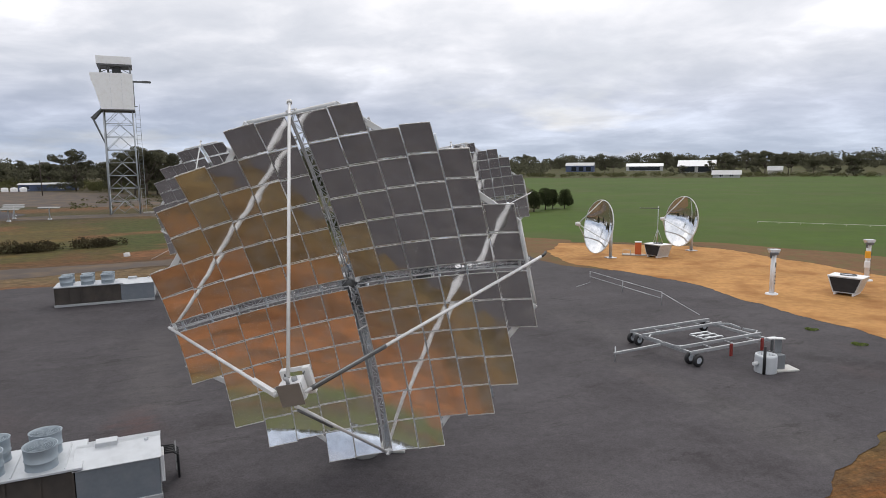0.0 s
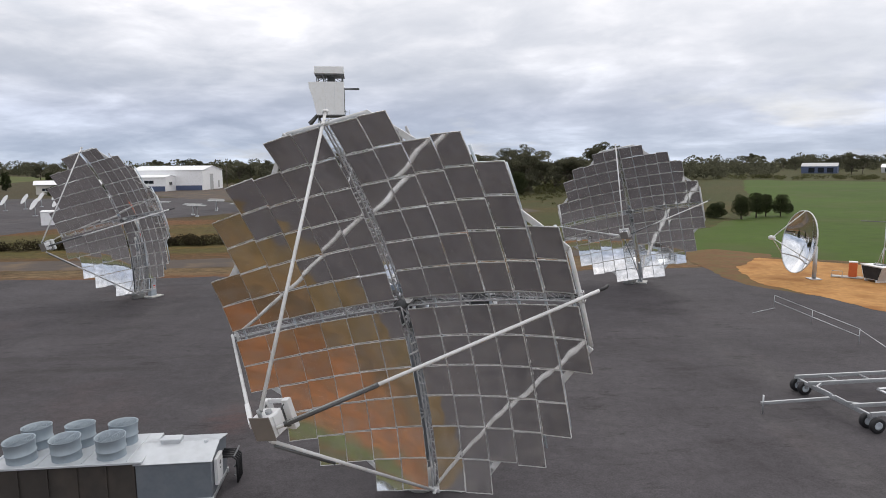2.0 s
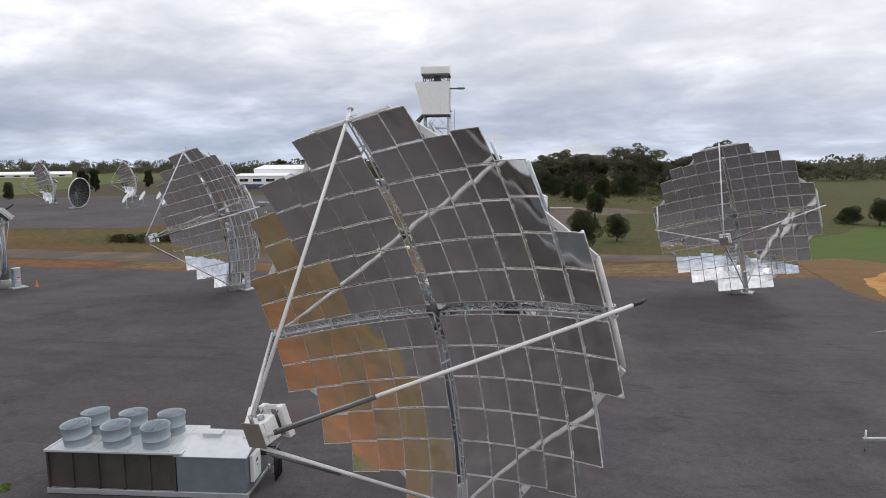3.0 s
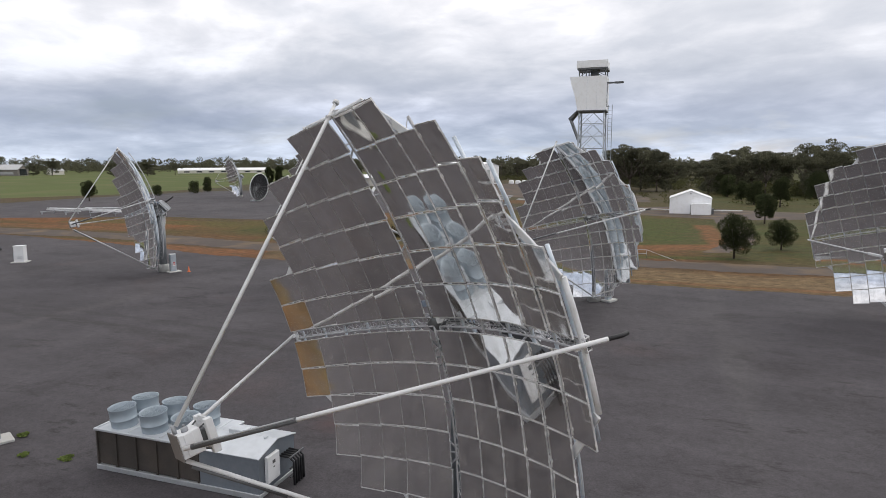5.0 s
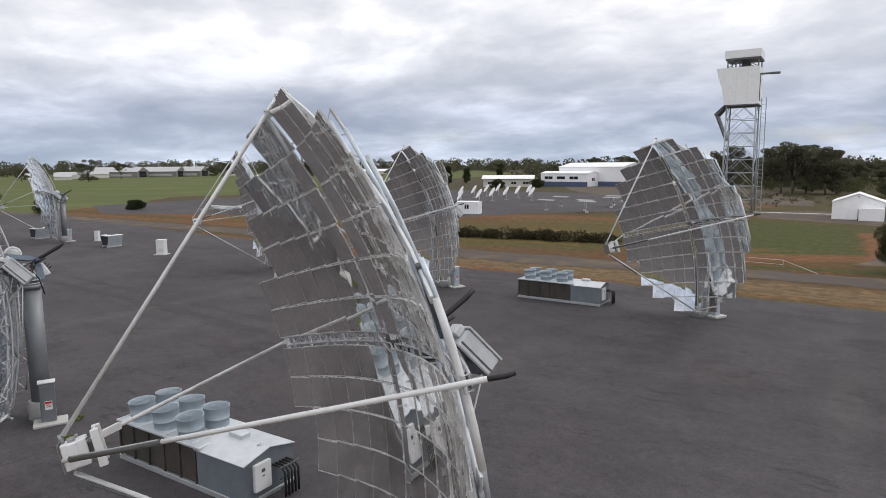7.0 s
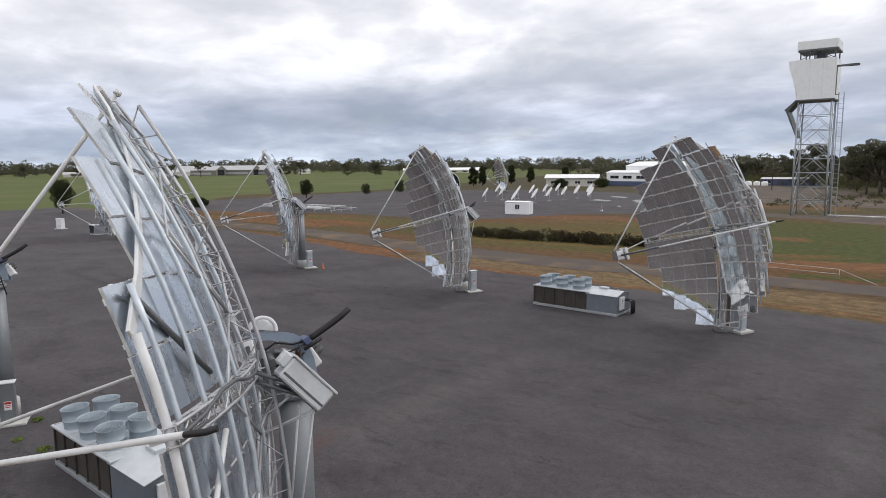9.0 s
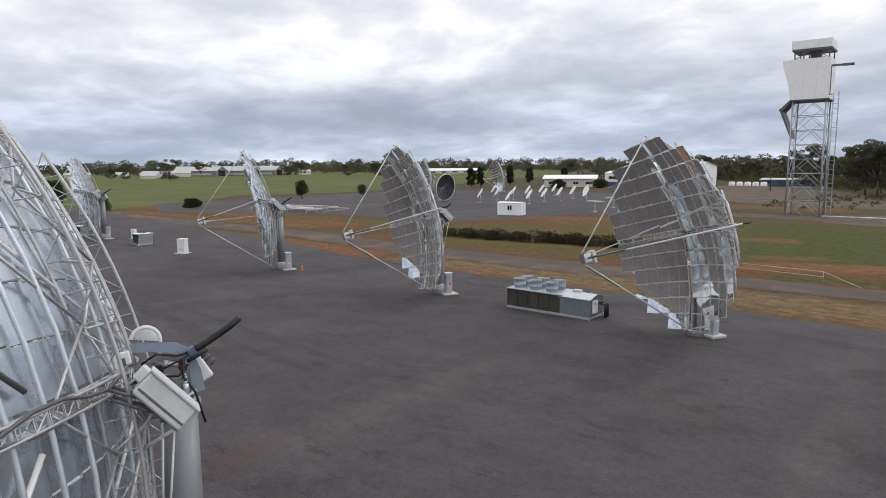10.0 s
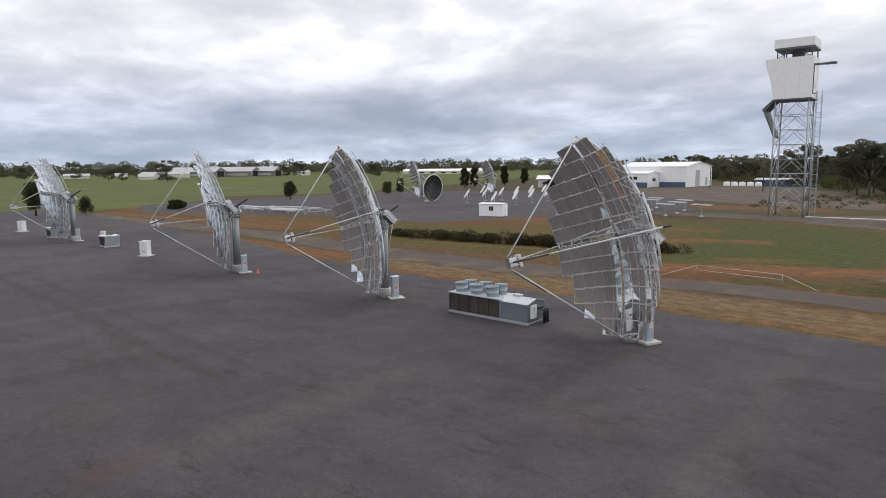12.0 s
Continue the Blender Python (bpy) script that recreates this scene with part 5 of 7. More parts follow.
# ---- trailer ----
def build_trailer(m):
    tr = thing("trailer", m, "flat galvanised steel frame trailer on small black wheels", "trailer")
    L, W = 6.8, 5.1

    def bar(name, p, q, w=0.12, h=0.19):
        bm = bmesh.new()
        p, q = Vector(p), Vector(q)
        way = q - p
        mm = Matrix.Translation((p + q) / 2) @ way.to_track_quat("X", "Z").to_matrix().to_4x4()
        block(bm, (way.length, w, h), mm, 0.012)
        return part(name, bm, bar_steel, tr)

    for y in (-W / 2, -W / 2 + 1.05, W / 2 - 1.05, W / 2):
        bar("rail", (-L / 2, y, 0.82), (L / 2, y, 0.82))
    for x in (-L / 2 + 0.2, L / 2 - 0.3):
        bar("cross_member", (x, -W / 2, 0.66), (x, W / 2, 0.66))
    for sy in (-1, 1):
        for x in (-1.6, 0.2, 1.9):
            bar("rung", (x, sy * W / 2, 0.78), (x, sy * (W / 2 - 1.05), 0.78), 0.07, 0.08)
        for p, q in (((-L / 2 + 0.7, sy * (W / 2 - 1.05), 0.8), (-L / 2 + 0.1, sy * (W / 2 - 1.5), 0.78)), ((-L / 2 + 0.1, sy * (W / 2 - 1.5), 0.78), (-L / 2 + 0.2, sy * 0.1, 0.74)), ((L / 2 - 0.5, sy * (W / 2 - 1.05), 0.8), (L / 2 + 0.25, sy * (W / 2 - 1.5), 0.82)), ((L / 2 + 0.25, sy * (W / 2 - 1.5), 0.82), (L / 2 + 0.1, sy * 0.1, 0.78))):
            bar("side_bow", p, q, 0.09, 0.14)
    for y in (-0.55, 0, 0.55):
        bm = bmesh.new()
        block(bm, (1.5, 0.16, 0.06), Matrix.Translation((0.4, y, 0.74)), 0.01)
        part("cradle_slat", bm, galv, tr)
    for x in (-0.3, 0.4, 1.1):
        bm = bmesh.new()
        block(bm, (0.16, 1.3, 0.06), Matrix.Translation((x, 0, 0.68)), 0.01)
        part("cradle_slat", bm, galv, tr)
    bar("drawbar", (-L / 2, 0, 0.62), (-L / 2 - 3.5, 0, 0.55), 0.12, 0.14)
    bm = bmesh.new()
    tube(bm, (-L / 2 - 3.4, 0, 0.03), (-L / 2 - 3.4, 0, 0.95), 0.04, 8)
    part("jockey_stand", bm, galv, tr)
    for x in (-0.3, 2.3):
        bm = bmesh.new()
        block(bm, (0.2, 0.1, 0.75), Matrix.Translation((x - 0.2, -W / 2 - 0.11, 0.6)), 0.02)
        part("marker", bm, red_paint, tr, "dull red upright marker")

    def wheel(x, y):
        bm = bmesh.new()
        cm = pose(x, y, 0.36, 90)
        lathe(bm, [(0.19, -0.1), (0.3, -0.12), (0.35, -0.08), (0.36, 0.0), (0.35, 0.08), (0.3, 0.12), (0.19, 0.1)], 22, cm)
        wh = part("wheel", bm, black_rubber, tr, "black rubber tyre")
        bm = bmesh.new()
        lathe(bm, [(0.001, -0.06), (0.12, -0.07), (0.19, -0.1), (0.19, 0.1), (0.12, 0.07), (0.001, 0.06)], 16, cm)
        part("rim", bm, galv_back, wh, "dusty steel wheel rim")

    for x in (-L / 2 + 0.25,):
        for y in (-W / 2 - 0.15, -W / 2 + 0.45, W / 2 - 0.45, W / 2 + 0.15):
            wheel(x, y)
            bm = bmesh.new()
            block(bm, (0.1, 0.1, 0.35), Matrix.Translation((x, y + (0.12 if y < 0 else -0.12), 0.55)))
            part("wheel_leg", bm, bar_steel, tr)
    wheel(L / 2 - 0.3, W / 2 + 0.15)
    bm = bmesh.new()
    block(bm, (0.14, 0.14, 0.78), Matrix.Translation((L / 2 - 0.3, -W / 2 - 0.02, 0.4)), 0.02)
    block(bm, (0.3, 0.3, 0.04), Matrix.Translation((L / 2 - 0.3, -W / 2 - 0.02, 0.02)), 0.01)
    part("stand_leg", bm, dark_steel, tr, "dark folding stand leg")
    return tr


build_trailer(pose(14.4, 38.1, 0.03, 0, 0, 28))


# ---- pipe barriers ----
def build_barrier(points, label):
    ob = thing("pipe_barrier", Matrix(), label, "barrier", "pipe barriers")
    for (p, q) in points:
        bm = bmesh.new()
        tube(bm, p, q, 0.024, 8)
        part("rail", bm, galv, ob)
    return ob


build_barrier([((9.6, 57.2, 0.1), (11.4, 59.6, 0.12)), ((11.4, 60.2, 1.05), (15.4, 50.2, 1.05)), ((11.4, 60.2, 0.55), (15.4, 50.2, 0.55)), ((11.4, 60.2, 0.03), (11.4, 60.2, 1.05)), ((15.4, 50.2, 0.03), (15.4, 50.2, 1.05)), ((15.4, 50.2, 1.0), (17.2, 46.6, 0.05)), ((13.4, 55.2, 0.03), (13.4, 55.2, 1.05))], "thin pale pipe barrier with sloping ends on the gravel yard")
build_barrier([((-40.0, 75.4, 0.06), (-39.0, 79.6, 1.0)), ((-39.0, 79.6, 1.0), (-30.9, 82.5, 1.0)), ((-39.0, 79.6, 0.5), (-30.9, 82.5, 0.5)), ((-39.0, 79.6, 0.0), (-39.0, 79.6, 1.0)), ((-30.9, 82.5, 0.0), (-30.9, 82.5, 1.0)), ((-30.9, 82.5, 1.0), (-27.0, 82.4, 0.05))], "thin pale pipe barrier with sloping ends beside the gravel road")


# ---- round test dishes on the sand ----
def build_round_dish(m, label, group):
    ob = thing("round_dish", m, label, "round dish", group)
    R, F = 3.15, 3.3
    hub = pose(0, 0, 3.75, -9)      # the bowl opens along local -y, tipped up a little
    turn = hub @ pose(0, 0, 0, 90)
    deep = R * R / (4 * F)
    bm = bmesh.new()
    lathe(bm, [(max(0.02, R * i / 10), (R * i / 10) ** 2 / (4 * F)) for i in range(11)], 40, turn)
    part("bowl", bm, mirror_bright, ob, "hollow polished mirror")
    bm = bmesh.new()
    lathe(bm, [(max(0.02, R * i / 6), (R * i / 6) ** 2 / (4 * F) - 0.06) for i in range(7)] + [(R + 0.07, deep - 0.06), (R + 0.07, deep + 0.05), (R + 0.01, deep + 0.05)], 40, turn)
    part("shell", bm, white_steel, ob, "pale shell with a rolled rim")
    bm = bmesh.new()
    tube(bm, (0, 1.0, 0.03), (0, 1.0, 3.3), 0.2, 14)
    block(bm, (1.1, 1.1, 0.08), Matrix.Translation((0, 1.0, 0.07)), 0.01)
    tube(bm, (0, 1.05, 3.2), hub @ Vector((0, 0.06, 0)), 0.2, 12)
    part("post", bm, galv, ob)
    focus = Vector((0, -3.5, 0))
    for k in range(3):
        a = math.radians(90 + 120 * k)
        bm = bmesh.new()
        tube(bm, hub @ Vector((R * math.cos(a), -deep, R * math.sin(a))), hub @ focus, 0.05, 7)
        part("strut", bm, white_steel, ob)
    bm = bmesh.new()
    lathe(bm, [(0.001, -0.3), (0.2, -0.26), (0.24, 0.1), (0.14, 0.32), (0.001, 0.34)], 14, hub @ Matrix.Translation(focus) @ pose(0, 0, 0, 90))
    part("receiver", bm, white_paint, ob)
    return ob


rd = build_round_dish(pose(15.6, 75.2, 0.03, 0, 0, -70), "round polished metal dish tipped up on a short post on sand", "round dishes on the sand")
copy_thing(rd, pose(27.1, 81.2, 0.03, 0, 0, -70))

kiosk = thing("orange_kiosk", pose(20.0, 77.6, 0.04, 0, 0, -12), "orange equipment box on a pale skid with a low rail", "equipment box")
bm = bmesh.new()
block(bm, (0.75, 0.7, 1.45), Matrix.Translation((0.3, 0, 0.9)), 0.03)
part("box", bm, orange_paint, kiosk)
bm = bmesh.new()
block(bm, (0.8, 0.75, 0.1), Matrix.Translation((0.3, 0, 1.67)), 0.02)
part("lid", bm, white_paint, kiosk)
bm = bmesh.new()
block(bm, (2.8, 0.9, 0.12), Matrix.Translation((-0.2, 0, 0.1)), 0.01)
part("skid", bm, concrete, kiosk)
bm = bmesh.new()
chord(bm, [(-1.5, -0.4, 0.1), (-1.5, -0.4, 0.7), (-0.6, -0.4, 0.7), (-0.6, -0.4, 0.1)], 0.04, 6)
part("rail", bm, galv, kiosk)

mast = thing("weather_mast", pose(24.4, 84.0, 0.03), "thin grey weather mast on three legs with a dark cross arm", "mast")
bm = bmesh.new()
tube(bm, (0, 0, 0.0), (0, 0, 5.6), 0.05, 8)
for k in range(3):
    a = k * math.tau / 3
    tube(bm, (1.0 * math.cos(a), 1.0 * math.sin(a), 0.0), (0, 0, 2.6), 0.035, 6)
part("pole", bm, galv, mast)
bm = bmesh.new()
block(bm, (2.6, 0.18, 0.1), pose(-1.1, 0, 5.35, 0, 2, 0), 0.02)
part("cross_arm", bm, dark_steel, mast)


def build_sensor_post(m, label, box=None):
    ob = thing("sensor_post", m, label, "sensor post", "sensor posts")
    bm = bmesh.new()
    tube(bm, (0, 0, 0.05), (0, 0, 3.6), 0.21, 16)
    lathe(bm, [(0.001, 0.12), (0.5, 0.12), (0.52, 0.0)], 16)
    part("post", bm, white_paint, ob)
    bm = bmesh.new()
    prism(bm, [(-0.28, 3.6), (0.28, 3.6), (0.43, 3.88), (0.43, 3.94), (-0.43, 3.94), (-0.43, 3.88)], 0.6)
    part("head", bm, galv_back, ob, "grey tapered head")
    bm = bmesh.new()
    block(bm, (0.62, 0.3, 0.24), Matrix.Translation((-0.08, -0.26, 3.58)), 0.03)
    block(bm, (0.14, 0.18, 0.45), Matrix.Translation((-0.36, -0.26, 3.42)), 0.03)
    part("motor", bm, dark_steel, ob)
    for k in range(5):
        bm = bmesh.new()
        block(bm, (0.11, 0.03, (0.14, 0.1, 0.18, 0.12, 0.42)[k]), Matrix.Translation((0.13, -0.2, (1.0, 1.25, 1.6, 1.95, 2.6)[k])) @ pose(0, 0, 0, 0, 0, 30))
        part("sign_bar", bm, dark_steel, ob, "dark bar")
    if box:
        bm = bmesh.new()
        block(bm, (0.42, 0.3, 0.66), Matrix.Translation((-0.22, -0.3, 2.55)), 0.03)
        part("control_box", bm, box, ob, "amber control box")
        bm = bmesh.new()
        block(bm, (0.44, 0.3, 0.62), Matrix.Translation((-0.22, -0.3, 1.6)), 0.03)
        part("meter_box", bm, white_paint, ob)
    return ob


build_sensor_post(pose(25.9, 54.2, 0.04), "thick white post with a grey sensor head on sand")
build_sensor_post(pose(37.6, 60.6, 0.04), "thick white post with an amber control box on sand", yellow_paint)


# ---- tower ----
tower = thing("receiver_tower", pose(-85.6, 151.9, 0, 0, 0, 28), "tall galvanised lattice tower with a white cabin and open top deck", "tower")
TW, TH = 3.1, 24.6
corners = [(-TW, -TW), (TW, -TW), (TW, TW), (-TW, TW)]
levels = [0.03 + (TH - 0.03) * i / 8 for i in range(9)]
for x, y in corners:
    bm = bmesh.new()
    tube(bm, (x * 1.06, y * 1.06, 0.0), (x, y, TH), 0.16, 10)
    part("leg", bm, tower_steel, tower)
for i, z in enumerate(levels[1:], 1):
    zl = levels[i - 1]
    for k in range(4):
        (x0, y0), (x1, y1) = corners[k], corners[(k + 1) % 4]
        xm, ym = (x0 + x1) / 2, (y0 + y1) / 2
        for nm, p, q, r in (("girt", (x0, y0, z), (x1, y1, z), 0.075), ("diagonal", (x0, y0, zl), (xm, ym, z), 0.06), ("diagonal", (x1, y1, zl), (xm, ym, z), 0.06), ("stiffener", ((x0 + xm) / 2, (y0 + ym) / 2, (zl + z) / 2), (xm, ym, zl + 0.2), 0.05)):
            bm = bmesh.new()
            tube(bm, p, q, r, 6)
            part(nm, bm, tower_steel, tower)
bm = bmesh.new()
block(bm, (7.3, 7.3, 0.3), Matrix.Translation((0, 0, TH + 0.1)), 0.03)
part("floor_frame", bm, dark_steel, tower)
bm = bmesh.new()
prism(bm, [(-3.5, TH + 0.25), (3.6, TH + 0.25), (3.6, TH + 8.6), (-3.6, TH + 8.6)], 7.1)
cabin = part("cabin", bm, tarp_white, tower, "white clad cabin")
bm = bmesh.new()
for x in (-1.2, 1.2):
    block(bm, (0.03, 0.02, 8.2), Matrix.Translation((x, -3.565, TH + 4.4)))
for k in range(3):
    block(bm, (0.02, 0.03, 8.2), Matrix.Translation((3.615, -2.0 + 2 * k, TH + 4.4)))
part("cladding_seam", bm, galv_back, cabin)
bm = bmesh.new()
prism(bm, [(-3.55, TH + 0.6), (-3.55, TH + 8.6), (-5.4, TH + 8.5), (-5.2, TH + 7.0), (-4.3, TH + 4.2)], 0.25, Matrix.Translation((0, -3.35, 0)))
part("wind_shield", bm, tarp_white, cabin, "white sloping side shield")
for x in (-3.2, -1.5, 3.2):
    for y in (-3.2, 3.2):
        bm = bmesh.new()
        tube(bm, (x, y, TH + 8.5), (x, y, TH + 10.5), 0.14, 6)
        part("deck_post", bm, dark_steel, tower)
for y in (-3.2, 3.2):
    for x in (-3.2, 3.2):
        bm = bmesh.new()
        tube(bm, (x, y, TH + 8.6), (0, y, TH + 10.3), 0.08, 5)
        part("deck_brace", bm, dark_steel, tower)
bm = bmesh.new()
block(bm, (1.9, 1.9, 2.0), Matrix.Translation((0.3, 0, TH + 9.6)), 0.1)
part("hoist", bm, dark_steel, tower)
bm = bmesh.new()
block(bm, (7.4, 7.0, 0.4), Matrix.Translation((0, 0, TH + 10.45)), 0.02)
part("roof_frame", bm, dark_steel, tower)
bm = bmesh.new()
block(bm, (7.5, 7.1, 1.8), Matrix.Translation((-0.1, 0, TH + 11.55)), 0.05)
part("roof_box", bm, tarp_white, tower, "white roof box")
bm = bmesh.new()
block(bm, (4.6, 0.35, 0.4), Matrix.Translation((5.3, -2.2, TH + 6.9)), 0.03)
block(bm, (1.9, 0.5, 0.5), Matrix.Translation((6.5, -2.2, TH + 6.9)), 0.05)
part("jib", bm, dark_steel, tower, "dark crane jib")
bm = bmesh.new()
block(bm, (0.15, 0.15, 6.0), Matrix.Translation((3.7, -3.0, TH + 4.0)))
block(bm, (0.9, 0.15, 0.15), Matrix.Translation((3.9, -3.0, TH + 1.0)))
part("drain", bm, dark_steel, tower)
bm = bmesh.new()
prism(bm, [(-3.3, 25.4), (-5.9, 22.9), (-5.6, 22.6), (-3.3, 16.8), (-3.3, 17.4), (-5.2, 22.6), (-3.3, 24.9)], 5.0)
part("side_target", bm, dark_steel, tower, "slanted dark target panel")
bm = bmesh.new()
for x in (3.7, 4.7):
    for y in (1.4, 2.4):
        tube(bm, (x, y, 0), (x, y, 26.5), 0.045, 5)
for z in range(1, 26):
    tube(bm, (3.7, 1.4, z), (4.7, 2.4, z), 0.022, 4)
    tube(bm, (3.7, 2.4, z), (4.7, 2.4, z), 0.03, 4)
for z in (6, 12, 18, 24):
    tube(bm, (3.1, 2, z), (3.7, 2, z), 0.06, 5)
part("ladder", bm, tower_steel, tower, "caged access ladder")


# ---- buildings ----
def gable_house(name, m, L, W, eave, ridge, label, category="building", wall=tarp_white, roof=roof_white, openings=(), overhang=0.4, group=""):
    """A shed with its ridge along local x. openings: (side, x, z, width, height, material, part name)."""
    ob = thing(name, m, label, category, group)
    bm = bmesh.new()
    prism(bm, [(-W / 2, 0), (W / 2, 0), (W / 2, eave), (0, ridge), (-W / 2, eave)], L, pose(0, 0, 0, 0, 0, 90))
    part("wall", bm, wall, ob)
    slope = math.degrees(math.atan2(ridge - eave, W / 2))
    run = math.hypot(W / 2, ridge - eave) + overhang
    for sy in (-1, 1):
        bm = bmesh.new()
        mm = pose(0, 0, ridge + 0.1, -sy * slope) @ Matrix.Translation((0, sy * run / 2, 0))
        block(bm, (L + 2 * overhang, run, 0.12), mm, 0.02)
        part("roof", bm, roof, ob)
    # a bay or opening is a solid dark plate that paints the shade inside
    for side, x, z, w, h, mt, nm in openings:
        bm = bmesh.new()
        if side in ("front", "rear"):
            y = (-W / 2 - 0.03) * (1 if side == "front" else -1)
            block(bm, (w, 0.1, h), Matrix.Translation((x, y, z)), 0.02)
        else:
            xx = (L / 2 + 0.03) * (1 if side == "right" else -1)
            block(bm, (0.1, w, h), Matrix.Translation((xx, x, z)), 0.02)
        op = part(nm, bm, mt, ob)
        if nm == "window":
            bm = bmesh.new()
            if side in ("front", "rear"):
                block(bm, (w + 0.25, 0.14, 0.12), Matrix.Translation((x, y, z - h / 2 - 0.06)))
                block(bm, (0.1, 0.14, h), Matrix.Translation((x, y, z)))
            else:
                block(bm, (0.14, w + 0.25, 0.12), Matrix.Translation((xx, x, z - h / 2 - 0.06)))
                block(bm, (0.14, 0.1, h), Matrix.Translation((xx, x, z)))
            part("frame", bm, white_paint, op)
    return ob


# large white hall with a lower wing in front
HALL = pose(-243.2, 260.5, 0, 0, 0, 21)
hall = gable_house("hall", HALL, 36, 28, 9.8, 11.9, "large white metal hall with a long pale roof", "industrial hall", openings=[("front", 10, 1.2, 15, 2.4, blue_paint, "plinth_band"), ("right", -2, 4.0, 4.4, 7.8, roof_grey, "roller_door"), ("right", 8, 2.5, 2.2, 3.6, roof_grey, "door")])
wing = gable_house("hall_wing", HALL @ pose(-9, -19.6, 0), 27, 11, 6.6, 7.6, "low white wing with dark windows in front of the hall", "building", openings=[("front", -9 + 7.2 * k, 4.4, 4.6, 1.4, pane_or_bay_dark, "window") for k in range(3)] + [("front", 0, 1.2, 26, 2.4, blue_paint, "plinth_band"), ("right", 0, 3.6, 3.0, 1.4, pane_or_bay_dark, "window")])

# low flat-roofed pale house
gable_house("low_house", pose(-262, 213, 0, 0, 0, 50), 25, 12, 4.3, 5.8, "long low white house with a shallow pale roof", "house", wall=wall_cream, openings=[("front", -9 + 6 * k, 2.0, 2.4, 1.2, pane_or_bay_dark, "window") for k in range(4)] + [("right", 0, 1.8, 1.2, 2.4, roof_grey, "door")], overhang=1.0)

# site hut
gable_house("site_hut", pose(-119.4, 97.4, 0.03, 0, 0, 39), 5.9, 3.0, 2.7, 2.9, "small white site hut with one dark window", "hut", openings=[("front", 0.1, 1.75, 1.0, 1.0, pane_or_bay_dark, "window"), ("right", 0, 1.1, 0.9, 2.0, roof_white, "door")], overhang=0.1)

# white gabled shed with a lean-to
shed = gable_house("white_shed", pose(-60.4, 155.6, 0, 0, 0, 116), 9.5, 9.0, 3.5, 5.2, "plain white gabled metal shed with a small annex", "shed", openings=[("left", -0.4, 1.1, 0.9, 2.1, roof_grey, "door")], overhang=0.15)
bm = bmesh.new()
prism(bm, [(-2.1, 0.03), (2.1, 0.03), (2.1, 2.3), (1.85, 2.5), (-1.85, 2.5), (-2.1, 2.3)], 2.4, pose(-5.95, -2.3, 0, 0, 0, 90))
part("annex", bm, tarp_white, shed, "low white annex")
bm = bmesh.new()
block(bm, (0.03, 0.3, 0.3), Matrix.Translation((-4.77, 0, 4.7)))
part("gable_vent", bm, roof_grey, shed)
bm = bmesh.new()
block(bm, (1.2, 0.5, 1.3), Matrix.Translation((-4.2, -4.8, 0.68)), 0.03)
part("side_unit", bm, dark_steel, shed, "dark unit against the side wall")

# long blue-grey building behind the tower, row of pale tanks
gable_house("blue_building", pose(-206, 300, 0, 0, 0, 24), 24, 8, 3.0, 3.7, "long low blue building with a pale roof", "building", wall=blue_paint, roof=roof_grey, openings=[("front", -9, 1.7, 3, 1.4, pane_or_bay_dark, "window"), ("front", 6, 1.7, 3, 1.4, pane_or_bay_dark, "window")])
bm = bmesh.new()
lathe(bm, [(0.001, 2.1), (1.2, 1.85), (1.45, 1.6), (1.5, 0.0)], 18)
tank = tagged(part("water_tank", bm, roof_white), "pale round water tank with a domed top", "water tank", "water tanks")
tank.matrix_basis = pose(-211, 289, 0)
for k in range(1, 5):
    copy_thing(tank, pose(-211 - 3.4 * k, 289 - 1.5 * k, 0))

# farm sheds across the fields
for x, y, L, az in ((-806, 62, 64, 53), (-802, 108, 50, 53), (-798, 138, 40, 53)):
    gable_house("farm_shed", pose(x, y, 0, 0, 0, az), L, 22, 6.5, 11.5, "long grey-roofed farm shed with dark open ends", "farm shed", wall=farm_wall, roof=roof_grey, openings=[("right", 0, 3.6, 14, 6.6, pane_or_bay_dark, "opening"), ("front", 0, 2.6, L * 0.8, 2.4, roof_grey, "wall_band")], overhang=0.8, group="farm sheds")
for x, y, L, e, az in ((-790, 42, 22, 4.5, 98), (-834, -66, 26, 3.2, 95), (-836, -20, 13, 3.0, 95), (-838, 8, 14, 3.5, 95), (-700, 10, 14, 3, 95), (-815, 190, 14, 4.5, 110), (-760, 20, 30, 4.5, 92)):
    gable_house("farm_house", pose(x, y, 0, 0, 0, az), L, 10, e, e + 2.5, "small pale farm building with a light roof", "farm building", wall=wall_cream, roof=roof_grey, openings=[("rear", -L * 0.2, e * 0.5, 3, e * 0.5, pane_or_bay_dark, "window"), ("rear", L * 0.2, e * 0.5, 3, e * 0.5, pane_or_bay_dark, "window")], overhang=0.6, group="farm buildings")
gable_house("long_shed", pose(-757, 360, 0, 0, 0, 66), 104, 15, 3.6, 6.4, "very long low pale poultry shed", "farm shed", wall=wall_cream, roof=roof_white, openings=[("front", -42 + 14 * k, 1.8, 6, 1.5, pane_or_bay_dark, "opening") for k in range(7)])
gable_house("blue_shed", pose(112, 690, 0, 0, 0, -15), 29, 14, 6.5, 9.5, "blue-grey shed with open dark bays", "shed", wall=blue_paint, roof=roof_grey, openings=[("front", -6, 3.0, 5, 4.4, pane_or_bay_dark, "bay"), ("front", 1.5, 3.0, 5, 4.4, pane_or_bay_dark, "bay"), ("front", 9, 3.0, 5, 4.4, pane_or_bay_dark, "bay")])
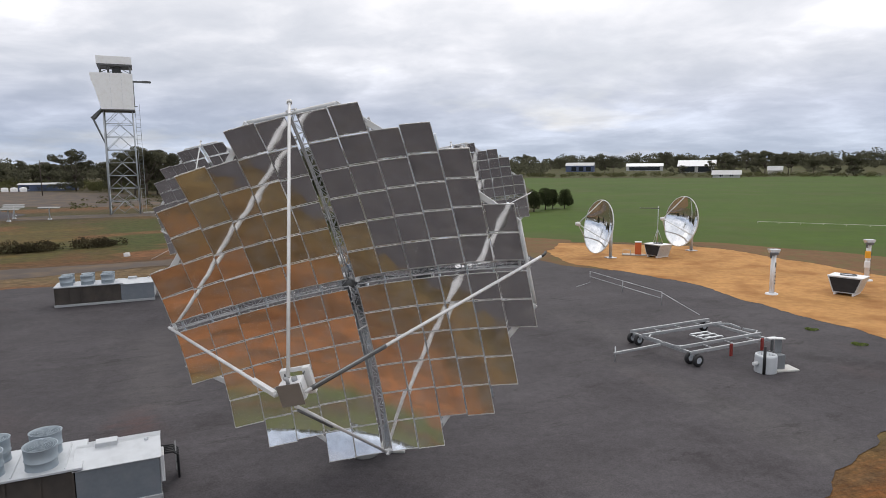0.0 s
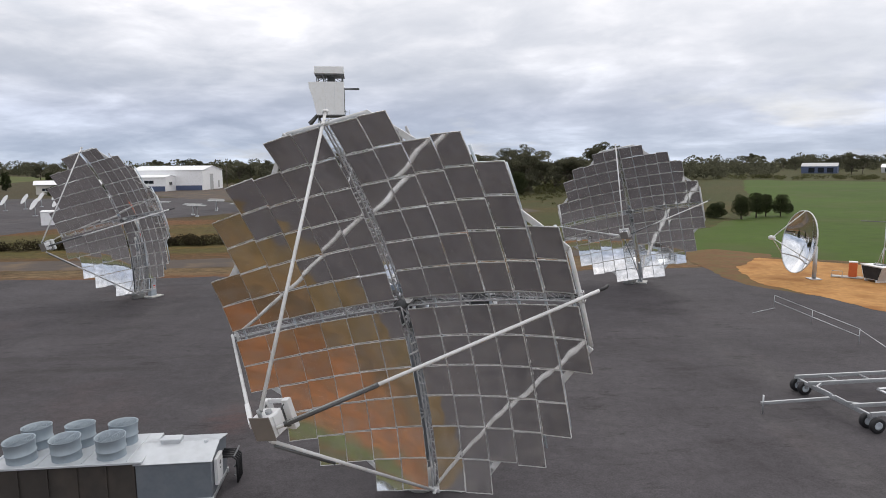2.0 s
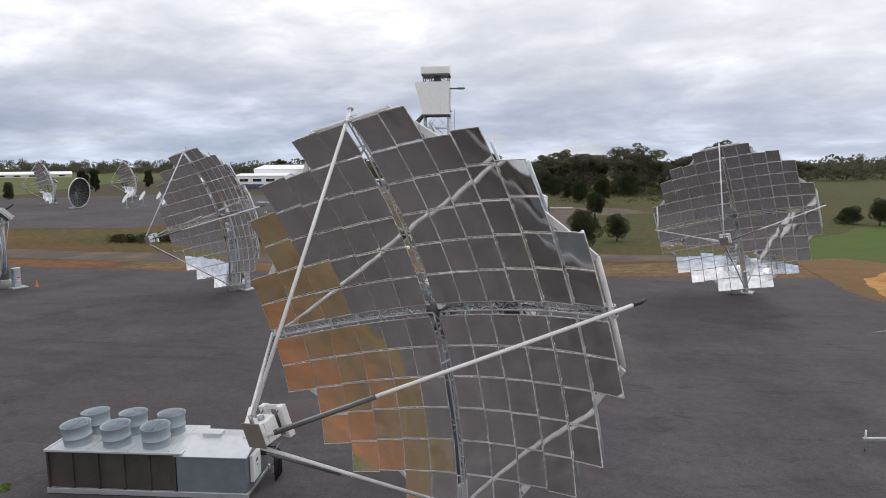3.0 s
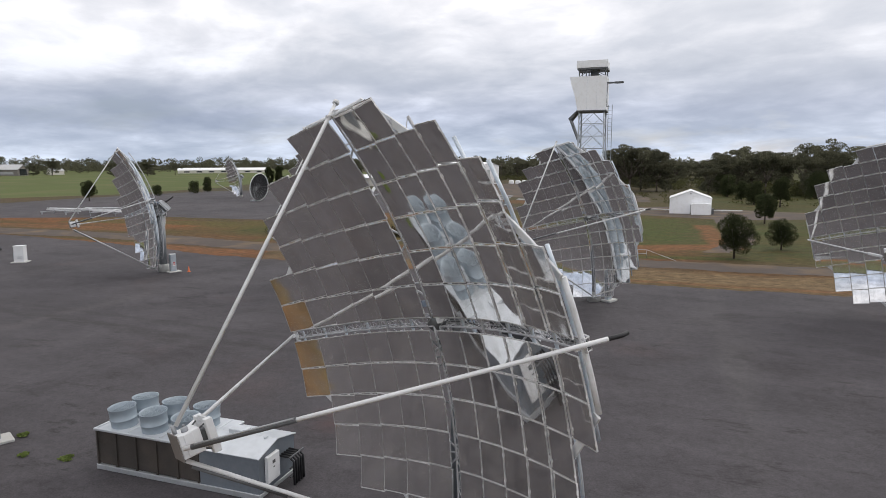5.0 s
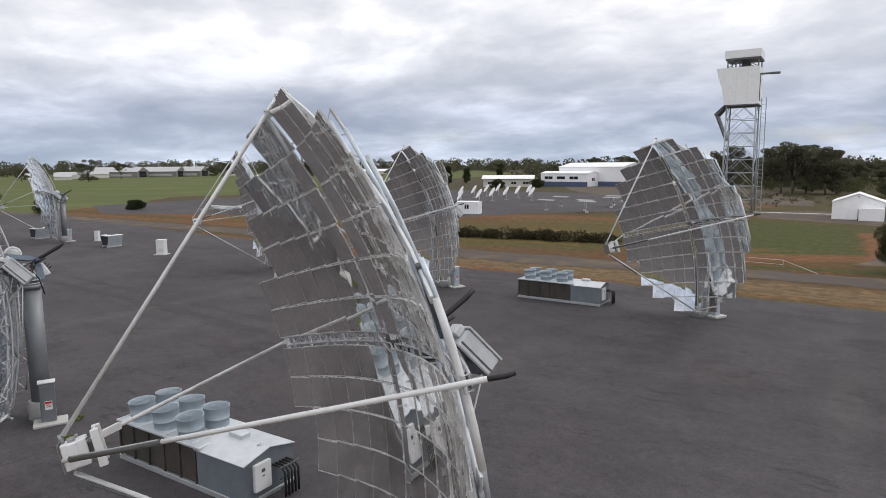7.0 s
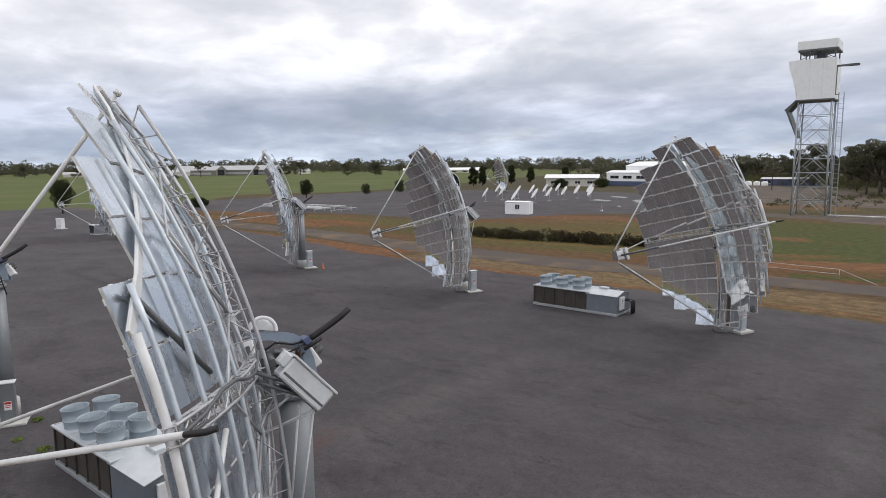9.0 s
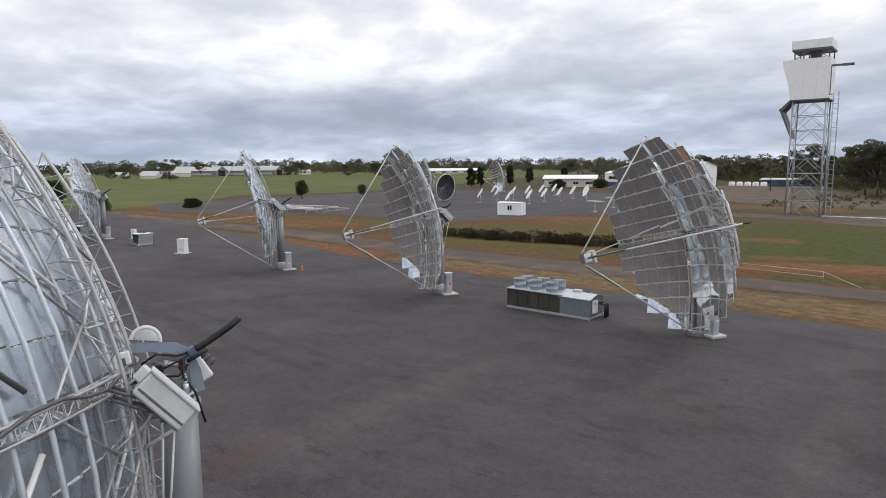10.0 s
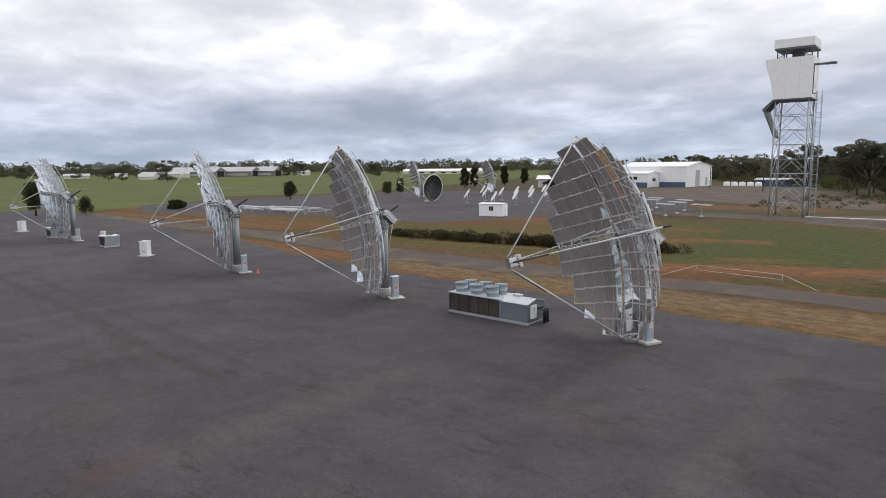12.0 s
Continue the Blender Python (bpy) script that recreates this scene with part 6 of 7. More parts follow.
gable_house("pale_shed", pose(186, 715, 0, 0, 0, -17), 38, 14, 5, 8, "long open farm shed with a pale roof", "shed", wall=roof_grey, roof=roof_white, openings=[("front", 0, 2.4, 32, 3.6, pane_or_bay_dark, "bay")])
gable_house("white_barn", pose(205, 605, 0, 0, 0, -22), 29, 16, 6.5, 11, "open barn with a pale roof among gum trees", "barn", wall=roof_grey, roof=roof_white, openings=[("front", -7, 3.0, 11, 5.2, pane_or_bay_dark, "bay"), ("front", 7, 3.0, 11, 5.2, pane_or_bay_dark, "bay")], overhang=2)
gable_house("grey_roofed_house", pose(161, 419, 0, 0, 0, -22), 16, 10, 2.2, 4.6, "grey low house beyond the green crop", "house", wall=roof_grey, roof=roof_grey, openings=[("front", -3, 1.4, 2, 1.2, pane_or_bay_dark, "window"), ("front", 3, 1.4, 2, 1.2, pane_or_bay_dark, "window")], overhang=0.8)
gable_house("white_house", pose(228, 500, 0, 0, 0, -25), 10, 8, 3, 6, "white house among the gum trees", "house", wall=wall_cream)

# irrigation pipe across the crop, a single pipe on short posts, no wire fence
fence = tagged(new("field_fence"), "thin pale irrigation pipe on short posts across the green crop", "fence")
for k in range(14):
    bm = bmesh.new()
    p0 = Vector((52, 118, 0)).lerp(Vector((92, 98, 0)), k / 13)
    tube(bm, p0, p0 + Vector((0, 0, 0.35)), 0.05, 5)
    part("post", bm, wall_cream, fence)
bm = bmesh.new()
tube(bm, (52, 118, 0.3), (92, 98, 0.3), 0.035, 5)
part("pipe", bm, wall_cream, fence, "pale irrigation pipe")


# ---- older test dishes, fan-backed dish, heliostats ----
def build_round_test(m, label, tilt):
    ob = thing("fan_dish", m, label, "round dish", "test dishes")
    R, F = 4.2, 4.2
    hub = pose(0, 0, 4.6) @ pose(0, 0, 0, tilt)
    bm = bmesh.new()
    lathe(bm, [(max(0.05, R * i / 8), (R * i / 8) ** 2 / (4 * F)) for i in range(9)], 32, hub @ pose(0, 0, 0, 90))
    part("bowl", bm, black_rubber, ob, "dark hollow bowl")
    bm = bmesh.new()
    for k in range(24):
        a = k * math.tau / 24
        pts = [hub @ Vector((r * math.cos(a), -r * r / (4 * F) - 0.05, r * math.sin(a))) for r in (0.5, 1.8, 3.2, R)]
        chord(bm, pts, 0.022, 4)
    part("rib", bm, galv, ob, "pale radial ribs")
    bm = bmesh.new()
    lathe(bm, [(R, R * R / (4 * F)), (R + 0.15, R * R / (4 * F)), (R + 0.15, R * R / (4 * F) + 0.2), (R, R * R / (4 * F) + 0.2)], 32, hub @ pose(0, 0, 0, 90))
    part("rim", bm, white_paint, ob)
    bm = bmesh.new()
    tube(bm, (0, 1.0, 0), (0, 0.9, 4.4), 0.3, 12)
    tube(bm, (0, 0.9, 4.4), hub @ Vector((0, 0, 0)), 0.3, 12)
    block(bm, (2.0, 2.0, 0.4), Matrix.Translation((0, 1.0, 0.2)), 0.03)
    part("stand", bm, galv, ob)
    return ob


build_round_test(pose(-179, 106.0, 0, 0, 0, 112), "round dark ribbed dish with a pale rim on a stand", 6)
copy_thing(first_dish, pose(-204, 113, 0, 0, 0, -8))
copy_thing(first_dish, pose(-222, 152, 0, 0, 0, -8))


def build_mini(m):
    ob = thing("heliostat", m, "round white tilted heliostat mirror on a thin post", "heliostat", "round heliostats")
    bm = bmesh.new()
    tube(bm, (0, 0, 0), (0, 0, 2.7), 0.14, 8)
    block(bm, (1.0, 1.0, 0.15), Matrix.Translation((0, 0, 0.1)))
    part("post", bm, galv, ob)
    bm = bmesh.new()
    hub = pose(0, 0, 2.9, 0, 58, 0)
    lathe(bm, [(0.02, 0.0), (1.0, 0.08), (1.6, 0.2), (1.65, 0.2), (1.65, 0.12), (0.9, -0.05), (0.02, -0.12)], 24, hub)
    part("face", bm, white_paint, ob, "round white face")
    bm = bmesh.new()
    for y in (-1.2, 1.2):
        tube(bm, hub @ Vector((-1.1, y * 0.8, -0.1)), (0.2, y * 0.2, 2.3), 0.06, 6)
    part("frame", bm, galv, ob)
    return ob


MINI_AT = [(-165.8, 112.8), (-193, 132), (-173.3, 122.9), (-174.1, 129.3), (-179.2, 137.9), (-151.1, 121.5), (-184.8, 147.0), (-157.9, 131.0), (-188, 154.5), (-161.9, 139.3), (-166.6, 147.6), (-171.7, 156.5), (-146.5, 112), (-153, 143)]
mini = build_mini(pose(*MINI_AT[0], 0.02, 0, 0, -108))
for x, y in MINI_AT[1:]:
    copy_thing(mini, pose(x, y, 0.02, 0, 0, -108))


def build_table(m):
    ob = thing("flat_heliostat", m, "flat grey heliostat panel laid level on a thin post", "heliostat", "flat heliostats")
    bm = bmesh.new()
    tube(bm, (0, 0, 0), (0, 0, 2.5), 0.13, 8)
    lathe(bm, [(0.001, 0.3), (0.35, 0.3), (0.45, 0.0)], 10)
    part("post", bm, galv, ob)
    bm = bmesh.new()
    block(bm, (4.2, 2.6, 0.08), pose(0, 0, 2.65, 3, 2), 0.01)
    block(bm, (3.6, 0.12, 0.14), pose(0, 0, 2.53))
    part("panel", bm, rust, ob)
    return ob


TABLE_AT = [(-99.4, 130.3), (-93.5, 135.0), (-103.5, 137.5), (-110, 126), (-114.5, 139.5), (-116.5, 119), (-105.5, 122.5), (-120, 146), (-126, 132), (-109, 145)]
table = build_table(pose(*TABLE_AT[0], 0, 0, 0, 28))
for x, y in TABLE_AT[1:]:
    copy_thing(table, pose(x, y, 0, 0, 0, 28))

# stacked pipes and a power pole
pipes = thing("pipe_stack", pose(-158, 55, 0.03, 0, 0, 32), "stack of pale steel tubes and frames on low trestles", "pipe stack")
rng = random.Random(3)
for k in range(16):
    bm = bmesh.new()
    y = rng.uniform(-3.5, 3.5)
    x0 = rng.uniform(-17, 4)
    ln = rng.uniform(8, 14)
    z = rng.choice((0.75, 0.95, 1.15, 1.3))
    tube(bm, (x0, y, z), (x0 + ln, y + rng.uniform(-1, 1), z), rng.uniform(0.08, 0.16), 8)
    part("pipe", bm, white_steel, pipes)
for x in (-14, -7, 0, 7, 13):
    bm = bmesh.new()
    block(bm, (0.15, 8, 0.15), Matrix.Translation((x, 0, 0.6)))
    for y in (-3.6, 0, 3.6):
        block(bm, (0.15, 0.15, 0.6), Matrix.Translation((x, y, 0.3)))
    part("trestle", bm, galv, pipes)

for x, y, h in ((-172, 246, 14), (-205, 252, 12)):
    pole = thing("power_pole", pose(x, y, 0, 0, 0, 20), "tall plain timber power pole with a cross arm", "power pole", "power poles")
    bm = bmesh.new()
    tube(bm, (0, 0, 0), (0, 0, h), 0.2, 8, 0.13)
    part("pole", bm, bark, pole)
    bm = bmesh.new()
    block(bm, (2.6, 0.15, 0.15), Matrix.Translation((0, 0, h - 1.2)))
    part("cross_arm", bm, bark, pole)

bin_box = tagged(new("pit_cover"), "small white square pit cover in dry grass", "pit cover")
bm = bmesh.new()
block(bm, (0.6, 0.6, 0.5), Matrix.Translation((0, 0, 0.2)), 0.03)
part("box", bm, white_paint, bin_box)
bin_box.matrix_basis = pose(-44.8, 78.5, 0)

cone = thing("traffic_cone", pose(-61.2, 36.9, 0.03), "small orange traffic cone on gravel", "traffic cone")
bm = bmesh.new()
lathe(bm, [(0.001, 0.6), (0.03, 0.6), (0.13, 0.04), (0.2, 0.04), (0.2, 0.0)], 14)
part("cone", bm, orange_paint, cone)


# ---- plants ----
def leaf_cloud(clumps, count, size, seed, flat=0.7):
    """Many small leaf cards spread through ball-shaped clumps (middle, radius), as one mesh."""
    g = np.random.default_rng(seed)
    tot = sum(r * r for _, r in clumps)
    vs, fs = [], []
    for c, r in clumps:
        k = max(6, int(count * r * r / tot))
        v = g.normal(size=(k, 3))
        v /= np.linalg.norm(v, axis=1)[:, None]
        rad = r * g.uniform(0.35, 1.0, k) ** 0.5
        p = np.array(c) + v * rad[:, None] * np.array((1, 1, flat))
        a = g.normal(size=(k, 3)) + v * 0.5
        a /= np.linalg.norm(a, axis=1)[:, None]
        b = np.cross(a, g.normal(size=(k, 3)))
        b /= np.linalg.norm(b, axis=1)[:, None]
        sz = size * g.uniform(0.55, 1.35, (k, 1))
        quad = np.stack([p - a * sz, p - b * sz * 0.6, p + a * sz, p + b * sz * 0.6], axis=1)
        base = len(vs)
        vs.extend(quad.reshape(-1, 3).tolist())
        fs.extend([(base + 4 * i, base + 4 * i + 1, base + 4 * i + 2, base + 4 * i + 3) for i in range(k)])
    return vs, fs


def mesh_from(name, vs, fs, material):
    me = bpy.data.meshes.new(name)
    me.from_pydata(vs, [], fs)
    me.materials.append(material)
    return me


def build_gum(m, seed, h, label="tall grey-green gum tree with an open uneven crown", low=False):
    rng = random.Random(seed)
    ob = thing("gum_tree", m, label, "tree", "gum trees")
    bm = bmesh.new()
    fork = Vector((rng.uniform(-0.4, 0.4), rng.uniform(-0.4, 0.4), h * rng.uniform(0.2, 0.32)))
    tube(bm, (0, 0, -0.1), fork, h * 0.019, 9, h * 0.014)
    clumps = []
    for k in range(rng.randint(6, 8)):
        a = k * 0.95 + rng.uniform(-0.4, 0.4)
        rad = h * rng.uniform(0.12, 0.40)
        tip = Vector((rad * math.cos(a), rad * math.sin(a), h * rng.uniform(0.55, 0.86)))
        way = [fork]
        for f in (0.3, 0.6, 0.82):
            way.append(fork.lerp(tip, f) + Vector((rng.uniform(-1, 1), rng.uniform(-1, 1), 1.2 * math.sin(f * 3.0))) * h * 0.035)
        way.append(tip)
        for q, (p0, p1) in enumerate(zip(way, way[1:])):
            tube(bm, p0, p1, h * (0.0115 - 0.0025 * q), 6, h * (0.009 - 0.0025 * q + 0.001))
        for q in range(rng.randint(4, 6)):
            off = Vector((rng.uniform(-1, 1), rng.uniform(-1, 1), rng.uniform(-0.4, 0.5))) * h * 0.12
            clumps.append((tuple(tip + off), h * rng.uniform(0.06, 0.12)))
        for f in (0.6, 0.82):
            if rng.random() < 0.75:
                off = Vector((rng.uniform(-1, 1), rng.uniform(-1, 1), rng.uniform(-0.3, 0.3))) * h * 0.07
                clumps.append((tuple(fork.lerp(tip, f) + off), h * rng.uniform(0.05, 0.085)))
    for k in range(5):
        clumps.append(((rng.uniform(-0.14, 0.14) * h, rng.uniform(-0.14, 0.14) * h, h * rng.uniform(0.72, 0.93)), h * rng.uniform(0.07, 0.1)))
    if low:
        for k in range(9):
            a = rng.uniform(0, math.tau)
            rad = h * rng.uniform(0.1, 0.32)
            clumps.append(((rad * math.cos(a), rad * math.sin(a), h * rng.uniform(0.12, 0.42)), h * rng.uniform(0.09, 0.15)))
    part("trunk", bm, bark, ob)
    vs, fs = leaf_cloud(clumps, 15000, h * 0.0112, seed, 0.62)
    crown = new("crown", mesh_from("crown", vs, fs, leaf_gum))
    crown.parent = ob
    return ob


def build_shrub(m, seed, h, w, name, label, trunk=0.12, mat=None):
    rng = random.Random(seed)
    ob = thing(name, m, label, "shrub" if trunk < 0.1 else "tree", "")
    bm = bmesh.new()
    tube(bm, (0, 0, -0.05), (0, 0, h * 0.5), h * 0.03, 7, h * 0.015)
    clumps = []
    for k in range(26):
        z = trunk * h + (1 - trunk) * h * (0.1 + 0.8 * (k + 0.5) / 26)
        t = (z / h - trunk) / (1 - trunk)
        spread = w / 2 * math.sqrt(max(0.05, 1 - (1.75 * t - 0.7) ** 2)) * 0.74
        a = k * 2.4 + rng.uniform(-0.5, 0.5)
        f = rng.uniform(0.35, 1)
        clumps.append(((spread * math.cos(a) * f, spread * math.sin(a) * f, z), w * rng.uniform(0.13, 0.22)))
        if k % 5 == 0:
            tube(bm, (0, 0, h * 0.25), (clumps[-1][0][0] * 0.8, clumps[-1][0][1] * 0.8, z), h * 0.012, 5)
    part("trunk", bm, bark, ob)
    vs, fs = leaf_cloud(clumps, 26000, max(h, w) * 0.0105, seed, min(0.9, 1.1 * h / w))
    crown = new("crown", mesh_from("crown", vs, fs, mat or leaf_dark))
    crown.parent = ob
    return ob


GUMS = [build_gum(pose(-150, 265, 0), 11, 17), build_gum(pose(-128, 252, 0, 0, 0, 40), 12, 19, "broad grey-green gum tree with leaves down to the ground", True), build_gum(pose(-100, 262, 0), 13, 15, "broad grey-green gum tree with leaves down to the ground", True), build_gum(pose(-186, 290, 0), 14, 20, "broad grey-green gum tree with leaves down to the ground", True), build_gum(pose(-62, 250, 0), 15, 18, "broad grey-green gum tree with leaves down to the ground", True), build_gum(pose(-30, 262, 0), 16, 21)]
rng = random.Random(21)
spots = []
for k in range(62):       # belt of gums behind the tower and the hall
    u = rng.uniform(0, 1)
    spots.append((-345 + 330 * u + rng.uniform(-8, 8), 378 - 118 * u + rng.uniform(-6, 80), rng.uniform(0.5, 0.85)))
for x, y in ((-215, 322), (-95, 228), (-118, 240), (-78, 236), (-160, 262), (-140, 250), (-48, 246), (-58, 232), (-20, 280), (-8, 300), (-35, 300), (-45, 330), (-60, 350), (-15, 420)):
    spots.append((x, y + 14, rng.uniform(0.55, 0.8)))
for k in range(34):       # gums beyond the green crop, behind and beside the far sheds
    u = k / 33
    ang = radians(86 - 36 * u + rng.uniform(-0.8, 0.8))
    r = rng.uniform(500, 570) if u > 0.52 else rng.uniform(760, 900)
    spots.append((r * math.cos(ang), r * math.sin(ang), rng.uniform(0.62, 1.0) * (1.0 if u > 0.52 else 1.15)))
for x, y, f in ((-588, 29, 1.25), (-640, -8, 0.8), (-650, -20, 0.75), (-700, 60, 0.8), (-519, 306, 0.7), (-640, 230, 0.9), (-690, 250, 0.9), (-660, 205, 0.8), (-560, 420, 0.9), (-470, 470, 0.9), (-429, 435, 0.9), (-760, 175, 1.0), (-770, 160, 0.9), (-780, -60, 1.0), (-790, -110, 0.9), (-380, 420, 0.9), (-655, 262, 0.8)):
    spots.append((x, y, f))
for k in range(21):       # tall close gums beyond the tower
    u = (k + rng.uniform(-0.45, 0.45)) / 20
    spots.append((-200 + 194 * u, 300 - 42 * u + rng.uniform(-4, 40), rng.choice((0.45, 0.6, 0.72, 0.88)) * rng.uniform(0.95, 1.08)))
for x, y, f in ((-62, 268, 1.16), (-126, 240, 0.95), (-134, 246, 0.85), (-117, 245, 0.76), (-92, 250, 0.9), (-84, 254, 0.8)):
    spots.append((x, y, f))      # the tallest, beside the track
for ang, r, f in ((78.7, 640, 0.8), (78.0, 655, 0.75), (73.3, 520, 0.34), (72.4, 515, 0.42), (70.2, 560, 0.75), (69.3, 600, 0.9), (68.5, 560, 0.8), (66.2, 540, 0.9), (65.4, 560, 0.95)):
    spots.append((r * math.cos(radians(ang)), r * math.sin(radians(ang)), f))      # gums between the far sheds
for i, (x, y, f) in enumerate(spots):
    t = copy_thing(GUMS[i % 6], pose(x, y, 0, 0, 0, rng.uniform(0, 360)))
    t.scale = (f * rng.uniform(0.95, 1.3), f * rng.uniform(0.95, 1.3), f)

SHRUBS = [(-22.9, 89.4, 5.5, 5.4, "round_tree", "round dark green bushy tree on a short trunk"), (-21.6, 101.6, 4.0, 4.2, "round_tree", "round dark green bushy tree on a short trunk"),
          (-37.3, 138.6, 5.8, 4.6, "round_tree", "dark bushy tree in rough grass"), (-81.4, 226.4, 7.6, 6.8, "shrub", "dark bushy shrub in rough grass"), (-71, 212, 6.0, 4.4, "shrub", "dark bushy shrub in rough grass"), (-60.4, 194.0, 6.6, 6.1, "shrub", "dark bushy shrub in rough grass"), (-51.6, 188.2, 7.8, 5.4, "round_tree", "dark bushy tree in rough grass"), (-57, 236, 8.5, 8.0, "shrub", "broad dark shrub in rough grass"), (-92, 246, 7.5, 7.5, "shrub", "broad dark shrub in rough grass"),
          (14.0, 148.3, 4.9, 4.4, "round_tree", "small round dark tree at the edge of the crop"), (17.2, 153.3, 5.4, 4.4, "round_tree", "small round dark tree at the edge of the crop"), (19.4, 157.2, 5.0, 3.6, "round_tree", "small round dark tree at the edge of the crop"), (22.3, 157.6, 4.8, 4.3, "round_tree", "small round dark tree at the edge of the crop"), (24.8, 166.4, 2.4, 2.6, "shrub", "small dark shrub at the edge of the crop"), (9, 150, 3.2, 5.0, "shrub", "low dark shrub at the edge of the crop"),
          (-220.5, 68.6, 6.6, 5.2, "pasture_tree", "dark upright bushy tree at the pasture's edge"), (-188, 30.5, 2.6, 6.4, "shrub", "low round dark shrub at the pasture's edge"), (-179, -3, 8.6, 6.6, "pasture_tree", "dark upright bushy tree at the pasture's edge"), (-181, 8, 4.6, 4.4, "shrub", "dark shrub at the pasture's edge"),
          (-238, 96.2, 4.2, 4.4, "shrub", "dark shrub beside the gravel yard"), (-247.5, 114.2, 5.2, 5.0, "shrub", "dark shrub beside the gravel yard"), (-252, 121.5, 6.6, 4.2, "cypress", "dark upright cypress beside the gravel yard"), (-293, 172, 10.5, 5.5, "cypress", "dark upright cypress beside the gravel yard"), (-290, 176, 11, 5.0, "cypress", "dark upright cypress beside the gravel yard"), (-310, 205, 11, 6.0, "cypress", "dark upright cypress beside the gravel yard"), (-322, 225, 10, 5.5, "cypress", "dark upright cypress beside the gravel yard"), (-330, 255, 9, 6, "cypress", "dark upright cypress beside the gravel yard"), (-248, 196, 4, 9, "shrub", "clipped dark shrub by the low house"), (-240, 214, 4, 9, "shrub", "clipped dark shrub by the low house")]
for i, (x, y, h, w, nm, lb) in enumerate(SHRUBS):
    build_shrub(pose(x, y, 0, 0, 0, 37 * i), 100 + i, h, w, nm, lb, trunk=0.18 if "tree" in nm else 0.03)

# weed tufts that grow through the gravel
for k, (x, y, w) in enumerate(((-19.2, 15.0, 0.4), (-23.1, 14.2, 0.35), (-20.8, 13.8, 0.3), (23.3, 42.4, 0.55), (24.4, 38.8, 0.6))):
    clumps = [((0.5 * w * math.cos(2.1 * q), 0.4 * w * math.sin(3.3 * q), 0.05), w * (0.35 + 0.1 * (q % 3))) for q in range(6)]
    vs, fs = leaf_cloud(clumps, 420, 0.045, 60 + k, 0.22)
    weed = new("weed_tuft", mesh_from("weed_tuft", vs, fs, green_blades))
    weed.matrix_basis = pose(x, y, 0.03)
    tagged(weed, "low tuft of green weeds on gravel", "weed", "weed tufts")

# row of low saltbush
rng = random.Random(8)
clumps = []
for k in range(150):
    t = k / 149
    x, y = -92 + 40 * t + rng.uniform(-1, 1), 63.5 + 27 * t ** 1.25 + rng.uniform(-1.1, 1.1)
    if noise.noise(Vector((x * 0.25, y * 0.25, 3.0))) > -0.32:
        clumps.append(((x, y + rng.uniform(-0.7, 0.7), rng.uniform(0.25, 0.8)), rng.choice((0.55, 0.8, 1.1, 1.45)) * rng.uniform(0.85, 1.1)))
vs, fs = leaf_cloud(clumps, 22000, 0.12, 31, 0.78)
hedge = new("saltbush_row", mesh_from("saltbush_row", vs, fs, leaf_hedge))
tagged(hedge, "long uneven row of low olive saltbush", "hedge", kind="stuff")

# far woods round the horizon
def wood_reach(a):
    if a < 1.45:
        return 900, 1150
    if a < 2.45:
        return 430, 720
    return 900, 1250


clumps = []
rng = random.Random(17)
for k in range(1150):
    a = rng.uniform(0.55, 3.75)
    lo, hi = wood_reach(a)
    r = rng.uniform(lo, hi)
    x, y = r * math.cos(a) - 10, r * math.sin(a) + 10
    h = rng.uniform(11, 21) * (1.15 if lo > 600 else 0.85)
    for q in range(5):
        clumps.append(((x + rng.uniform(-7, 7), y + rng.uniform(-7, 7), h * rng.uniform(0.15, 0.82)), h * rng.uniform(0.16, 0.3)))
vs, fs = leaf_cloud(clumps, 270000, 0.95, 41, 0.75)
woods = new("far_woods", mesh_from("far_woods", vs, fs, leaf_gum))
tagged(woods, "far dark belt of gum woodland along the horizon", "woodland", kind="stuff")
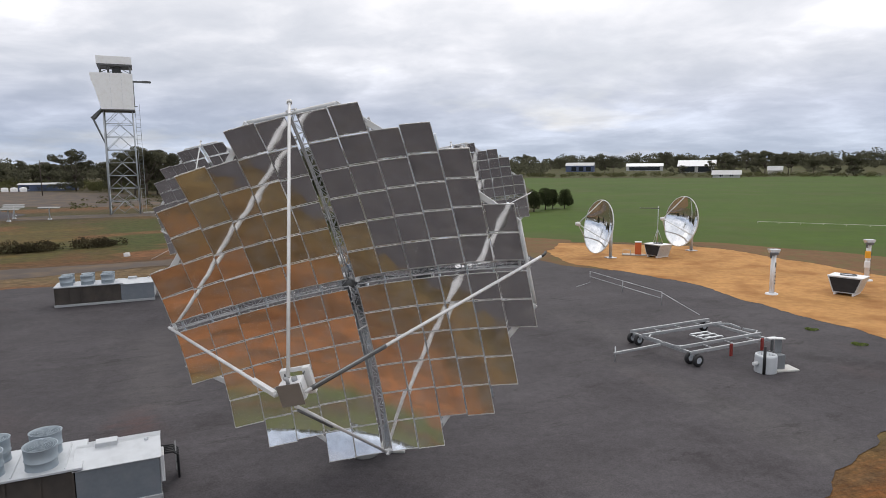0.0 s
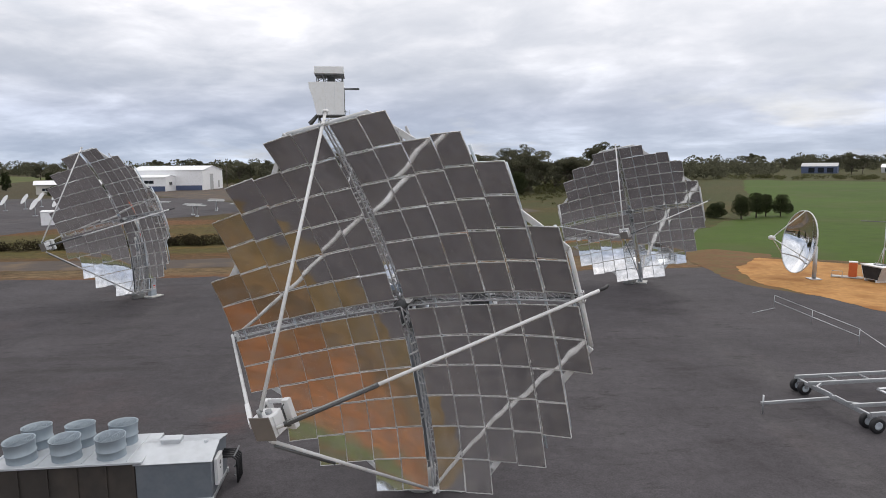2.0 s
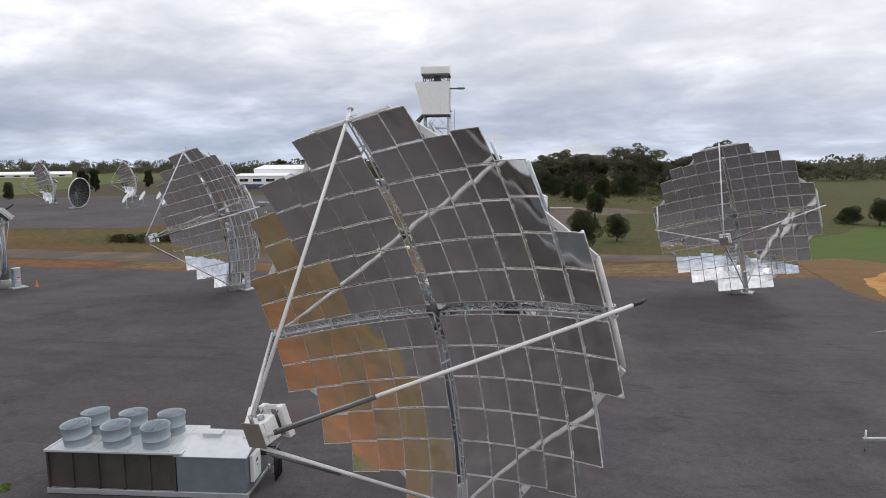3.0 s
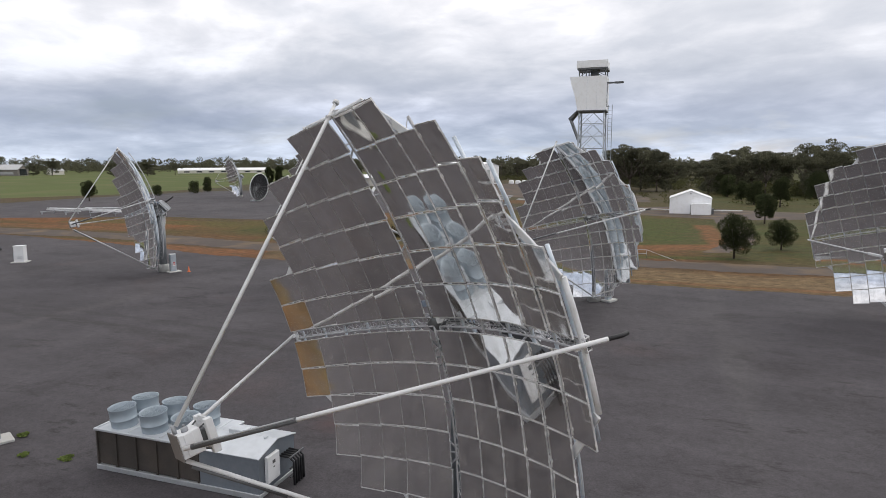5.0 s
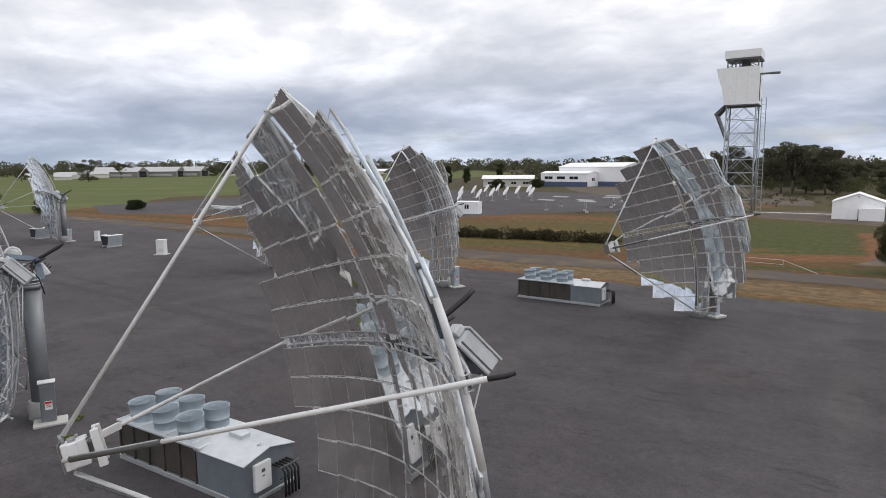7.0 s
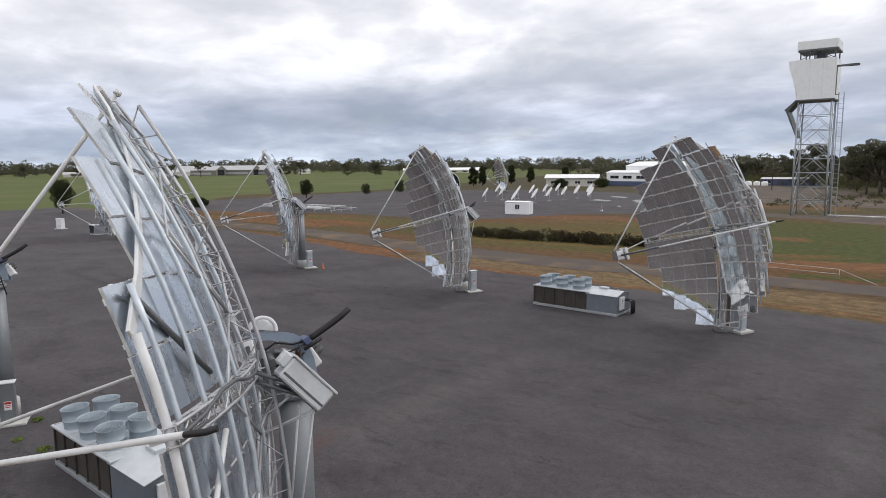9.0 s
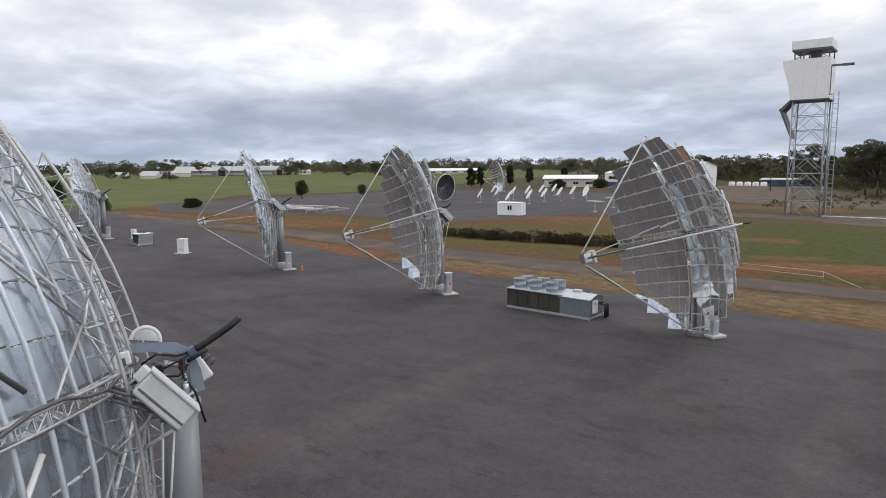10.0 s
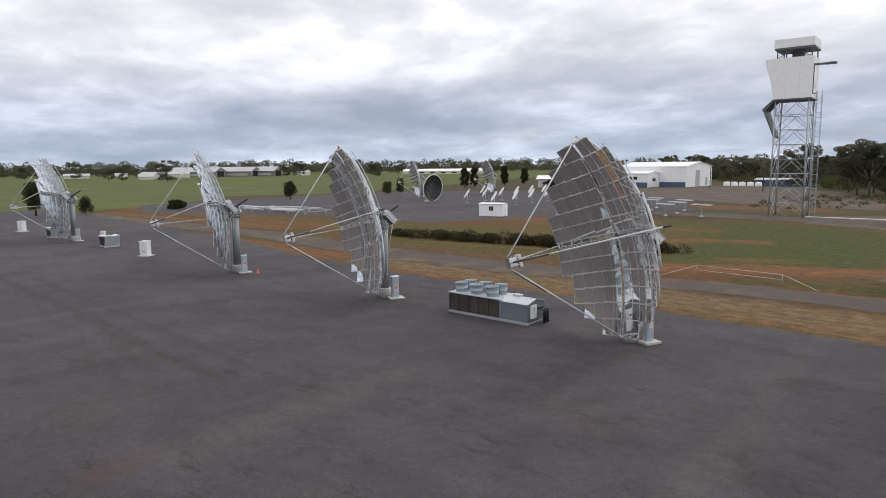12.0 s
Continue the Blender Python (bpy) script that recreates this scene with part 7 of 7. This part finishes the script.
# undergrowth that closes the belt below the crowns
clumps = []
for k in range(1300):
    a = -0.3 + 6.28 * k / 1300 + rng.uniform(-0.004, 0.004)
    r = (wood_reach(a)[1] if 0.55 < a < 3.75 else 1100) + rng.uniform(0, 50)
    clumps.append(((r * math.cos(a) - 10, r * math.sin(a) + 10, rng.uniform(2, 6)), rng.uniform(6, 9)))
vs, fs = leaf_cloud(clumps, 110000, 1.6, 43, 0.75)
under = new("far_undergrowth", mesh_from("far_undergrowth", vs, fs, leaf_gum))
tagged(under, "dense dark undergrowth below the far woodland", "woodland", kind="stuff")
# scrub between the tower and the gums, and along the far edges of the fields
clumps = []
for k in range(240):
    x, y = row_place(rng.uniform(-30, 95), rng.uniform(196, 270))
    clumps.append(((x, y, rng.uniform(0.0, 0.3)), rng.uniform(0.5, 1.5)))
for k in range(260):
    ang = radians(rng.uniform(50, 88))
    r = rng.uniform(455, 520)
    clumps.append(((r * math.cos(ang), r * math.sin(ang), rng.uniform(0.5, 1.8)), rng.uniform(1.2, 3.0)))
for k in range(420):
    u = rng.uniform(0, 1)
    clumps.append(((-345 + 330 * u + rng.uniform(-12, 12), 352 - 118 * u + rng.uniform(-10, 90), rng.uniform(0.6, 2.4)), rng.uniform(1.6, 4.0)))
for k in range(24):
    x, y = rng.uniform(-60, 5), rng.uniform(135, 230)
    clumps.append(((x, y, rng.uniform(0.1, 0.4)), rng.uniform(0.4, 0.9)))
vs, fs = leaf_cloud(clumps, 110000, 0.28, 47, 0.6)
scrub = new("scrub", mesh_from("scrub", vs, fs, leaf_scrub))
tagged(scrub, "low green scrub scattered over rough ground", "scrub", kind="stuff")


# ---- white pipe on the ground beside the tower ----
ground_pipe = thing("ground_pipe", Matrix(), "long thin white pipe lying on low blocks beside the tower", "pipe")
bm = bmesh.new()
tube(bm, (-80.5, 150.5, 0.3), (-52.0, 165.0, 0.3), 0.11, 8)
part("pipe", bm, white_paint, ground_pipe)
for k in range(5):
    bm = bmesh.new()
    block(bm, (0.25, 0.25, 0.2), pose(-80.5 + 28.5 * (k + 0.3) / 5, 150.5 + 14.5 * (k + 0.3) / 5, 0.1, 0, 0, 27), 0.01)
    part("support_block", bm, concrete, ground_pipe)
